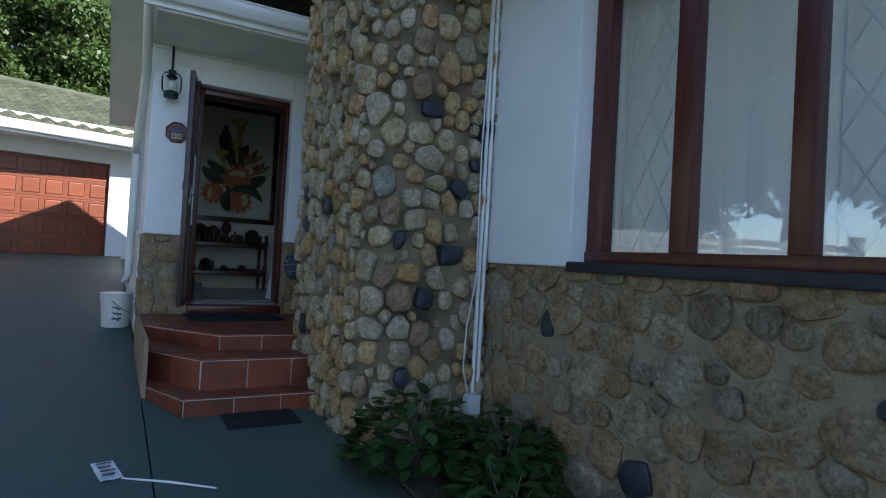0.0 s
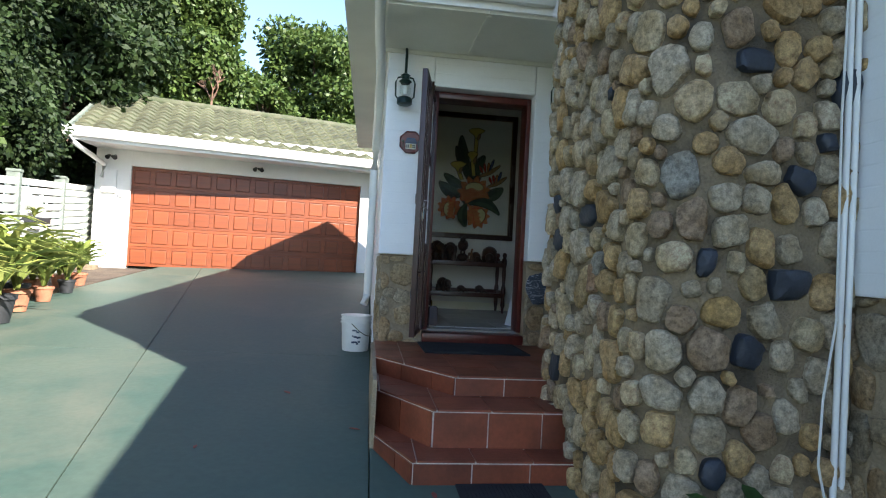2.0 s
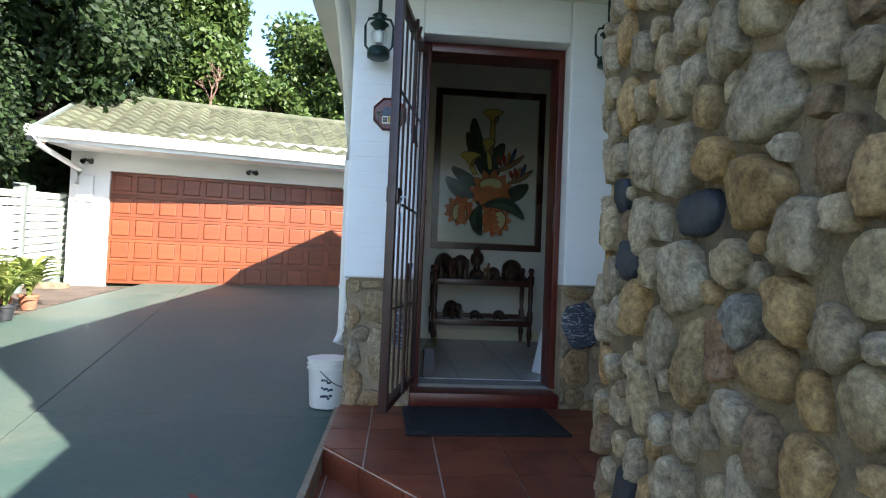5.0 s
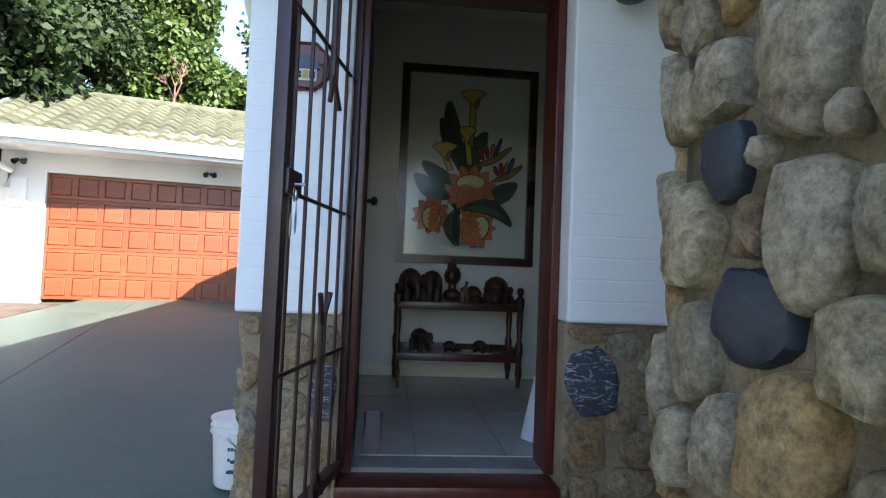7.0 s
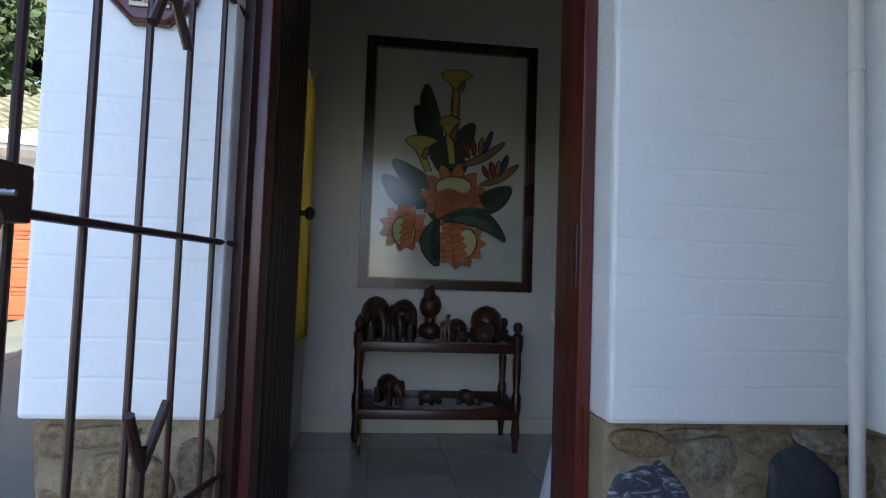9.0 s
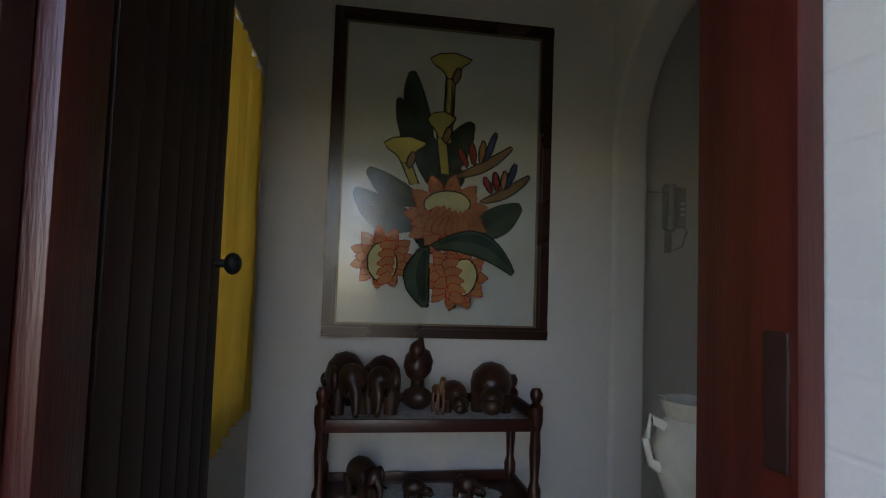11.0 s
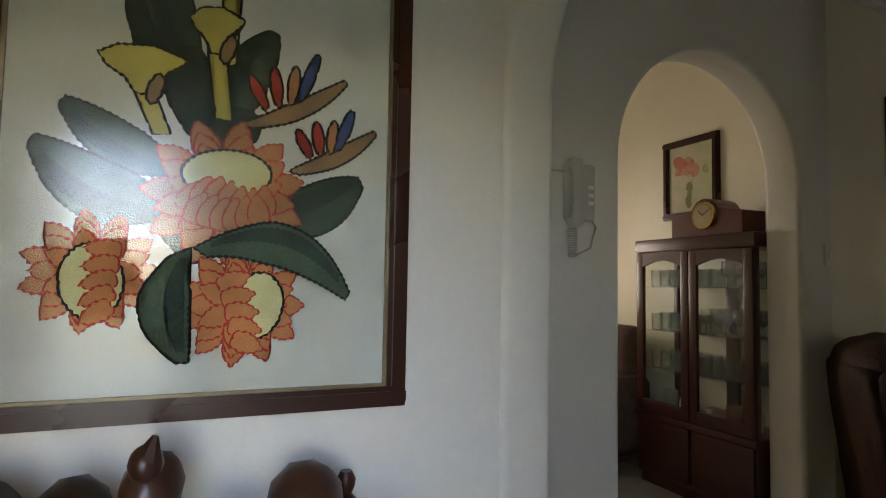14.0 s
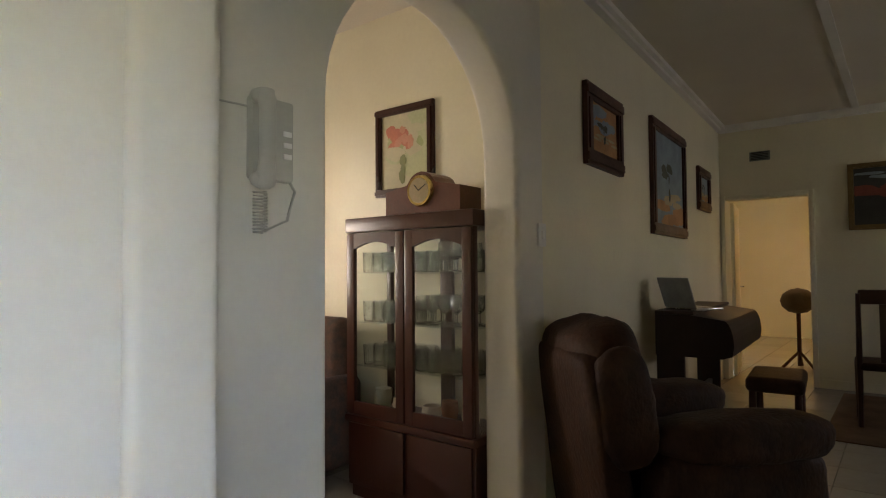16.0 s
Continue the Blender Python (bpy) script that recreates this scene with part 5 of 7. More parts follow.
# ---- pots with strap-leaved plants ----
def strap_leaves(bm, rng, n, length, rise, width, base):
    for _ in range(n):
        a = rng.uniform(0, math.tau)
        L = length * rng.uniform(0.6, 1.15)
        up = rise * rng.uniform(0.6, 1.2)
        side = Vector((-math.sin(a), math.cos(a), 0))
        out = Vector((math.cos(a), math.sin(a), 0))
        prev = None
        for k in range(7):
            s = k / 6
            p = Vector(base) + out * (L * s * (0.35 + 0.65 * s)) + Vector((0, 0, up * (1.9 * s - 1.25 * s * s)))
            w = width * (1 - s ** 3) * (0.6 + 0.8 * min(1, s * 3)) * 0.5
            row = (bm.verts.new(p - side * w), bm.verts.new(p + Vector((0, 0, -w * 0.5))), bm.verts.new(p + side * w))
            if prev:
                bm.faces.new((prev[0], prev[1], row[1], row[0]))
                bm.faces.new((prev[1], prev[2], row[2], row[1]))
            prev = row


M_CLAY = mat("terracotta", (0.32, 0.13, 0.07), 0.8, noise_scale=8, vary=0.35, bump=0.2)
M_POT = mat("black_plastic_pot", (0.025, 0.027, 0.03), 0.5)
rng = random.Random(21)
for i in range(13):
    k = i / 12
    at = Vector((-2.98 - 0.75 * k + rng.uniform(-0.12, 0.05) - 0.25 * (i % 2), 6.2 + 4.3 * k + rng.uniform(-0.1, 0.1), 0))
    at.z = ground_z(at.y) + 0.005
    s = rng.uniform(0.85, 1.15) * (1.15 if i < 8 else 0.8)
    clay = i % 3 != 1
    plant = thing("potted_plant", "yellow-green strap-leaved plant in a " + ("terracotta pot" if clay else "black plastic pot"), "potted plant", at, "pots along the fence", turn=rng.uniform(0, 360))
    bm = bmesh.new()
    lathe(bm, [(0.1 * s, 0), (0.135 * s, 0.2 * s), (0.15 * s, 0.2 * s), (0.15 * s, 0.24 * s), (0.13 * s, 0.24 * s), (0.12 * s, 0.2 * s), (0.01, 0.19 * s)], seg=20)
    part("pot", bm, M_CLAY if clay else M_POT, plant)
    bm = bmesh.new()
    strap_leaves(bm, rng, 30, 0.7 * s, 0.8 * s, 0.075 * s, (0, 0, 0.2 * s))
    part("leaves", bm, M_LEAF_LIGHT, plant)["kind"] = "stuff"
basket = thing("wall_planter", "small wire planter with a pale plant on the fence", "planter", F0 + fd * 6.6 + Vector((0.12, 0, ground_z(10.4) + 0.95)))
bm = bmesh.new()
box(bm, -0.12, 0.12, -0.22, 0.22, -0.06, 0.03, 0.02)
part("trough", bm, M_POT, basket)
bm = bmesh.new()
strap_leaves(bm, rng, 22, 0.2, 0.18, 0.03, (0, 0, 0.03))
part("leaves", bm, M_LEAF_LIGHT, basket)["kind"] = "stuff"


# ---- trees ----
def leaf_cloud(centres, n, size, seed, hang=0.3):
    """Leaves on the skins of uneven clumps: verts and faces of n small folded blades."""
    r = np.random.default_rng(seed)
    c = np.array([x[0] for x in centres])
    rad = np.array([x[1] for x in centres])
    pick = r.choice(len(c), n, p=rad ** 2 / (rad ** 2).sum())
    d = r.normal(size=(n, 3))
    d /= np.linalg.norm(d, axis=1)[:, None]
    k = rad[pick] * (1 - 0.5 * r.random(n) ** 2.2) * (1 + 0.12 * r.normal(size=n))
    p = c[pick] + d * k[:, None] * np.array([1, 1, 0.85])
    ax = d * 0.6 + r.normal(size=(n, 3)) * 0.6
    ax[:, 2] -= hang
    ax /= np.linalg.norm(ax, axis=1)[:, None]
    sd = np.cross(ax, d + r.normal(size=(n, 3)) * 0.35)
    sd /= np.linalg.norm(sd, axis=1)[:, None] + 1e-6
    L = size * (0.6 + 0.8 * r.random(n))[:, None]
    w = L * 0.3
    v = np.stack([p, p + ax * L * 0.5 + sd * w, p + ax * L, p + ax * L * 0.5 - sd * w], 1).reshape(-1, 3)
    f = np.arange(4 * n).reshape(-1, 4)
    return v, f


def tree(name, label, at, height, crown, clumps, leaves, size, material, seed, trunk=0.22, spread=(1, 1, 1)):
    r = random.Random(seed)
    t = thing(name, label, "tree", at)
    base = Vector((0, 0, 0))
    mid = Vector((r.uniform(-0.4, 0.4), r.uniform(-0.4, 0.4), height - crown * 1.1))
    centres = []
    limbs = bmesh.new()
    for i in range(clumps):
        a, e = r.uniform(0, math.tau), r.uniform(-0.75, 1.0)
        q = crown * r.uniform(0.45, 0.95)
        c = Vector((math.cos(a) * q * spread[0] * math.sqrt(max(0.1, 1 - e * e * 0.7)), math.sin(a) * q * spread[1] * math.sqrt(max(0.1, 1 - e * e * 0.7)), height - crown + e * crown * 0.85 * spread[2]))
        centres.append((tuple(c), crown * r.uniform(0.22, 0.42)))
        if i < 14:
            bend = mid.lerp(c, 0.5) + Vector((0, 0, -0.1 * crown))
            tube(limbs, [mid + Vector((0, 0, -0.2)), bend, c], [trunk * 0.45, trunk * 0.25, trunk * 0.06], 7)
    bm = bmesh.new()
    tube(bm, [base + Vector((0, 0, -0.3)), base.lerp(mid, 0.4) + Vector((0.08, 0.05, 0)), mid, mid + Vector((0.1, 0, crown * 0.6))], [trunk * 1.3, trunk, trunk * 0.75, trunk * 0.3], 12)
    part("trunk", bm, M_BARK, t)
    part("limb", limbs, M_BARK, t)
    v, f = leaf_cloud(centres, leaves, size, seed)
    me = bpy.data.meshes.new("crown")
    me.from_pydata(v.tolist(), [], f.tolist())
    me.materials.append(material)
    ob = new("crown", me)
    ob.parent = t
    tagged(ob, kind="stuff")
    return t


GZ = ground_z(15)
tree("tree", "large dark-leaved tree rising behind the fence", (-8.6, 13.8, GZ), 9.0, 2.9, 95, 120000, 0.125, M_LEAF_DARK, 1, 0.3, (1, 1, 2.0))
tree("tree", "tall dark tree beside the garage", (-7.7, 17.5, GZ), 9.0, 2.5, 80, 70000, 0.16, M_LEAF_DARK, 2, 0.28, (1, 1, 2.1))
tree("mango_tree", "bright green broad-leaved tree behind the garage", (-5.35, 20.5, GZ), 7.2, 1.65, 80, 52000, 0.17, M_LEAF, 3, 0.25, (1.0, 1, 1.9))
tree("mango_tree", "rounded bright green tree behind the garage roof", (-1.7, 24.0, GZ), 8.0, 2.3, 90, 70000, 0.18, M_LEAF, 4, 0.26, (1.2, 1, 1.4))
tree("tree", "leafy bush between the trees behind the garage", (-3.5, 21.5, GZ), 5.9, 1.0, 22, 9000, 0.15, M_LEAF, 5, 0.1)
tree("tree", "dark shrub tree over the fence", (-6.6, 11.0, ground_z(11)), 4.4, 1.9, 60, 62000, 0.095, M_LEAF_DARK, 6, 0.12, (1, 1.3, 1.3))
# next two are added out of view, for window reflections and to block sky
tree("tree", "unseen tree beyond the fence, added to block low sky", (-7.2, 7.0, ground_z(7)), 7.0, 2.6, 50, 26000, 0.2, M_LEAF_DARK, 7, 0.25)
tree("tree", "unseen tree beyond the fence, added to block low sky", (-7.6, 1.0, ground_z(1)), 7.0, 3.0, 36, 16000, 0.22, M_LEAF, 8, 0.25)
tree("tree", "bright shrub leaning over the fence", (-4.75, 8.7, ground_z(8.7)), 2.75, 0.6, 14, 3500, 0.13, M_LEAF, 9, 0.05)
tree("tree", "dark tree whose crown hangs over the fence towards the garage", (-5.75, 11.7, ground_z(11.7)), 7.4, 1.5, 60, 62000, 0.08, M_LEAF_DARK, 13, 0.07, (1.3, 1, 1.6))
tree("tree", "dark shrub pressed against the fence", (-5.7, 10.4, ground_z(10.4)), 4.0, 1.3, 40, 32000, 0.095, M_LEAF_DARK, 14, 0.07, (0.8, 1.4, 1.2))
tree("tree", "dark tree beyond the garage", (-10.5, 18.5, GZ), 11.0, 4.0, 46, 26000, 0.25, M_LEAF_DARK, 10, 0.3)

bare = thing("bare_tree", "small bare grey tree behind the ridge", "tree", (-4.2, 17.6, GZ))
bm = bmesh.new()
r = random.Random(9)


def twig(a, d, L, rad, depth):
    b = a + d * L
    tube(bm, [a, a.lerp(b, 0.5) + Vector((r.uniform(-1, 1), r.uniform(-1, 1), 0)) * L * 0.06, b], [rad, rad * 0.8, rad * 0.6], 6)
    if depth:
        for _ in range(3):
            e = (d + Vector((r.uniform(-1, 1), r.uniform(-1, 1), r.uniform(-0.2, 0.5))) * 0.75).normalized()
            twig(b, e, L * r.uniform(0.5, 0.8), rad * 0.6, depth - 1)


twig(Vector((0, 0, 0)), Vector((0.05, 0, 1)), 3.9, 0.08, 0)
twig(Vector((0.19, 0, 3.8)), Vector((0, 0, 1)), 0.5, 0.045, 4)
part("branches", bm, mat("reddish_bark", (0.2, 0.12, 0.085), 0.9), bare)

# ---- bed under the tower ----
def bush(label, at, n, spread, height, size, seed):
    r = random.Random(seed)
    t = thing("bush", label, "bush", at)
    bm = bmesh.new()
    for _ in range(n):
        a = r.uniform(0, math.tau)
        q = spread * math.sqrt(r.random())
        c = Vector((q * math.cos(a), q * math.sin(a), height * r.uniform(0.15, 1.0) * (1 - 0.5 * (q / spread) ** 2)))
        d = Vector((math.cos(a) + r.uniform(-0.8, 0.8), math.sin(a) + r.uniform(-0.8, 0.8), r.uniform(-0.5, 0.6))).normalized()
        s = d.cross(Vector((0, 0, 1))).normalized()
        L = size * r.uniform(0.6, 1.3)
        up = s.cross(d)
        pts = [c, c + d * L * 0.3 + s * L * 0.36 + up * L * 0.04, c + d * L * 0.75 + s * L * 0.28, c + d * L - up * L * 0.15, c + d * L * 0.75 - s * L * 0.28, c + d * L * 0.3 - s * L * 0.36 + up * L * 0.04]
        vs = [bm.verts.new(p) for p in pts]
        m = bm.verts.new(c + d * L * 0.5 - up * L * 0.05)
        for i in range(6):
            bm.faces.new((vs[i], vs[(i + 1) % 6], m))
    part("leaves", bm, M_LEAF_SHADE, t)["kind"] = "stuff"
    bm = bmesh.new()
    for _ in range(9):
        a = r.uniform(0, math.tau)
        e = Vector((math.cos(a), math.sin(a), 0)) * spread * 0.8 * r.random()
        tube(bm, [(0, 0, 0), e * 0.5 + Vector((0, 0, height * 0.5)), e + Vector((0, 0, height * r.uniform(0.7, 1.05)))], [0.007, 0.005, 0.002], 5)
    part("stems", bm, M_BARK, t)["kind"] = "stuff"


bush("low broad-leaved bush at the foot of the stone tower", (1.72, 3.1, ground_z(3.1)), 300, 0.36, 0.42, 0.1, 31)
bush("low broad-leaved bush at the foot of the wall", (2.05, 2.75, ground_z(2.75)), 240, 0.28, 0.4, 0.1, 32)
bush("sprawling leafy plant in the bed", (1.8, 2.35, ground_z(2.35)), 200, 0.32, 0.26, 0.09, 33)

tree("tree", "dense dark shrub in the gap beside the garage", (-6.2, 14.6, GZ), 5.0, 1.6, 50, 26000, 0.17, M_LEAF_DARK, 12, 0.1, (0.8, 1.2, 1.7))

# ---- hall ----
def picture_frame(name, label, place, u0, u1, v0, v1, w, thick, material, canvas):
    """A moulded frame and its canvas; place(u, v, d) from the wall."""
    t = thing(name, label, "picture")
    for a, b, c, e in ((u0, u1, v0, v0 + w), (u0, u1, v1 - w, v1), (u0, u0 + w, v0 + w, v1 - w), (u1 - w, u1, v0 + w, v1 - w)):
        bm = bmesh.new()
        horiz = (b - a) > (e - c)
        prism(bm, [(a, c), (b, c), (b, e), (a, e)], place, thick)
        k = 0.25 * w
        prism(bm, [(a + (0 if horiz else k), c + (k if horiz else 0)), (b - (0 if horiz else k), c + (k if horiz else 0)), (b - (0 if horiz else k), e - (k if horiz else 0)), (a + (0 if horiz else k), e - (k if horiz else 0))], lambda u, v, d: place(u, v, thick + d), 0.008)
        part("frame_bar", bm, material, t, smooth=False)
    bm = bmesh.new()
    prism(bm, [(u0 + w, v0 + w), (u1 - w, v0 + w), (u1 - w, v1 - w), (u0 + w, v1 - w)], place, thick * 0.45)
    part("canvas", bm, canvas, t, smooth=False)
    return t


M_CANVAS = mat("pale_stitched_canvas", (0.66, 0.67, 0.6), 0.45, noise_scale=2, vary=0.1, fine=300, bump=0.4, stretch=(1, 1, 4))
M_PICFRAME = mat("dark_mahogany_moulding", (0.045, 0.016, 0.011), 0.25, noise_scale=1.5, vary=0.15, bump=0.05)
PX0, PX1, PZ0, PZ1 = 1.065, 2.135, 1.945, 3.488


def on_hall(u, v, d):
    return Vector((u, 8.358 - d, v))


art = picture_frame("needlework_picture", "large framed needlework of proteas and arum lilies", on_hall, PX0, PX1, PZ0, PZ1, 0.058, 0.035, M_PICFRAME, M_CANVAS)
bm = bmesh.new()
for a, b, c, e in ((PX0 + 0.058, PX1 - 0.058, PZ0 + 0.058, PZ0 + 0.066), (PX0 + 0.058, PX1 - 0.058, PZ1 - 0.066, PZ1 - 0.058), (PX0 + 0.058, PX0 + 0.066, PZ0 + 0.066, PZ1 - 0.066), (PX1 - 0.066, PX1 - 0.058, PZ0 + 0.066, PZ1 - 0.066)):
    prism(bm, [(a, c), (b, c), (b, e), (a, e)], on_hall, 0.026)
part("gilt_slip", bm, mat("dull_gilt", (0.25, 0.2, 0.12), 0.4, metal=0.5), art, smooth=False)
CU, CV, CS = PX0 + 0.062, PZ0 + 0.062, 0.945


def on_canvas(lift):
    return lambda u, v, d: on_hall(CU + u * CS, CV + v * CS, 0.0162 + lift + d)


def wool(name, c, k=0.55):
    return mat(name, c, 0.85, noise_scale=9, vary=0.3, fine=260, bump=0.5, second=tuple(x * k for x in c))


W_EDGE, W_GREEN, W_DKGREEN = wool("black_wool", (0.015, 0.015, 0.015)), wool("green_wool", (0.06, 0.1, 0.06)), wool("deep_green_wool", (0.03, 0.055, 0.04))
W_ORANGE, W_RED, W_YELLOW = wool("apricot_wool", (0.55, 0.22, 0.08), 0.75), wool("red_wool", (0.55, 0.05, 0.03)), wool("pale_yellow_wool", (0.62, 0.6, 0.3), 0.85)
W_LILY, W_TAN, W_BLUE = wool("lily_yellow_wool", (0.6, 0.5, 0.12), 0.8), wool("tan_wool", (0.38, 0.22, 0.1)), wool("blue_wool", (0.06, 0.1, 0.28))
layer = [0.0]


def stepped(o, pitch=0.009, deep=0.0022):
    """An outline in small saw steps, as counted stitches leave it."""
    out, side = [], 1
    for i, a in enumerate(o):
        b = o[(i + 1) % len(o)]
        L = math.hypot(b[0] - a[0], b[1] - a[1])
        n = max(1, round(L / pitch))
        for k in range(n):
            side = -side
            x, y = a[0] + (b[0] - a[0]) * k / n, a[1] + (b[1] - a[1]) * k / n
            out.append((x + side * deep * (b[1] - a[1]) / (L or 1), y - side * deep * (b[0] - a[0]) / (L or 1)))
    return out


def stitched(outline, material, edge=W_EDGE, line=0.007, name="motif"):
    """A worked shape with its outline in another wool, just proud of what lies under it."""
    cx, cy = sum(p[0] for p in outline) / len(outline), sum(p[1] for p in outline) / len(outline)
    n = len(outline)
    grown = []
    for i, p in enumerate(outline):
        a, b = outline[i - 1], outline[(i + 1) % n]
        tx, ty = b[0] - a[0], b[1] - a[1]
        L = math.hypot(tx, ty) or 1
        area = sum(outline[k][0] * outline[(k + 1) % n][1] - outline[(k + 1) % n][0] * outline[k][1] for k in range(n))
        s = 1 if area > 0 else -1
        grown.append((p[0] + s * ty / L * line, p[1] - s * tx / L * line))
    for o, m, nm in ((stepped(grown), edge, "outline_stitch"), (stepped(outline), material, name)):
        layer[0] += 0.00007
        bm = bmesh.new()
        prism(bm, o, on_canvas(layer[0]), 0.00004)
        bmesh.ops.triangulate(bm, faces=bm.faces)
        part(nm, bm, m, art, smooth=False)


def leaf(p0, p1, width, bend=0.0, material=W_GREEN, fat=0.5, n=12, vein=None):
    """A leaf from stalk to tip, bowed sideways by bend."""
    dx, dy = p1[0] - p0[0], p1[1] - p0[1]
    nx, ny = -dy, dx
    L = math.hypot(dx, dy)
    left, right = [], []
    for k in range(n + 1):
        s = k / n
        b = bend * 4 * s * (1 - s)
        w = width / L * 0.5 * min(1.0, 0.25 + s * 1.9) * (1.0 if s < 0.5 else 0.2 + 0.8 * (1 - ((s - 0.5) / 0.5) ** 2.2))
        c = (p0[0] + dx * s + nx * b, p0[1] + dy * s + ny * b)
        left.append((c[0] + nx * w, c[1] + ny * w))
        right.append((c[0] - nx * w, c[1] - ny * w))
    stitched(left + right[::-1][:-1], material)
    if vein:
        half = [(a[0] * 0.9 + b[0] * 0.1, a[1] * 0.9 + b[1] * 0.1) for a, b in zip(left, right)]
        mid = [(a[0] * 0.5 + b[0] * 0.5, a[1] * 0.5 + b[1] * 0.5) for a, b in zip(left, right)]
        stitched(half[1:-1] + mid[1:-1][::-1], vein, vein, 0.0)


def disc(c, rx, ry, turn=0.0, n=20, squash=0.0):
    t = radians(turn)
    out = []
    for k in range(n):
        a = k * math.tau / n
        x, y = rx * math.cos(a), ry * math.sin(a) * (1 - squash * math.cos(a))
        out.append((c[0] + x * math.cos(t) - y * math.sin(t), c[1] + x * math.sin(t) + y * math.cos(t)))
    return out


def bract(c, angle, length, width, material=W_ORANGE):
    a = radians(angle)
    d, n = (math.cos(a), math.sin(a)), (-math.sin(a), math.cos(a))
    pts = [(0, -0.35), (0.35, -0.5), (0.7, -0.34), (1, 0), (0.7, 0.34), (0.35, 0.5), (0, 0.35)]
    stitched([(c[0] + d[0] * p * length + n[0] * q * width, c[1] + d[1] * p * length + n[1] * q * width) for p, q in pts], material, W_RED, 0.005, "bract")


# foliage behind the flowers
leaf((0.39, 0.8), (0.27, 1.13), 0.065, 0.04, W_DKGREEN)
leaf((0.45, 0.86), (0.33, 1.27), 0.11, 0.06, W_GREEN, vein=W_DKGREEN)
leaf((0.52, 0.72), (0.645, 1.03), 0.12, 0.05, W_GREEN, vein=W_DKGREEN)
leaf((0.42, 0.6), (0.13, 0.76), 0.11, 0.07, W_GREEN, vein=W_DKGREEN)
leaf((0.42, 0.5), (0.07, 0.65), 0.15, 0.12, W_GREEN, vein=W_DKGREEN)
leaf((0.63, 0.47), (0.91, 0.615), 0.14, -0.07, W_GREEN, vein=W_DKGREEN)
leaf((0.5, 0.66), (0.6, 0.78), 0.12, 0.1, W_DKGREEN)
leaf((0.45, 0.7), (0.43, 0.95), 0.11, 0.05, W_DKGREEN)


def arum(c, w, h, stem_to, turn=0):
    stitched([(c[0] - 0.02, c[1] - h * 0.4), (c[0] + 0.02, c[1] - h * 0.4), (stem_to[0] + 0.018, stem_to[1]), (stem_to[0] - 0.018, stem_to[1])], W_LILY, name="stem")
    pts = [(-0.5, 0.22), (-0.3, 0.42), (0.1, 0.5), (0.5, 0.3), (0.42, 0.18), (0.22, -0.05), (0.14, -0.5), (-0.08, -0.5), (-0.2, -0.2), (-0.42, 0.02)]
    t = radians(turn)
    stitched([(c[0] + (x * math.cos(t) - y * math.sin(t)) * w, c[1] + (x * math.sin(t) + y * math.cos(t)) * h) for x, y in pts], W_LILY, name="arum_flower")
    stitched(disc((c[0] + 0.03, c[1] - 0.05), 0.014, 0.04, -15), W_TAN, name="spadix")


arum((0.53, 1.32), 0.21, 0.13, (0.52, 0.92))
arum((0.49, 1.01), 0.14, 0.13, (0.515, 0.76))
arum((0.31, 0.87), 0.21, 0.13, (0.36, 0.7))

# crane flowers
for o, s in (((0.56, 0.745), 1.15), ((0.7, 0.625), 0.98)):
    leaf(o, (o[0] + 0.26 * s, o[1] + 0.15 * s), 0.045, -0.06, W_TAN)
    for dx, dy, ex, ey, m in ((0.06, 0.05, 0.02, 0.13, W_RED), (0.09, 0.06, 0.075, 0.16, W_RED), (0.12, 0.07, 0.13, 0.17, W_ORANGE), (0.14, 0.08, 0.185, 0.21, W_BLUE)):
        leaf((o[0] + dx * s, o[1] + dy * s), (o[0] + ex * s, o[1] + ey * s), 0.024, 0.0, m)


def protea(c, r, heart, turn, start, stop, rows=3):
    """A protea: rings of pointed bracts round a pale heart."""
    for row in range(rows):
        n = 11 - 2 * row
        for k in range(n):
            a = start + (stop - start) * (k + 0.5 * (row % 2)) / n
            q = r * (0.62 - 0.17 * row)
            bract((c[0] + q * math.cos(radians(a)), c[1] + q * math.sin(radians(a))), a + turn, r * 0.55, r * 0.38)
    stitched(heart, W_YELLOW, name="flower_heart")


leaf((0.35, 0.5), (0.46, 0.36), 0.07, 0.05, W_DKGREEN)
protea((0.53, 0.545), 0.185, disc((0.53, 0.605), 0.115, 0.065, 4), 0, 15, 375, 3)
for k in range(7):
    bract((0.42 + 0.036 * k, 0.5 + 0.015 * math.sin(k)), 80 + 5 * (k - 3), 0.085, 0.055)
for k in range(6):
    bract((0.44 + 0.036 * k, 0.445 + 0.02 * abs(k - 2.5) / 2.5), 85 + 6 * (k - 3), 0.09, 0.055)
protea((0.215, 0.325), 0.135, disc((0.215, 0.3), 0.068, 0.095, 5), 0, 0, 360, 3)
for k in range(5):
    bract((0.275 - 0.004 * k, 0.38 - 0.035 * k), 175 + 10 * k, 0.08, 0.05)
protea((0.58, 0.24), 0.145, disc((0.62, 0.24), 0.066, 0.09, -10), 0, 0, 360, 3)
for k in range(5):
    bract((0.52 + 0.01 * k, 0.29 - 0.035 * k), 25 - 12 * k, 0.085, 0.055)
leaf((0.45, 0.38), (0.875, 0.27), 0.115, 0.2, W_GREEN, vein=W_DKGREEN)
leaf((0.43, 0.39), (0.435, 0.09), 0.115, -0.16, W_GREEN, vein=W_DKGREEN)

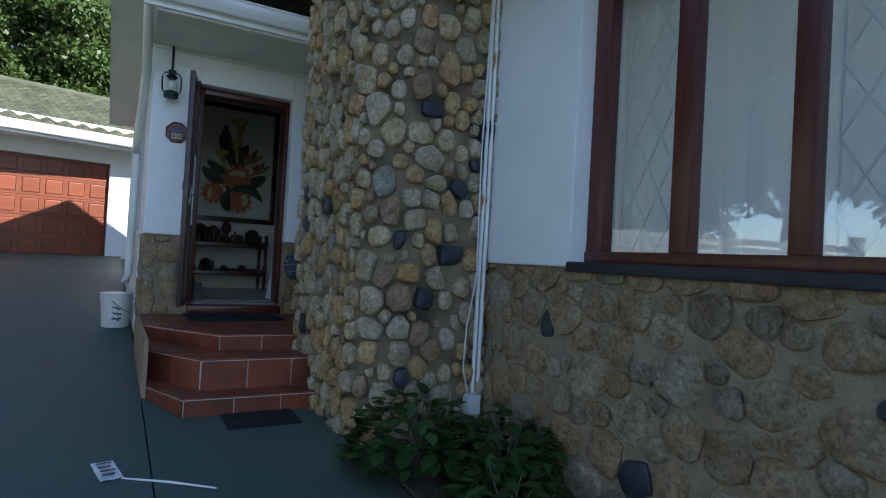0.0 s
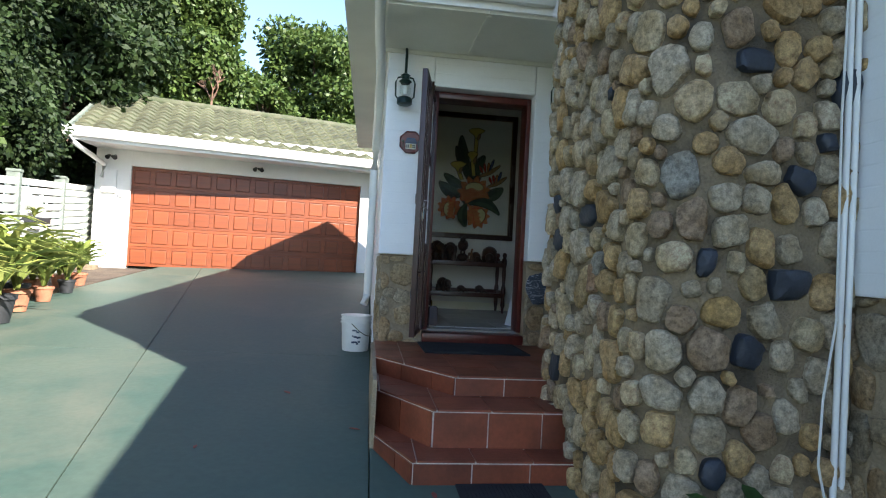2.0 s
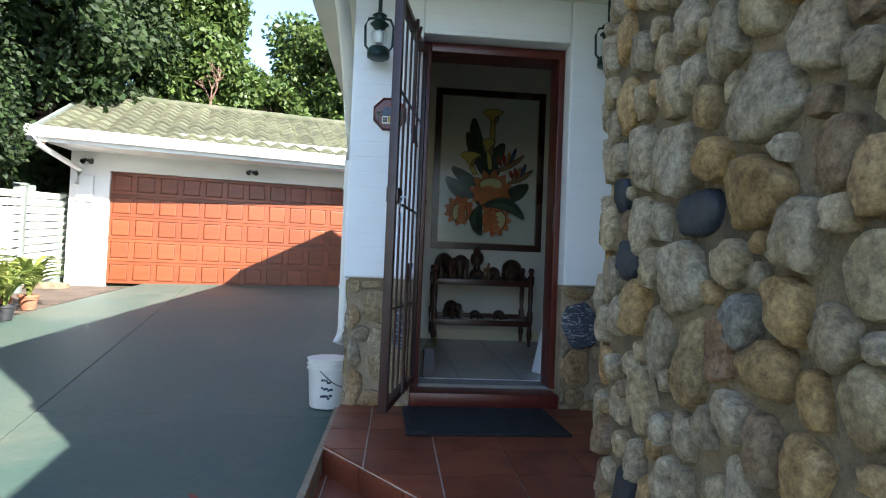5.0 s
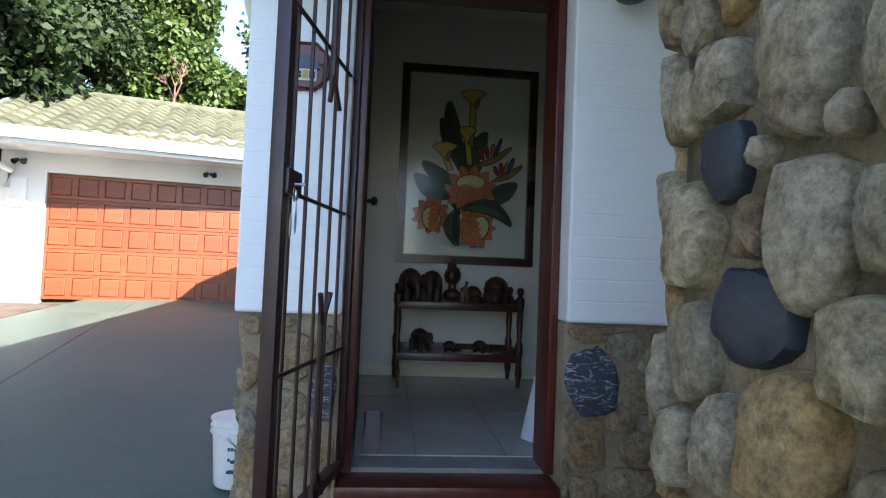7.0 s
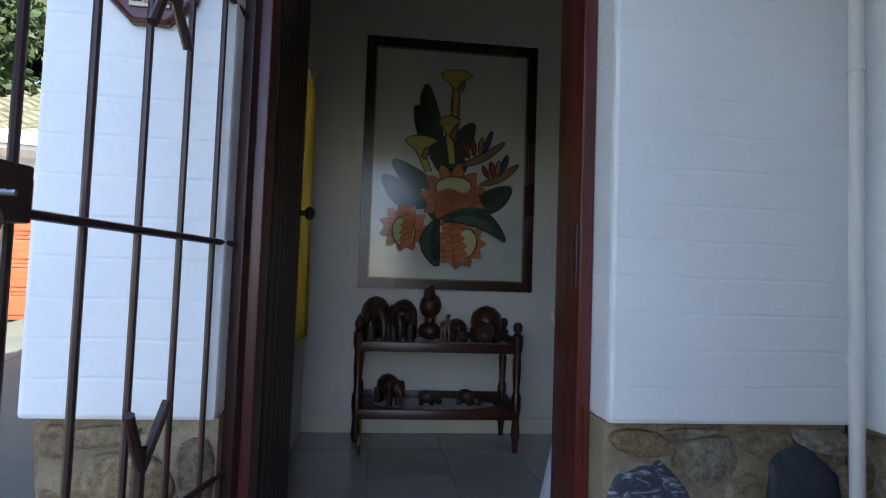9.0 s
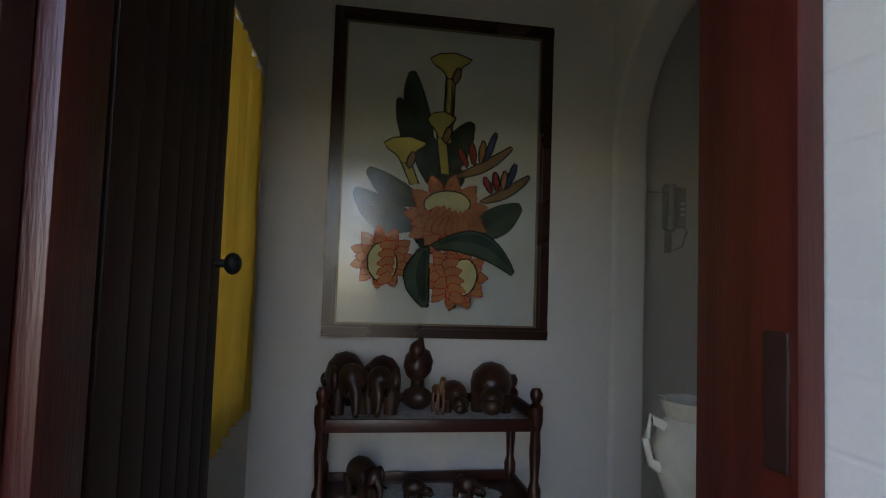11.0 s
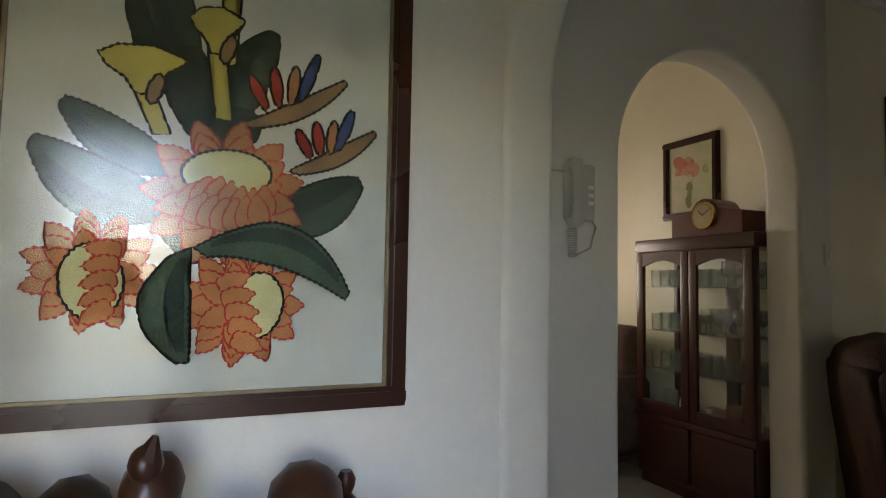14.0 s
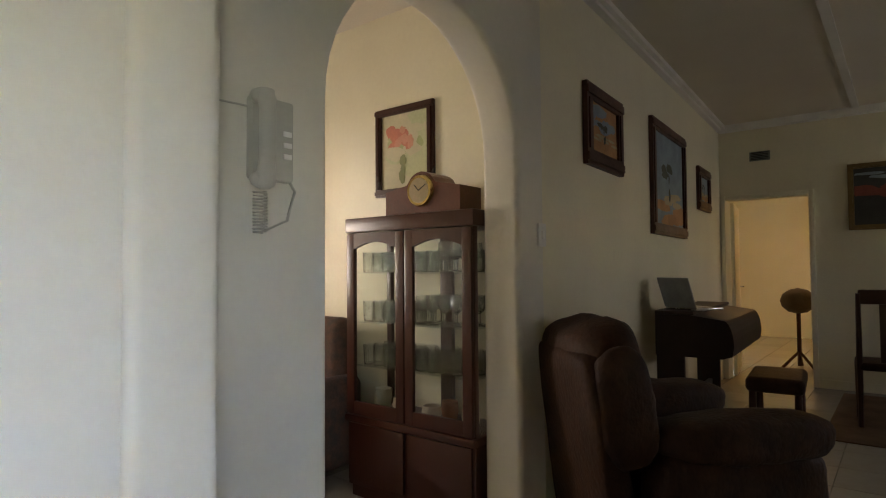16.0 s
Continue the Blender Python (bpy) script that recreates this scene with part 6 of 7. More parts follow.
bm = bmesh.new()
prism(bm, [(PX0 + 0.066, PZ0 + 0.066), (PX1 - 0.066, PZ0 + 0.066), (PX1 - 0.066, PZ1 - 0.066), (PX0 + 0.066, PZ1 - 0.066)], lambda u, v, d: on_hall(u, v, 0.027 + d), 0.002)
pane = part("picture_glass", bm, M_PICGLASS, art, "reflecting picture glass", smooth=False)
pane.visible_shadow = False

# ---- tea trolley ----
trolley = thing("tea_trolley", "dark turned-wood tea trolley with two shelves and wheels", "trolley", (1.53, 8.13, FLOOR))
LEG = [(0.018, 0.06), (0.026, 0.1), (0.018, 0.18), (0.027, 0.24), (0.027, 0.3), (0.017, 0.33), (0.024, 0.45), (0.02, 0.53), (0.03, 0.57), (0.03, 0.63), (0.016, 0.645), (0.025, 0.665), (0.027, 0.685), (0.016, 0.705)]
for x in (-0.43, 0.43):
    for y in (-0.19, 0.17):
        bm = bmesh.new()
        lathe(bm, LEG, (x, y, 0), 14)
        part("leg", bm, M_WOOD, trolley)
        if x < 0:
            bm = bmesh.new()
            ring = [(x + 0.02, y - 0.05 + 0.055 * math.cos(k * math.tau / 20), 0.063 + 0.055 * math.sin(k * math.tau / 20)) for k in range(21)]
            tube(bm, ring, 0.008, 8, False)
            for k in range(6):
                a = k * math.tau / 6
                tube(bm, [(x + 0.02, y - 0.05, 0.063), (x + 0.02, y - 0.05 + 0.05 * math.cos(a), 0.063 + 0.05 * math.sin(a))], 0.003, 6)
            part("wheel", bm, M_BRASS, trolley)
        else:
            bm = bmesh.new()
            lathe(bm, [(0.01, 0), (0.016, 0.005), (0.016, 0.03), (0.018, 0.06)], (x, y, 0), 12)
            part("foot", bm, M_WOOD, trolley)
for z, h in ((0.555, 0.05), (0.2, 0.04)):
    bm = bmesh.new()
    box(bm, -0.43, 0.43, -0.2, 0.18, z, z + 0.02, 0.004)
    part("shelf", bm, M_WOOD, trolley)
    for b in ((-0.43, 0.43, -0.215, -0.195), (-0.43, 0.43, 0.175, 0.195), (-0.445, -0.425, -0.19, 0.17), (0.425, 0.445, -0.19, 0.17)):
        bm = bmesh.new()
        lift = 0.0 if b[2] < -0.18 and b[3] < -0.18 else 0.03
        box(bm, *b, z - 0.02, z + 0.03 + lift, 0.004)
        part("shelf_rail", bm, M_WOOD, trolley)


def doily(label, at, rx, ry, oval):
    t = thing("lace_cloth", label, "cloth", at)
    bm = bmesh.new()
    n = 72
    c = bm.verts.new((0, 0, 0.004))
    rings = []
    for q, z in ((0.8, 0.004), (0.9, 0.0035), (1.0, 0.002)):
        row = []
        for k in range(n):
            a = k * math.tau / n
            e = 1 if oval else 1 / max(abs(math.cos(a)), abs(math.sin(a)))
            w = 1 + (0.025 * math.cos(k * math.pi) if q == 1.0 else 0)
            row.append(bm.verts.new((rx * q * w * e * math.cos(a), ry * q * w * e * math.sin(a), z + 0.001 * math.sin(k))))
        rings.append(row)
    for k in range(n):
        bm.faces.new((c, rings[0][k], rings[0][(k + 1) % n]))
    for r, s in zip(rings, rings[1:]):
        for k in range(n):
            bm.faces.new((r[k], s[k], s[(k + 1) % n], r[(k + 1) % n]))
    part("lace", bm, M_LACE, t)


doily("white lace cloth with a beaded edge on the trolley", (1.53, 8.12, FLOOR + 0.5755), 0.4, 0.17, False)
doily("oval white lace mat on the lower shelf", (1.53, 8.12, FLOOR + 0.2205), 0.34, 0.15, True)


def carving(label, at, turn, material, kind, s=1.0):
    """A carved wooden animal in one piece."""
    bm = bmesh.new()
    if kind == "elephant":
        ball(bm, (0, 0.03, 0.12), (0.072, 0.11, 0.085))
        ball(bm, (0, -0.08, 0.12), (0.05, 0.055, 0.06))
        for sx in (-1, 1):
            ball(bm, (0.058 * sx, -0.06, 0.12), (0.018, 0.035, 0.05))
            for y in (-0.05, 0.09):
                tube(bm, [(0.04 * sx, y, 0), (0.042 * sx, y, 0.1)], [0.024, 0.028], 10)
            tube(bm, [(0.025 * sx, -0.12, 0.1), (0.03 * sx, -0.155, 0.085), (0.03 * sx, -0.17, 0.1)], [0.008, 0.006, 0.002], 6)
        tube(bm, [(0, -0.12, 0.12), (0, -0.145, 0.08), (0, -0.145, 0.035), (0, -0.16, 0.015)], [0.026, 0.02, 0.014, 0.01], 10)
    elif kind == "bird":
        ball(bm, (0, 0, 0.045), (0.06, 0.05, 0.045))
        for sx in (-1, 1):
            tube(bm, [(0.018 * sx, 0, 0.07), (0.016 * sx, 0, 0.12)], 0.009, 8)
        ball(bm, (0, 0.0, 0.17), (0.055, 0.075, 0.062), Matrix.Rotation(radians(25), 4, "X"))
        ball(bm, (0.005, -0.045, 0.225), (0.03, 0.035, 0.036))
        tube(bm, [(0.01, -0.05, 0.235), (0.02, -0.045, 0.275)], [0.026, 0.006], 8)
    elif kind == "antelope":
        tube(bm, [(0, -0.03, 0.09), (0, 0.03, 0.09)], [0.018, 0.02], 10)
        for sx in (-1, 1):
            for y in (-0.03, 0.03):
                tube(bm, [(0.011 * sx, y, 0), (0.012 * sx, y, 0.09)], 0.006, 6)
        tube(bm, [(0, -0.03, 0.09), (0, -0.045, 0.135)], [0.014, 0.01], 8)
        ball(bm, (0, -0.055, 0.14), (0.011, 0.024, 0.012))
    elif kind == "hippo":
        ball(bm, (0, 0.03, 0.085), (0.075, 0.1, 0.075))
        ball(bm, (0, -0.085, 0.05), (0.042, 0.05, 0.042))
        ball(bm, (0, -0.115, 0.035), (0.036, 0.03, 0.03))
        for sx in (-1, 1):
            ball(bm, (0.025 * sx, -0.07, 0.09), (0.009, 0.008, 0.013))
            for y in (-0.03, 0.085):
                tube(bm, [(0.045 * sx, y, 0), (0.045 * sx, y, 0.06)], [0.022, 0.026], 8)
    for v in bm.verts:
        v.co = v.co * s + v.co.normalized() * 0.0015 * noise.noise(v.co * 40)
    ob = new("carved_animal", finish("carved_animal", bm, material, True))
    ob.matrix_world = pose(*at, 0, 0, turn)
    return tagged(ob, label, "carving", group="carved animals on the trolley")


TZ = FLOOR + 0.58
carving("dark carved wooden elephant with a broad back", (1.19, 8.1, TZ), 12, M_CARVED, "elephant", 1.18)
carving("black and brown carved wooden elephant", (1.335, 8.1, TZ), -8, M_CARVED, "elephant", 1.12)
carving("carved wooden bird on a pale root base", (1.49, 8.12, TZ), -20, M_CARVED_B, "bird", 1.15)
carving("slim pale carved wooden antelope", (1.572, 8.06, TZ), 10, M_CARVED_C, "antelope", 1.05)
carving("small reddish carved wooden hippo", (1.65, 8.1, TZ), 6, M_CARVED_B, "hippo", 0.8)
carving("large polished carved wooden hippo", (1.815, 8.12, TZ), -12, M_CARVED_B, "hippo", 1.28)
LZ = FLOOR + 0.225
carving("small dark carved wooden elephant on the lower shelf", (1.28, 8.1, LZ), 30, M_CARVED, "elephant", 0.8)
carving("flat dark carved wooden beast on the lower shelf", (1.5, 8.09, LZ), 80, M_CARVED, "hippo", 0.5)
carving("small dark carved wooden beast on the lower shelf", (1.72, 8.09, LZ), 60, M_CARVED, "hippo", 0.55)

# ---- curtain, table and urn ----
drape("window_curtain", "yellow curtain lit from behind at the hall window", lambda u, v, d: Vector((0.795 + d, 6.9 + u, 3.02 + v)), 1.15, 1.34, 11, 0.018, M_CURTAIN, 7)
win2 = thing("window_2", "timber hall window behind the yellow curtain", "window", kind="structure")
for b in ((6.95, 7.0, 1.75, 3.1), (7.95, 8.0, 1.75, 3.1), (7.45, 7.5, 1.8, 3.05), (7.0, 7.95, 1.75, 1.8), (7.0, 7.95, 3.05, 3.1)):
    bm = bmesh.new()
    box(bm, 0.5, 0.56, *b, 0.005)
    part("window_frame", bm, M_FRAME, win2)

table = thing("side_table", "round side table under a long white cloth", "table", (2.02, 6.63, FLOOR))
bm = bmesh.new()
lathe(bm, [(0.03, 0), (0.035, 0.02), (0.03, 0.56), (0.2, 0.58), (0.2, 0.6)], seg=24)
part("pedestal", bm, M_WOOD, table)
cloth = thing("tablecloth", "white cloth hanging to the floor in folds", "tablecloth", (2.02, 6.63, FLOOR))
bm = bmesh.new()
rings = []
for j in range(10):
    s = j / 9
    r0, z = (0.05 + 0.17 * s * 3, 0.612) if j < 3 else (0.215 + 0.1 * (j - 3) / 6, 0.605 - 0.6 * (j - 3) / 6)
    rings.append([bm.verts.new(((r0 + 0.018 * max(0, (j - 3) / 6) * math.sin(9 * k * math.tau / 72)) * math.cos(k * math.tau / 72), (r0 + 0.018 * max(0, (j - 3) / 6) * math.sin(9 * k * math.tau / 72)) * math.sin(k * math.tau / 72), z)) for k in range(72)])
for a, b in zip(rings, rings[1:]):
    for k in range(72):
        bm.faces.new((a[k], a[(k + 1) % 72], b[(k + 1) % 72], b[k]))
bm.faces.new(rings[0])
part("cloth", bm, mat("white_cotton", (0.7, 0.72, 0.76), 0.85, noise_scale=6, vary=0.1, fine=200, bump=0.3), cloth)
urn = thing("urn", "cream porcelain urn with scrolled handles and a wide mouth", "urn", (1.87, 6.68, FLOOR + 0.613))
urn.scale = (0.7, 0.7, 1.04)
bm = bmesh.new()
lathe(bm, [(0.06, 0), (0.07, 0.012), (0.05, 0.03), (0.08, 0.09), (0.115, 0.16), (0.12, 0.2), (0.1, 0.235), (0.085, 0.25), (0.1, 0.275), (0.105, 0.285), (0.095, 0.283), (0.078, 0.25), (0.1, 0.2), (0.06, 0.09), (0.01, 0.06)], seg=36)
part("body", bm, M_PORCELAIN, urn)
for s in (-1, 1):
    bm = bmesh.new()
    tube(bm, [(0.095 * s, 0, 0.235), (0.14 * s, 0, 0.25), (0.155 * s, 0, 0.215), (0.14 * s, 0, 0.17), (0.112 * s, 0, 0.16)], [0.012, 0.011, 0.012, 0.01, 0.012], 8)
    part("handle", bm, M_PORCELAIN, urn)

# ---- intercom ----
# white plastic with shading put into its colour, to stand out from the wall
M_PHONE = mat("shade_toned_white_plastic", (0.46, 0.46, 0.42), 0.35, noise_scale=6, vary=0.12, bump=0.02)
phone = thing("intercom_phone", "white wall intercom handset with a coiled cord", "intercom", (2.94, 8.609, 2.66))
phone.scale = (1.7, 1.15, 1.05)
bm = bmesh.new()
box(bm, -0.035, 0.045, -0.03, 0, -0.1, 0.115, 0.01)
part("base", bm, M_PHONE, phone)
for z in (0.02, -0.01, -0.04):
    bm = bmesh.new()
    box(bm, 0.022, 0.038, -0.034, -0.029, z, z + 0.014, 0.002)
    part("button", bm, M_WHITE, phone)
bm = bmesh.new()
tube(bm, [(-0.022, -0.05, -0.115), (-0.022, -0.062, -0.05), (-0.022, -0.062, 0.07), (-0.022, -0.05, 0.12)], [0.016, 0.014, 0.014, 0.017], 12)
ball(bm, (-0.022, -0.044, -0.105), (0.024, 0.018, 0.024))
ball(bm, (-0.022, -0.044, 0.105), (0.024, 0.018, 0.024))
part("handset", bm, M_PHONE, phone)
bm = bmesh.new()
tube(bm, [(-0.02 + 0.011 * math.cos(k * 0.9), -0.03 + 0.011 * math.sin(k * 0.9), -0.13 - 0.0012 * k) for k in range(90)], 0.0025, 5)
tube(bm, [(-0.02, -0.03, -0.235), (0.03, -0.03, -0.2), (0.05, -0.02, -0.12), (0.04, -0.015, -0.09)], 0.003, 5)
tube(bm, [(-0.32, -0.004, 0.085), (-0.2, -0.004, 0.08), (-0.035, -0.008, 0.085)], 0.003, 5)
part("cord", bm, M_PHONE, phone)

# ---- dining room seen through the arch ----
CX, CY0, CY1 = 4.22, 8.83, 9.69
cab = thing("display_cabinet", "dark mahogany display cabinet with glazed doors and a closed base", "cabinet")
for y in (CY0, CY1 - 0.035):
    for x in (CX + 0.02, 4.545):
        bm = bmesh.new()
        box(bm, x, x + 0.03, y, y + 0.035, 1.5, 2.52, 0.004)
        part("post", bm, M_WOOD, cab)
bm = bmesh.new()
box(bm, CX, 4.58, CY0 - 0.01, CY1 + 0.01, 2.52, 2.6, 0.01)
part("cornice_top", bm, M_WOOD, cab)
bm = bmesh.new()
box(bm, CX + 0.02, 4.58, CY0, CY1, FLOOR + 0.06, 1.5, 0.006)
part("base_body", bm, M_WOOD, cab)
bm = bmesh.new()
box(bm, CX + 0.03, 4.58, CY0 + 0.02, CY1 - 0.02, FLOOR, FLOOR + 0.06)
part("plinth", bm, M_WOOD, cab)
bm = bmesh.new()
box(bm, CX - 0.005, 4.58, CY0 - 0.008, CY1 + 0.008, 1.485, 1.525, 0.008)
part("waist_moulding", bm, M_WOOD, cab)
bm = bmesh.new()
box(bm, 4.545, 4.575, (CY0 + CY1) / 2 - 0.06, (CY0 + CY1) / 2 + 0.02, 1.525, 2.52, 0.004)
part("back_post", bm, M_WOOD, cab)
mid = (CY0 + CY1) / 2
for a, b in ((CY0 + 0.005, mid - 0.004), (mid + 0.004, CY1 - 0.005)):
    d = new("door")
    d.parent = cab
    for q in ((a, a + 0.055, 1.53, 2.515), (b - 0.055, b, 1.53, 2.515), (a + 0.055, b - 0.055, 1.53, 1.6)):
        bm = bmesh.new()
        box(bm, CX, CX + 0.022, *q, 0.004)
        part("door_frame_bar", bm, M_WOOD, d)
    bm = bmesh.new()
    top = [(a + 0.055 + (b - a - 0.11) * k / 10, 2.43 + 0.035 * math.sin(k / 10 * math.pi)) for k in range(11)]
    prism(bm, top + [(b - 0.055, 2.515), (a + 0.055, 2.515)], lambda u, v, q: Vector((CX + 0.022 - q, u, v)), 0.022)
    part("arched_rail", bm, M_WOOD, d, smooth=False)
    bm = bmesh.new()
    box(bm, CX + 0.009, CX + 0.013, a + 0.05, b - 0.05, 1.59, 2.47)
    g = part("pane", bm, M_GLASS, d)
    g.visible_shadow = False
    bm = bmesh.new()
    box(bm, CX + 0.004, CX + 0.022, a + 0.01, b - 0.01, FLOOR + 0.09, 1.48, 0.004)
    part("base_door", bm, M_WOOD, cab)
bm = bmesh.new()
box(bm, CX + 0.05, 4.55, CY0 + 0.01, CY0 + 0.014, 1.53, 2.52)
g = part("side_pane", bm, M_GLASS, cab)
g.visible_shadow = False
SHELF = [1.53, 1.79, 2.03, 2.3]
for z in SHELF[1:]:
    bm = bmesh.new()
    box(bm, CX + 0.04, 4.56, CY0 + 0.03, CY1 - 0.03, z - 0.006, z, 0.001)
    g = part("glass_shelf", bm, M_GLASS, cab, "glass shelf")
    g.visible_shadow = False
M_CRYSTAL = mat("crystal", (0.95, 0.98, 0.98), 0.03)
M_CRYSTAL.node_tree.nodes["Principled BSDF"].inputs["Transmission Weight"].default_value = 1.0
tumbler, goblet = bmesh.new(), bmesh.new()
lathe(tumbler, [(0.024, 0), (0.03, 0.003), (0.034, 0.11), (0.031, 0.11), (0.027, 0.012), (0.003, 0.01)], seg=14)
lathe(goblet, [(0.028, 0), (0.028, 0.004), (0.005, 0.01), (0.005, 0.06), (0.022, 0.075), (0.032, 0.11), (0.028, 0.15), (0.025, 0.15), (0.028, 0.11), (0.018, 0.08), (0.002, 0.075)], seg=14)
tumbler_mesh, goblet_mesh = finish("tumbler", tumbler, M_CRYSTAL, False), finish("goblet", goblet, M_CRYSTAL, False)
rng = random.Random(12)
for si, z in enumerate(SHELF[1:]):
    for row in range(3):
        for k in range(10):
            y = CY0 + 0.08 + k * 0.077 + rng.uniform(-0.004, 0.004)
            x = CX + 0.09 + row * 0.085
            me = goblet_mesh if si == 1 and k < 5 or si == 2 and k in (1, 2) else tumbler_mesh
            ob = new("drinking_glass", me)
            ob.matrix_world = pose(x, y, z + 0.001, 0, 0, rng.uniform(0, 90))
            tagged(ob, "clear cut drinking glass on the cabinet shelf", "glass", "glasses in the cabinet")
for k, (y, r0, h0) in enumerate(((8.95, 0.05, 0.1), (9.08, 0.045, 0.12), (9.2, 0.055, 0.08), (9.4, 0.06, 0.1), (9.55, 0.05, 0.13))):
    bm = bmesh.new()
    lathe(bm, [(r0 * 0.6, 0), (r0 * 0.7, 0.005), (r0, h0 * 0.6), (r0 * 0.9, h0), (r0 * 0.82, h0), (r0 * 0.9, h0 * 0.6), (0.005, 0.01)], seg=18)
    ob = new("china_pot", finish("china_pot", bm, M_PORCELAIN if k != 1 else M_CLAY, True))
    ob.location = (CX + 0.15, y, 1.526)
    tagged(ob, "small china pot on the cabinet floor", "pot", "china in the cabinet")

clock = thing("mantel_clock", "reddish wooden mantel clock with a round brass dial", "clock", (4.38, 9.19, 2.6))
bm = bmesh.new()
hump = [(-0.25, 0.0), (0.25, 0), (0.25, 0.13), (0.1, 0.155)] + [(0.1 * math.cos(a), 0.12 + 0.1 * math.sin(a)) for a in [0.5 + k * (math.pi - 1.0) / 8 for k in range(9)]] + [(-0.1, 0.155), (-0.25, 0.13)]
prism(bm, hump, lambda u, v, d: Vector((0.08 - d, u, v)), 0.18)
part("case", bm, mat("red_clock_wood", (0.12, 0.03, 0.015), 0.3, noise_scale=4, vary=0.4), clock, smooth=False)
bm = bmesh.new()
tube(bm, [(-0.1, 0.0, 0.12), (-0.118, 0.0, 0.12)], [0.085, 0.078], 28)
part("bezel", bm, M_BRASS, clock)
bm = bmesh.new()
tube(bm, [(-0.118, 0, 0.12), (-0.1195, 0, 0.12)], 0.065, 28)
part("dial", bm, mat("aged_dial", (0.4, 0.32, 0.2), 0.3), clock)
for a, L in ((0.8, 0.04), (2.6, 0.055)):
    bm = bmesh.new()
    tube(bm, [(-0.121, 0, 0.12), (-0.121, L * math.cos(a), 0.12 + L * math.sin(a))], 0.0025, 5)
    part("pointer", bm, M_BLACK, clock)


def painted(name, base, blobs, seed, area, place, parent):
    """A painted scene: broad flat dabs of colour on the canvas."""
    r = random.Random(seed)
    lift = 0.0
    for (m, u, v, su, sv, n) in blobs:
        for _ in range(n):
            lift += 0.00008
            cu, cv = u + r.uniform(-1, 1) * su, v + r.uniform(-1, 1) * sv
            ru, rv = su * r.uniform(0.3, 0.6) + 0.01, sv * r.uniform(0.3, 0.6) + 0.01
            o = [(min(0.995, max(0.005, cu + ru * math.cos(k * math.tau / 11) * r.uniform(0.7, 1.2))), min(0.995, max(0.005, cv + rv * math.sin(k * math.tau / 11) * r.uniform(0.7, 1.2)))) for k in range(11)]
            o = [(area[0] + a * (area[1] - area[0]), area[2] + b * (area[3] - area[2])) for a, b in o]
            bm = bmesh.new()
            prism(bm, o, lambda q, w, d: place(q, w, base + lift + d), 0.00005)
            part("paint_dab", bm, m, parent, smooth=False)


P_CREAM, P_PINK, P_GREEN = mat("paint_cream", (0.55, 0.52, 0.36), 0.7, vary=0.15), mat("paint_coral", (0.5, 0.16, 0.1), 0.7), mat("paint_green", (0.2, 0.22, 0.09), 0.7)
P_PALE, P_LEAFY, P_CORAL = mat("paint_pale_green", (0.5, 0.53, 0.32), 0.7, vary=0.2), mat("paint_soft_leaf", (0.36, 0.4, 0.2), 0.7), mat("paint_rose", (0.58, 0.27, 0.18), 0.7)
P_SKY, P_SAND, P_TREE, P_ROCK = mat("paint_sky", (0.25, 0.33, 0.4), 0.7, vary=0.2), mat("paint_sand", (0.5, 0.27, 0.12), 0.7), mat("paint_dark_tree", (0.08, 0.09, 0.07), 0.7), mat("paint_straw", (0.5, 0.42, 0.25), 0.7)
P_DARK, P_REDDISH = mat("paint_dusk", (0.05, 0.05, 0.05), 0.7), mat("paint_ember", (0.25, 0.07, 0.05), 0.7)


def on_dining(u, v, d):
    return Vector((4.598 - d, -u, v))


fp = picture_frame("flower_painting", "framed flower painting leaning over the cabinet", on_dining, -9.81, -9.35, 2.76, 3.3, 0.045, 0.025, M_PICFRAME, P_CREAM)
painted("dab", 0.0114, ((P_PALE, 0.5, 0.5, 0.42, 0.42, 9), (P_LEAFY, 0.5, 0.6, 0.3, 0.16, 7), (P_PINK, 0.5, 0.64, 0.34, 0.2, 5), (P_CREAM, 0.5, 0.6, 0.34, 0.2, 6), (P_PINK, 0.48, 0.62, 0.12, 0.1, 7), (P_CORAL, 0.5, 0.66, 0.16, 0.12, 6), (P_GREEN, 0.48, 0.26, 0.09, 0.14, 7)), 3, (-9.765, -9.395, 2.805, 3.255), on_dining, fp)


def on_living(u, v, d):
    return LIVING @ Vector((u, -d - 0.002, v))


M_REDFRAME = mat("red_brown_frame", (0.09, 0.03, 0.018), 0.35, noise_scale=6, vary=0.4, bump=0.1)
LAND = ((P_SKY, 0.5, 0.75, 0.45, 0.22, 10), (P_SAND, 0.5, 0.15, 0.45, 0.12, 10), (P_ROCK, 0.5, 0.3, 0.4, 0.06, 6), (P_TREE, 0.45, 0.6, 0.16, 0.08, 6), (P_TREE, 0.5, 0.4, 0.03, 0.16, 4))
for k, (u0, u1, v0, v1) in enumerate(((0.53, 1.15, 2.9, 3.37), (1.83, 2.87, 2.57, 3.45), (3.41, 3.96, 2.88, 3.3))):
    w = 0.09 if k != 1 else 0.085
    lp = picture_frame("landscape_painting", ("small", "large", "little")[k] + " savanna landscape painting in a red-brown frame", on_living, u0, u1, v0, v1, w, 0.03, M_REDFRAME, P_SKY if k else P_SAND)
    painted("dab", 0.0138, LAND, 7 + k, (u0 + w, u1 - w, v0 + w, v1 - w), on_living, lp)


def on_east(u, v, d):
    return Vector((9.118 - d, -u, v))


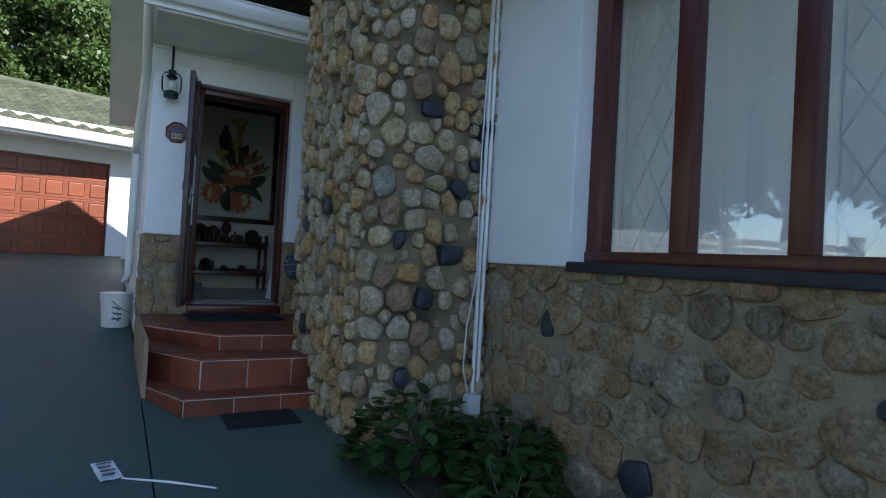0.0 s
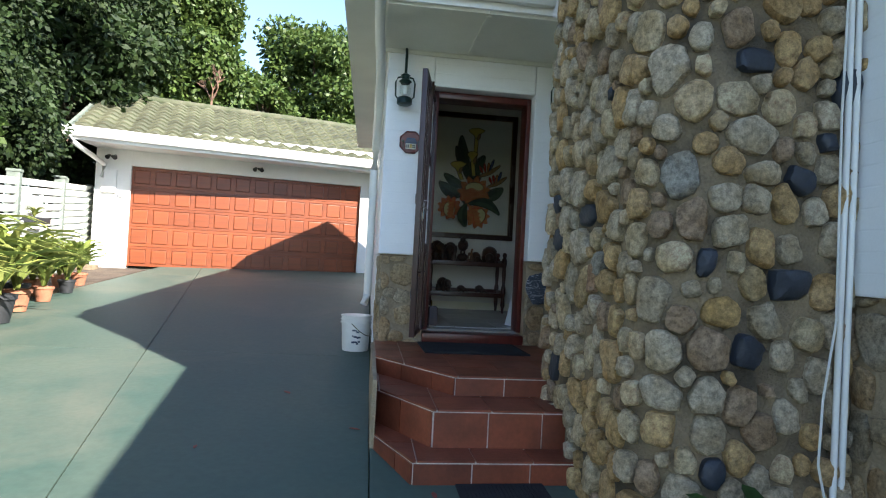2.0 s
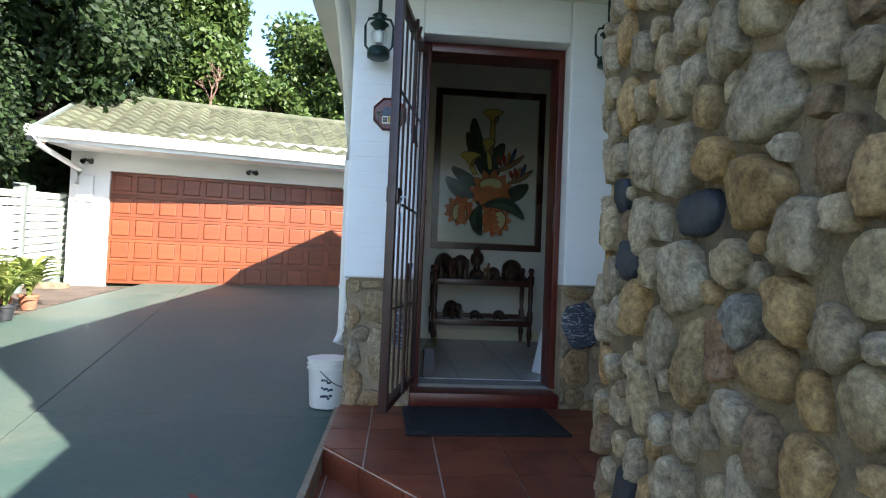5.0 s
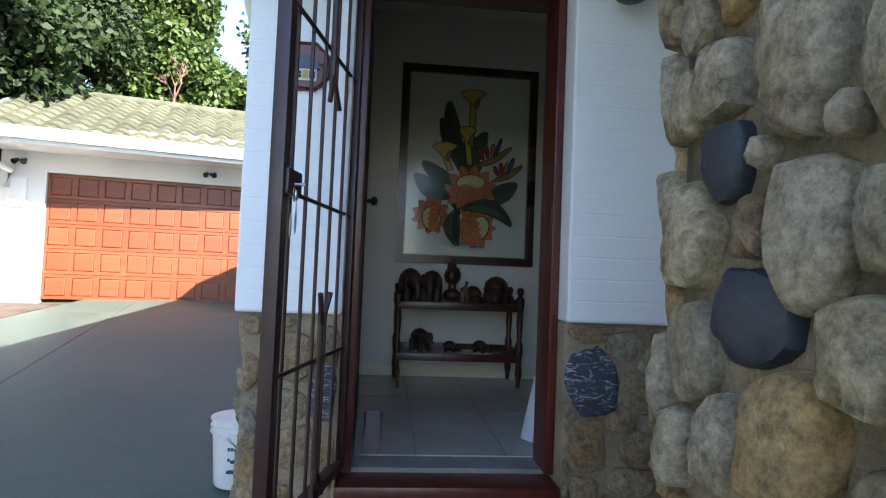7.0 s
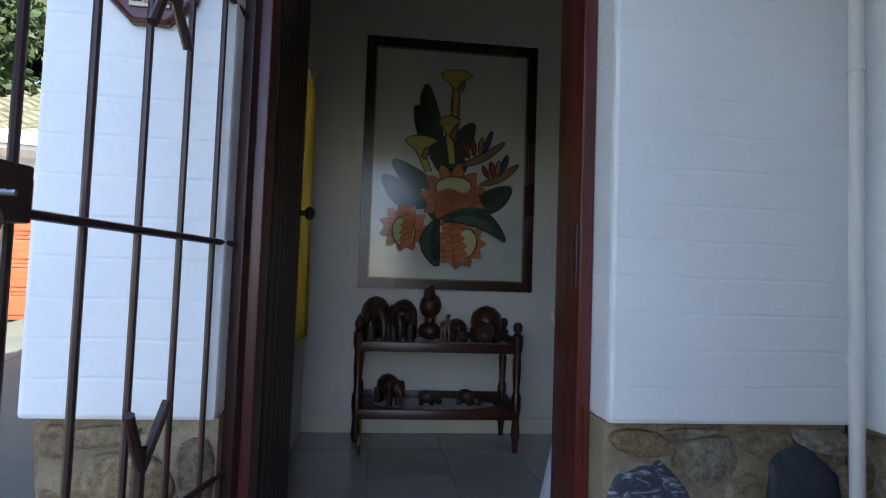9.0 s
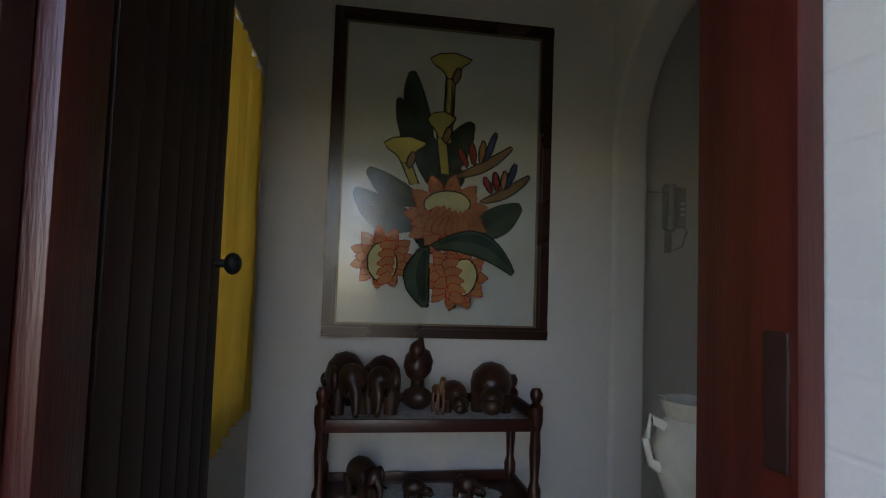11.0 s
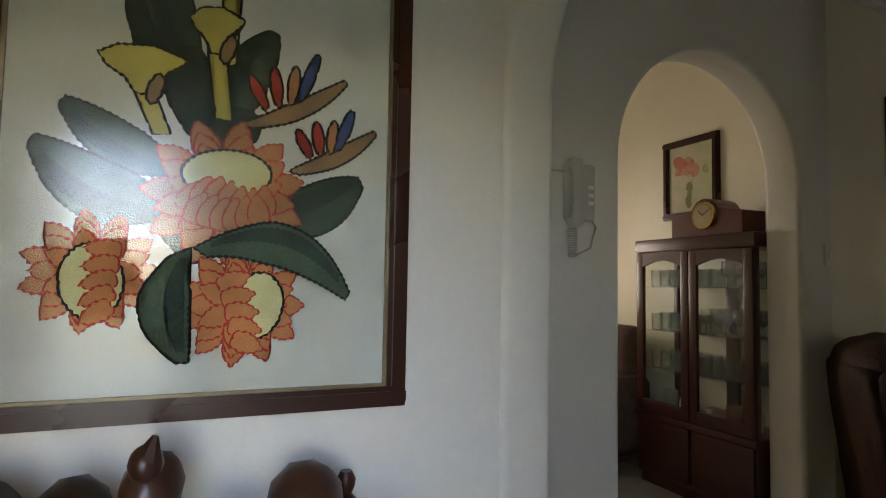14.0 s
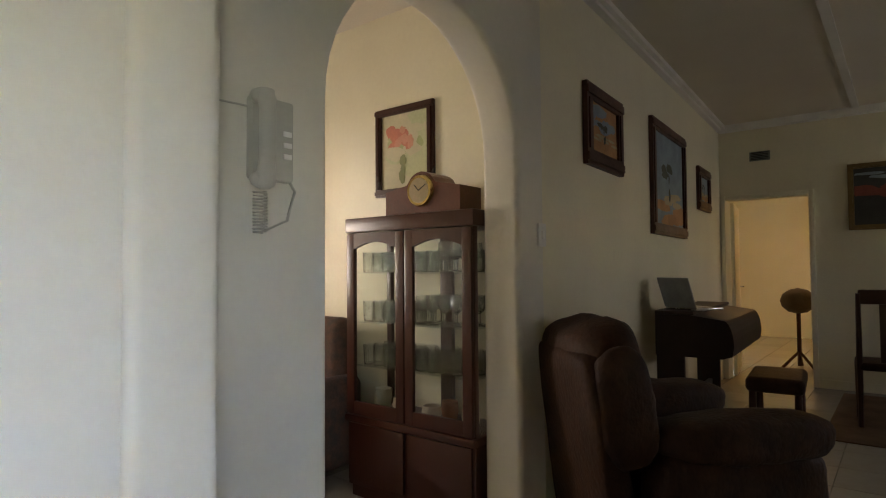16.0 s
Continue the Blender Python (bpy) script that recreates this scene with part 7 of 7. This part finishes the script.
ep = picture_frame("dusk_painting", "dark sunset painting in a gilt frame on the far wall", on_east, -7.68, -6.8, 2.68, 3.34, 0.05, 0.03, mat("dull_gold_frame", (0.2, 0.13, 0.05), 0.4, metal=0.3), P_DARK)
painted("dab", 0.0138, ((P_REDDISH, 0.5, 0.6, 0.45, 0.12, 9), (P_SKY, 0.5, 0.85, 0.4, 0.06, 4), (P_DARK, 0.5, 0.3, 0.4, 0.12, 5)), 15, (-7.63, -6.85, 2.73, 3.29), on_east, ep)
vent = thing("wall_vent", "grey louvred air vent above the passage door", "vent")
bm = bmesh.new()
box(bm, 9.1, 9.119, 8.36, 8.56, 3.48, 3.58, 0.003)
part("grille_frame", bm, M_POST, vent)
for k in range(5):
    bm = bmesh.new()
    box(bm, 9.092, 9.1, 8.375, 8.545, 3.492 + k * 0.017, 3.5 + k * 0.017)
    part("louvre", bm, M_DARK, vent)
sw = thing("light_switch", "white wall switch beside the arch", "switch")
bm = bmesh.new()
box(bm, 4.44, 4.51, 8.595, 8.609, 2.42, 2.53, 0.004)
part("plate", bm, M_PLASTIC, sw)
bm = bmesh.new()
box(bm, 4.462, 4.485, 8.588, 8.596, 2.455, 2.495, 0.003)
part("rocker", bm, M_WHITE, sw)

# ---- living room ----
def cushion(bm, x0, x1, y0, y1, z0, z1, r, m=None):
    vs = box(bm, x0, x1, y0, y1, z0, z1)
    es = list({e for v in vs for e in v.link_edges})
    res = bmesh.ops.bevel(bm, geom=es, offset=r, segments=5, affect="EDGES", profile=0.5)
    vs = list({v for f in res["faces"] for v in f.verts} | {v for v in vs if v.is_valid})
    for v in vs:
        if m:
            v.co = m @ v.co


def pillow(bm, x0, x1, y0, y1, z0, z1, n=4.0, crease=0.012, m=None):
    """A stuffed block: a rounded box that bulges, with slack folds in its cover."""
    got = bmesh.ops.create_cube(bm, size=2)
    es = list({e for v in got["verts"] for e in v.link_edges})
    bmesh.ops.subdivide_edges(bm, edges=es, cuts=11, use_grid_fill=True)
    bm.verts.ensure_lookup_table()
    c, h = Vector(((x0 + x1) / 2, (y0 + y1) / 2, (z0 + z1) / 2)), Vector(((x1 - x0) / 2, (y1 - y0) / 2, (z1 - z0) / 2))
    for v in bm.verts:
        p = v.co
        k = (abs(p.x) ** n + abs(p.y) ** n + abs(p.z) ** n) ** (-1 / n)
        q = Vector((p.x * k * h.x, p.y * k * h.y, p.z * k * h.z))
        w = noise.noise(Vector((q.x * 9 + x0 * 7, q.y * 4 + y0 * 5, q.z * 9 + z0 * 3))) + 0.5 * noise.noise(q * 21)
        q += q.normalized() * crease * w
        v.co = m @ (c + q) if m else c + q


arm = thing("recliner_armchair", "overstuffed dark brown recliner armchair with padded arms", "armchair", (4.8, 8.06, FLOOR), turn=-42)
arm.scale = (0.78, 0.88, 1.04)
LEAN = pose(-0.4, 0, 0, 0, -12, 0)
pieces = (("base", (-0.42, 0.42, -0.36, 0.36, 0.04, 0.34), 9, None), ("seat_cushion", (-0.3, 0.5, -0.28, 0.28, 0.3, 0.5), 4, None),
          ("armrest", (-0.46, 0.46, -0.52, -0.25, 0.04, 0.5), 6, None), ("armrest", (-0.46, 0.46, 0.25, 0.52, 0.04, 0.5), 6, None),
          ("arm_pad", (-0.42, 0.54, -0.55, -0.23, 0.44, 0.63), 3, None), ("arm_pad", (-0.42, 0.54, 0.23, 0.55, 0.44, 0.63), 3, None),
          ("back_shell", (-0.24, -0.06, -0.42, 0.42, 0.1, 0.92), 7, LEAN), ("lumbar_cushion", (-0.12, 0.16, -0.35, 0.35, 0.38, 0.7), 3.2, LEAN),
          ("head_cushion", (-0.22, 0.18, -0.37, 0.37, 0.66, 1.0), 3, LEAN), ("wing", (-0.2, 0.1, -0.46, -0.33, 0.46, 0.92), 3, LEAN), ("wing", (-0.2, 0.1, 0.33, 0.46, 0.46, 0.92), 3, LEAN),
          ("footrest", (0.42, 0.6, -0.27, 0.27, 0.06, 0.42), 4, None))
for n, b, r0, m in pieces:
    bm = bmesh.new()
    pillow(bm, *b, r0, 0.016, m)
    part(n, bm, M_LEATHER, arm)

M_PIANO = mat("dull_dark_piano_wood", (0.03, 0.012, 0.008), 0.5, noise_scale=1.2, vary=0.3, fine=22, bump=0.05, spec=0.3)
piano = thing("digital_piano", "dark wooden digital piano with a rounded front against the wall", "piano", (6.7, 8.42, FLOOR), turn=3)
bm = bmesh.new()
curve = [(-0.27 + 0.06 * (1 - math.cos(k / 6 * math.pi / 2)), 0.72 + 0.17 * math.sin(k / 6 * math.pi / 2)) for k in range(7)]
prism(bm, [(0.22, 0.64), (-0.2, 0.64), (-0.26, 0.66)] + curve + [(0.0, 0.92), (0.22, 0.92)], lambda u, v, d: Vector((-0.62 + d, u, v)), 1.3)
part("case", bm, M_PIANO, piano, smooth=False)
for x in (-0.6, 0.62):
    bm = bmesh.new()
    box(bm, x, x + 0.04, 0.04, 0.22, 0.0, 0.64, 0.005)
    part("end_panel", bm, M_PIANO, piano)
    bm = bmesh.new()
    box(bm, x, x + 0.04, -0.22, 0.2, 0.0, 0.05, 0.01)
    part("foot", bm, M_PIANO, piano)
bm = bmesh.new()
box(bm, -0.63, 0.69, -0.03, 0.22, 0.92, 0.945, 0.006)
part("lid", bm, M_PIANO, piano)
bm = bmesh.new()
box(bm, -0.58, 0.64, 0.1, 0.13, 0.12, 0.3)
part("stretcher", bm, M_PIANO, piano)
laptop = thing("laptop", "grey laptop standing open on the piano", "laptop", (6.32, 8.42, FLOOR + 0.946), turn=55)
bm = bmesh.new()
box(bm, -0.16, 0.16, -0.11, 0.11, 0, 0.016, 0.004)
part("keyboard_deck", bm, M_CHROME, laptop)
bm = bmesh.new()
box(bm, -0.16, 0.16, -0.005, 0.005, 0, 0.22, 0.003, m=pose(0, 0.11, 0.012, -18, 0, 0))
part("screen_lid", bm, mat("grey_plastic", (0.3, 0.31, 0.33), 0.4), laptop)
stool = thing("piano_stool", "dark padded piano stool", "stool", (6.55, 7.95, FLOOR), turn=5)
bm = bmesh.new()
cushion(bm, -0.28, 0.28, -0.17, 0.17, 0.42, 0.52, 0.035)
part("seat", bm, M_LEATHER, stool)
for x in (-0.24, 0.24):
    for y in (-0.13, 0.13):
        bm = bmesh.new()
        lathe(bm, [(0.018, 0), (0.025, 0.2), (0.022, 0.43)], (x, y, 0), 10)
        part("leg", bm, M_WOOD, stool)

rug = thing("rug", "flat brown woven rug under the dining table", "rug", (7.9, 6.75, FLOOR))
bm = bmesh.new()
box(bm, -0.9, 1.0, -1.2, 1.0, 0.0005, 0.01, 0.003)
part("weave", bm, mat("brown_weave", (0.16, 0.09, 0.05), 0.95, noise_scale=5, vary=0.4, fine=150, bump=0.6), rug)
dch = thing("dining_chair", "dark wooden dining chair with a tall splat back", "chair", (7.72, 7.36, FLOOR + 0.011), turn=95)
for x in (-0.2, 0.2):
    for y in (-0.19, 0.19):
        bm = bmesh.new()
        tall = 1.02 if y > 0 else 0.45
        tube(bm, [(x, y, 0), (x, y, 0.45), (x, y + (0.08 if tall > 1 else 0), tall)], [0.018, 0.022, 0.016], 8)
        part("leg", bm, M_WOOD, dch)
bm = bmesh.new()
cushion(bm, -0.22, 0.22, -0.21, 0.21, 0.43, 0.49, 0.02)
part("seat", bm, M_LEATHER, dch)
bm = bmesh.new()
box(bm, -0.2, 0.2, 0.24, 0.27, 0.94, 1.05, 0.012)
part("top_rail", bm, M_WOOD, dch)
bm = bmesh.new()
box(bm, -0.07, 0.07, 0.215, 0.235, 0.5, 0.95, 0.006)
part("splat", bm, M_WOOD, dch)
tab = thing("dining_table", "dark dining table with a white cloth", "table", (8.2, 6.55, FLOOR + 0.011))
bm = bmesh.new()
box(bm, -0.45, 0.45, -0.75, 0.75, 0.7, 0.74, 0.01)
part("tabletop", bm, M_WOOD, tab)
for x in (-0.38, 0.38):
    for y in (-0.66, 0.66):
        bm = bmesh.new()
        lathe(bm, [(0.025, 0), (0.04, 0.35), (0.035, 0.7)], (x, y, 0), 12)
        part("leg", bm, M_WOOD, tab)
tc = thing("tablecloth", "white cloth over the dining table", "tablecloth", (8.2, 6.55, FLOOR + 0.752))
bm = bmesh.new()
box(bm, -0.47, 0.47, -0.77, 0.77, 0, 0.005)
box(bm, -0.475, -0.47, -0.77, 0.77, -0.12, 0.005)
box(bm, -0.47, 0.47, 0.77, 0.775, -0.12, 0.005)
part("cloth", bm, M_LACE, tc)
east = thing("passage_door_frame", "cream painted door frame of the passage", "door frame", kind="structure")
for b in ((7.97, 8.02, FLOOR, 3.12), (8.82, 8.87, FLOOR, 3.12), (8.02, 8.82, 3.07, 3.12)):
    bm = bmesh.new()
    box(bm, 9.1, 9.14, *b, 0.006)
    part("architrave", bm, M_CREAM, east)
pd = thing("passage_door", "cream painted door standing open in the passage", "door", (9.34, 8.8, FLOOR), turn=8)
bm = bmesh.new()
box(bm, 0, 0.8, -0.02, 0.02, 0.01, 1.98, 0.004)
part("leaf", bm, M_CREAM, pd)
bm = bmesh.new()
tube(bm, [(0.74, -0.02, 1.0), (0.74, -0.06, 1.0), (0.64, -0.065, 1.0)], 0.009, 8)
part("handle", bm, M_CHROME, pd)
hs = thing("hat_stand", "dark stand with a round woven hat in the passage", "stand", (10.4, 8.3, FLOOR))
bm = bmesh.new()
tube(bm, [(0, 0, 0.02), (0, 0, 0.72)], 0.025, 10)
part("pole", bm, M_WOOD, hs)
for k in range(3):
    a = k * math.tau / 3
    bm = bmesh.new()
    tube(bm, [(0, 0, 0.2), (0.2 * math.cos(a), 0.2 * math.sin(a), 0.0)], 0.018, 8)
    part("foot", bm, M_WOOD, hs)
bm = bmesh.new()
ball(bm, (0, 0, 0.82), (0.2, 0.2, 0.16))
part("hat", bm, mat("grey_felt", (0.12, 0.1, 0.08), 0.9), hs)
pass_ = thing("dining_armchair", "dark floral upholstered armchair beside the cabinet", "armchair", (4.1, 10.2, FLOOR), turn=180)
M_FLORAL = mat("dark_floral_cloth", (0.07, 0.05, 0.04), 0.9, noise_scale=14, vary=0.4, fine=80, bump=0.2, second=(0.14, 0.07, 0.045))
for n, b, r0 in (("seat", (-0.35, 0.35, -0.35, 0.35, 0.1, 0.45), 0.08), ("backrest", (-0.4, -0.2, -0.35, 0.35, 0.3, 0.95), 0.09), ("armrest", (-0.35, 0.35, -0.42, -0.28, 0.1, 0.62), 0.06), ("armrest", (-0.35, 0.35, 0.28, 0.42, 0.1, 0.62), 0.06)):
    bm = bmesh.new()
    cushion(bm, *b, r0)
    part(n, bm, M_FLORAL, pass_)

# ---- floor tiles ----
floor_tiles = thing("floor_tiles", "pale glazed ceramic floor tiles", "floor", kind="structure")
quad = bmesh.new()
box(quad, 0.003, 0.397, 0.003, 0.397, -0.006, 0.0)
quad_mesh = finish("tile", quad, M_FLOOR)
for i in range(33):
    for j in range(14):
        x, y = 0.77 + i * 0.4, 4.4 + j * 0.4
        if (x < 2.45 and y < 6.35) or (x > 8.8 and (y < 7.3 or y > 9.4)) or (i > 21 and j < 8):
            continue
        if x < 2.0 and y > 8.4:
            continue
        ob = new("tile", quad_mesh)
        ob.parent = floor_tiles
        ob.location = (x, y, FLOOR)
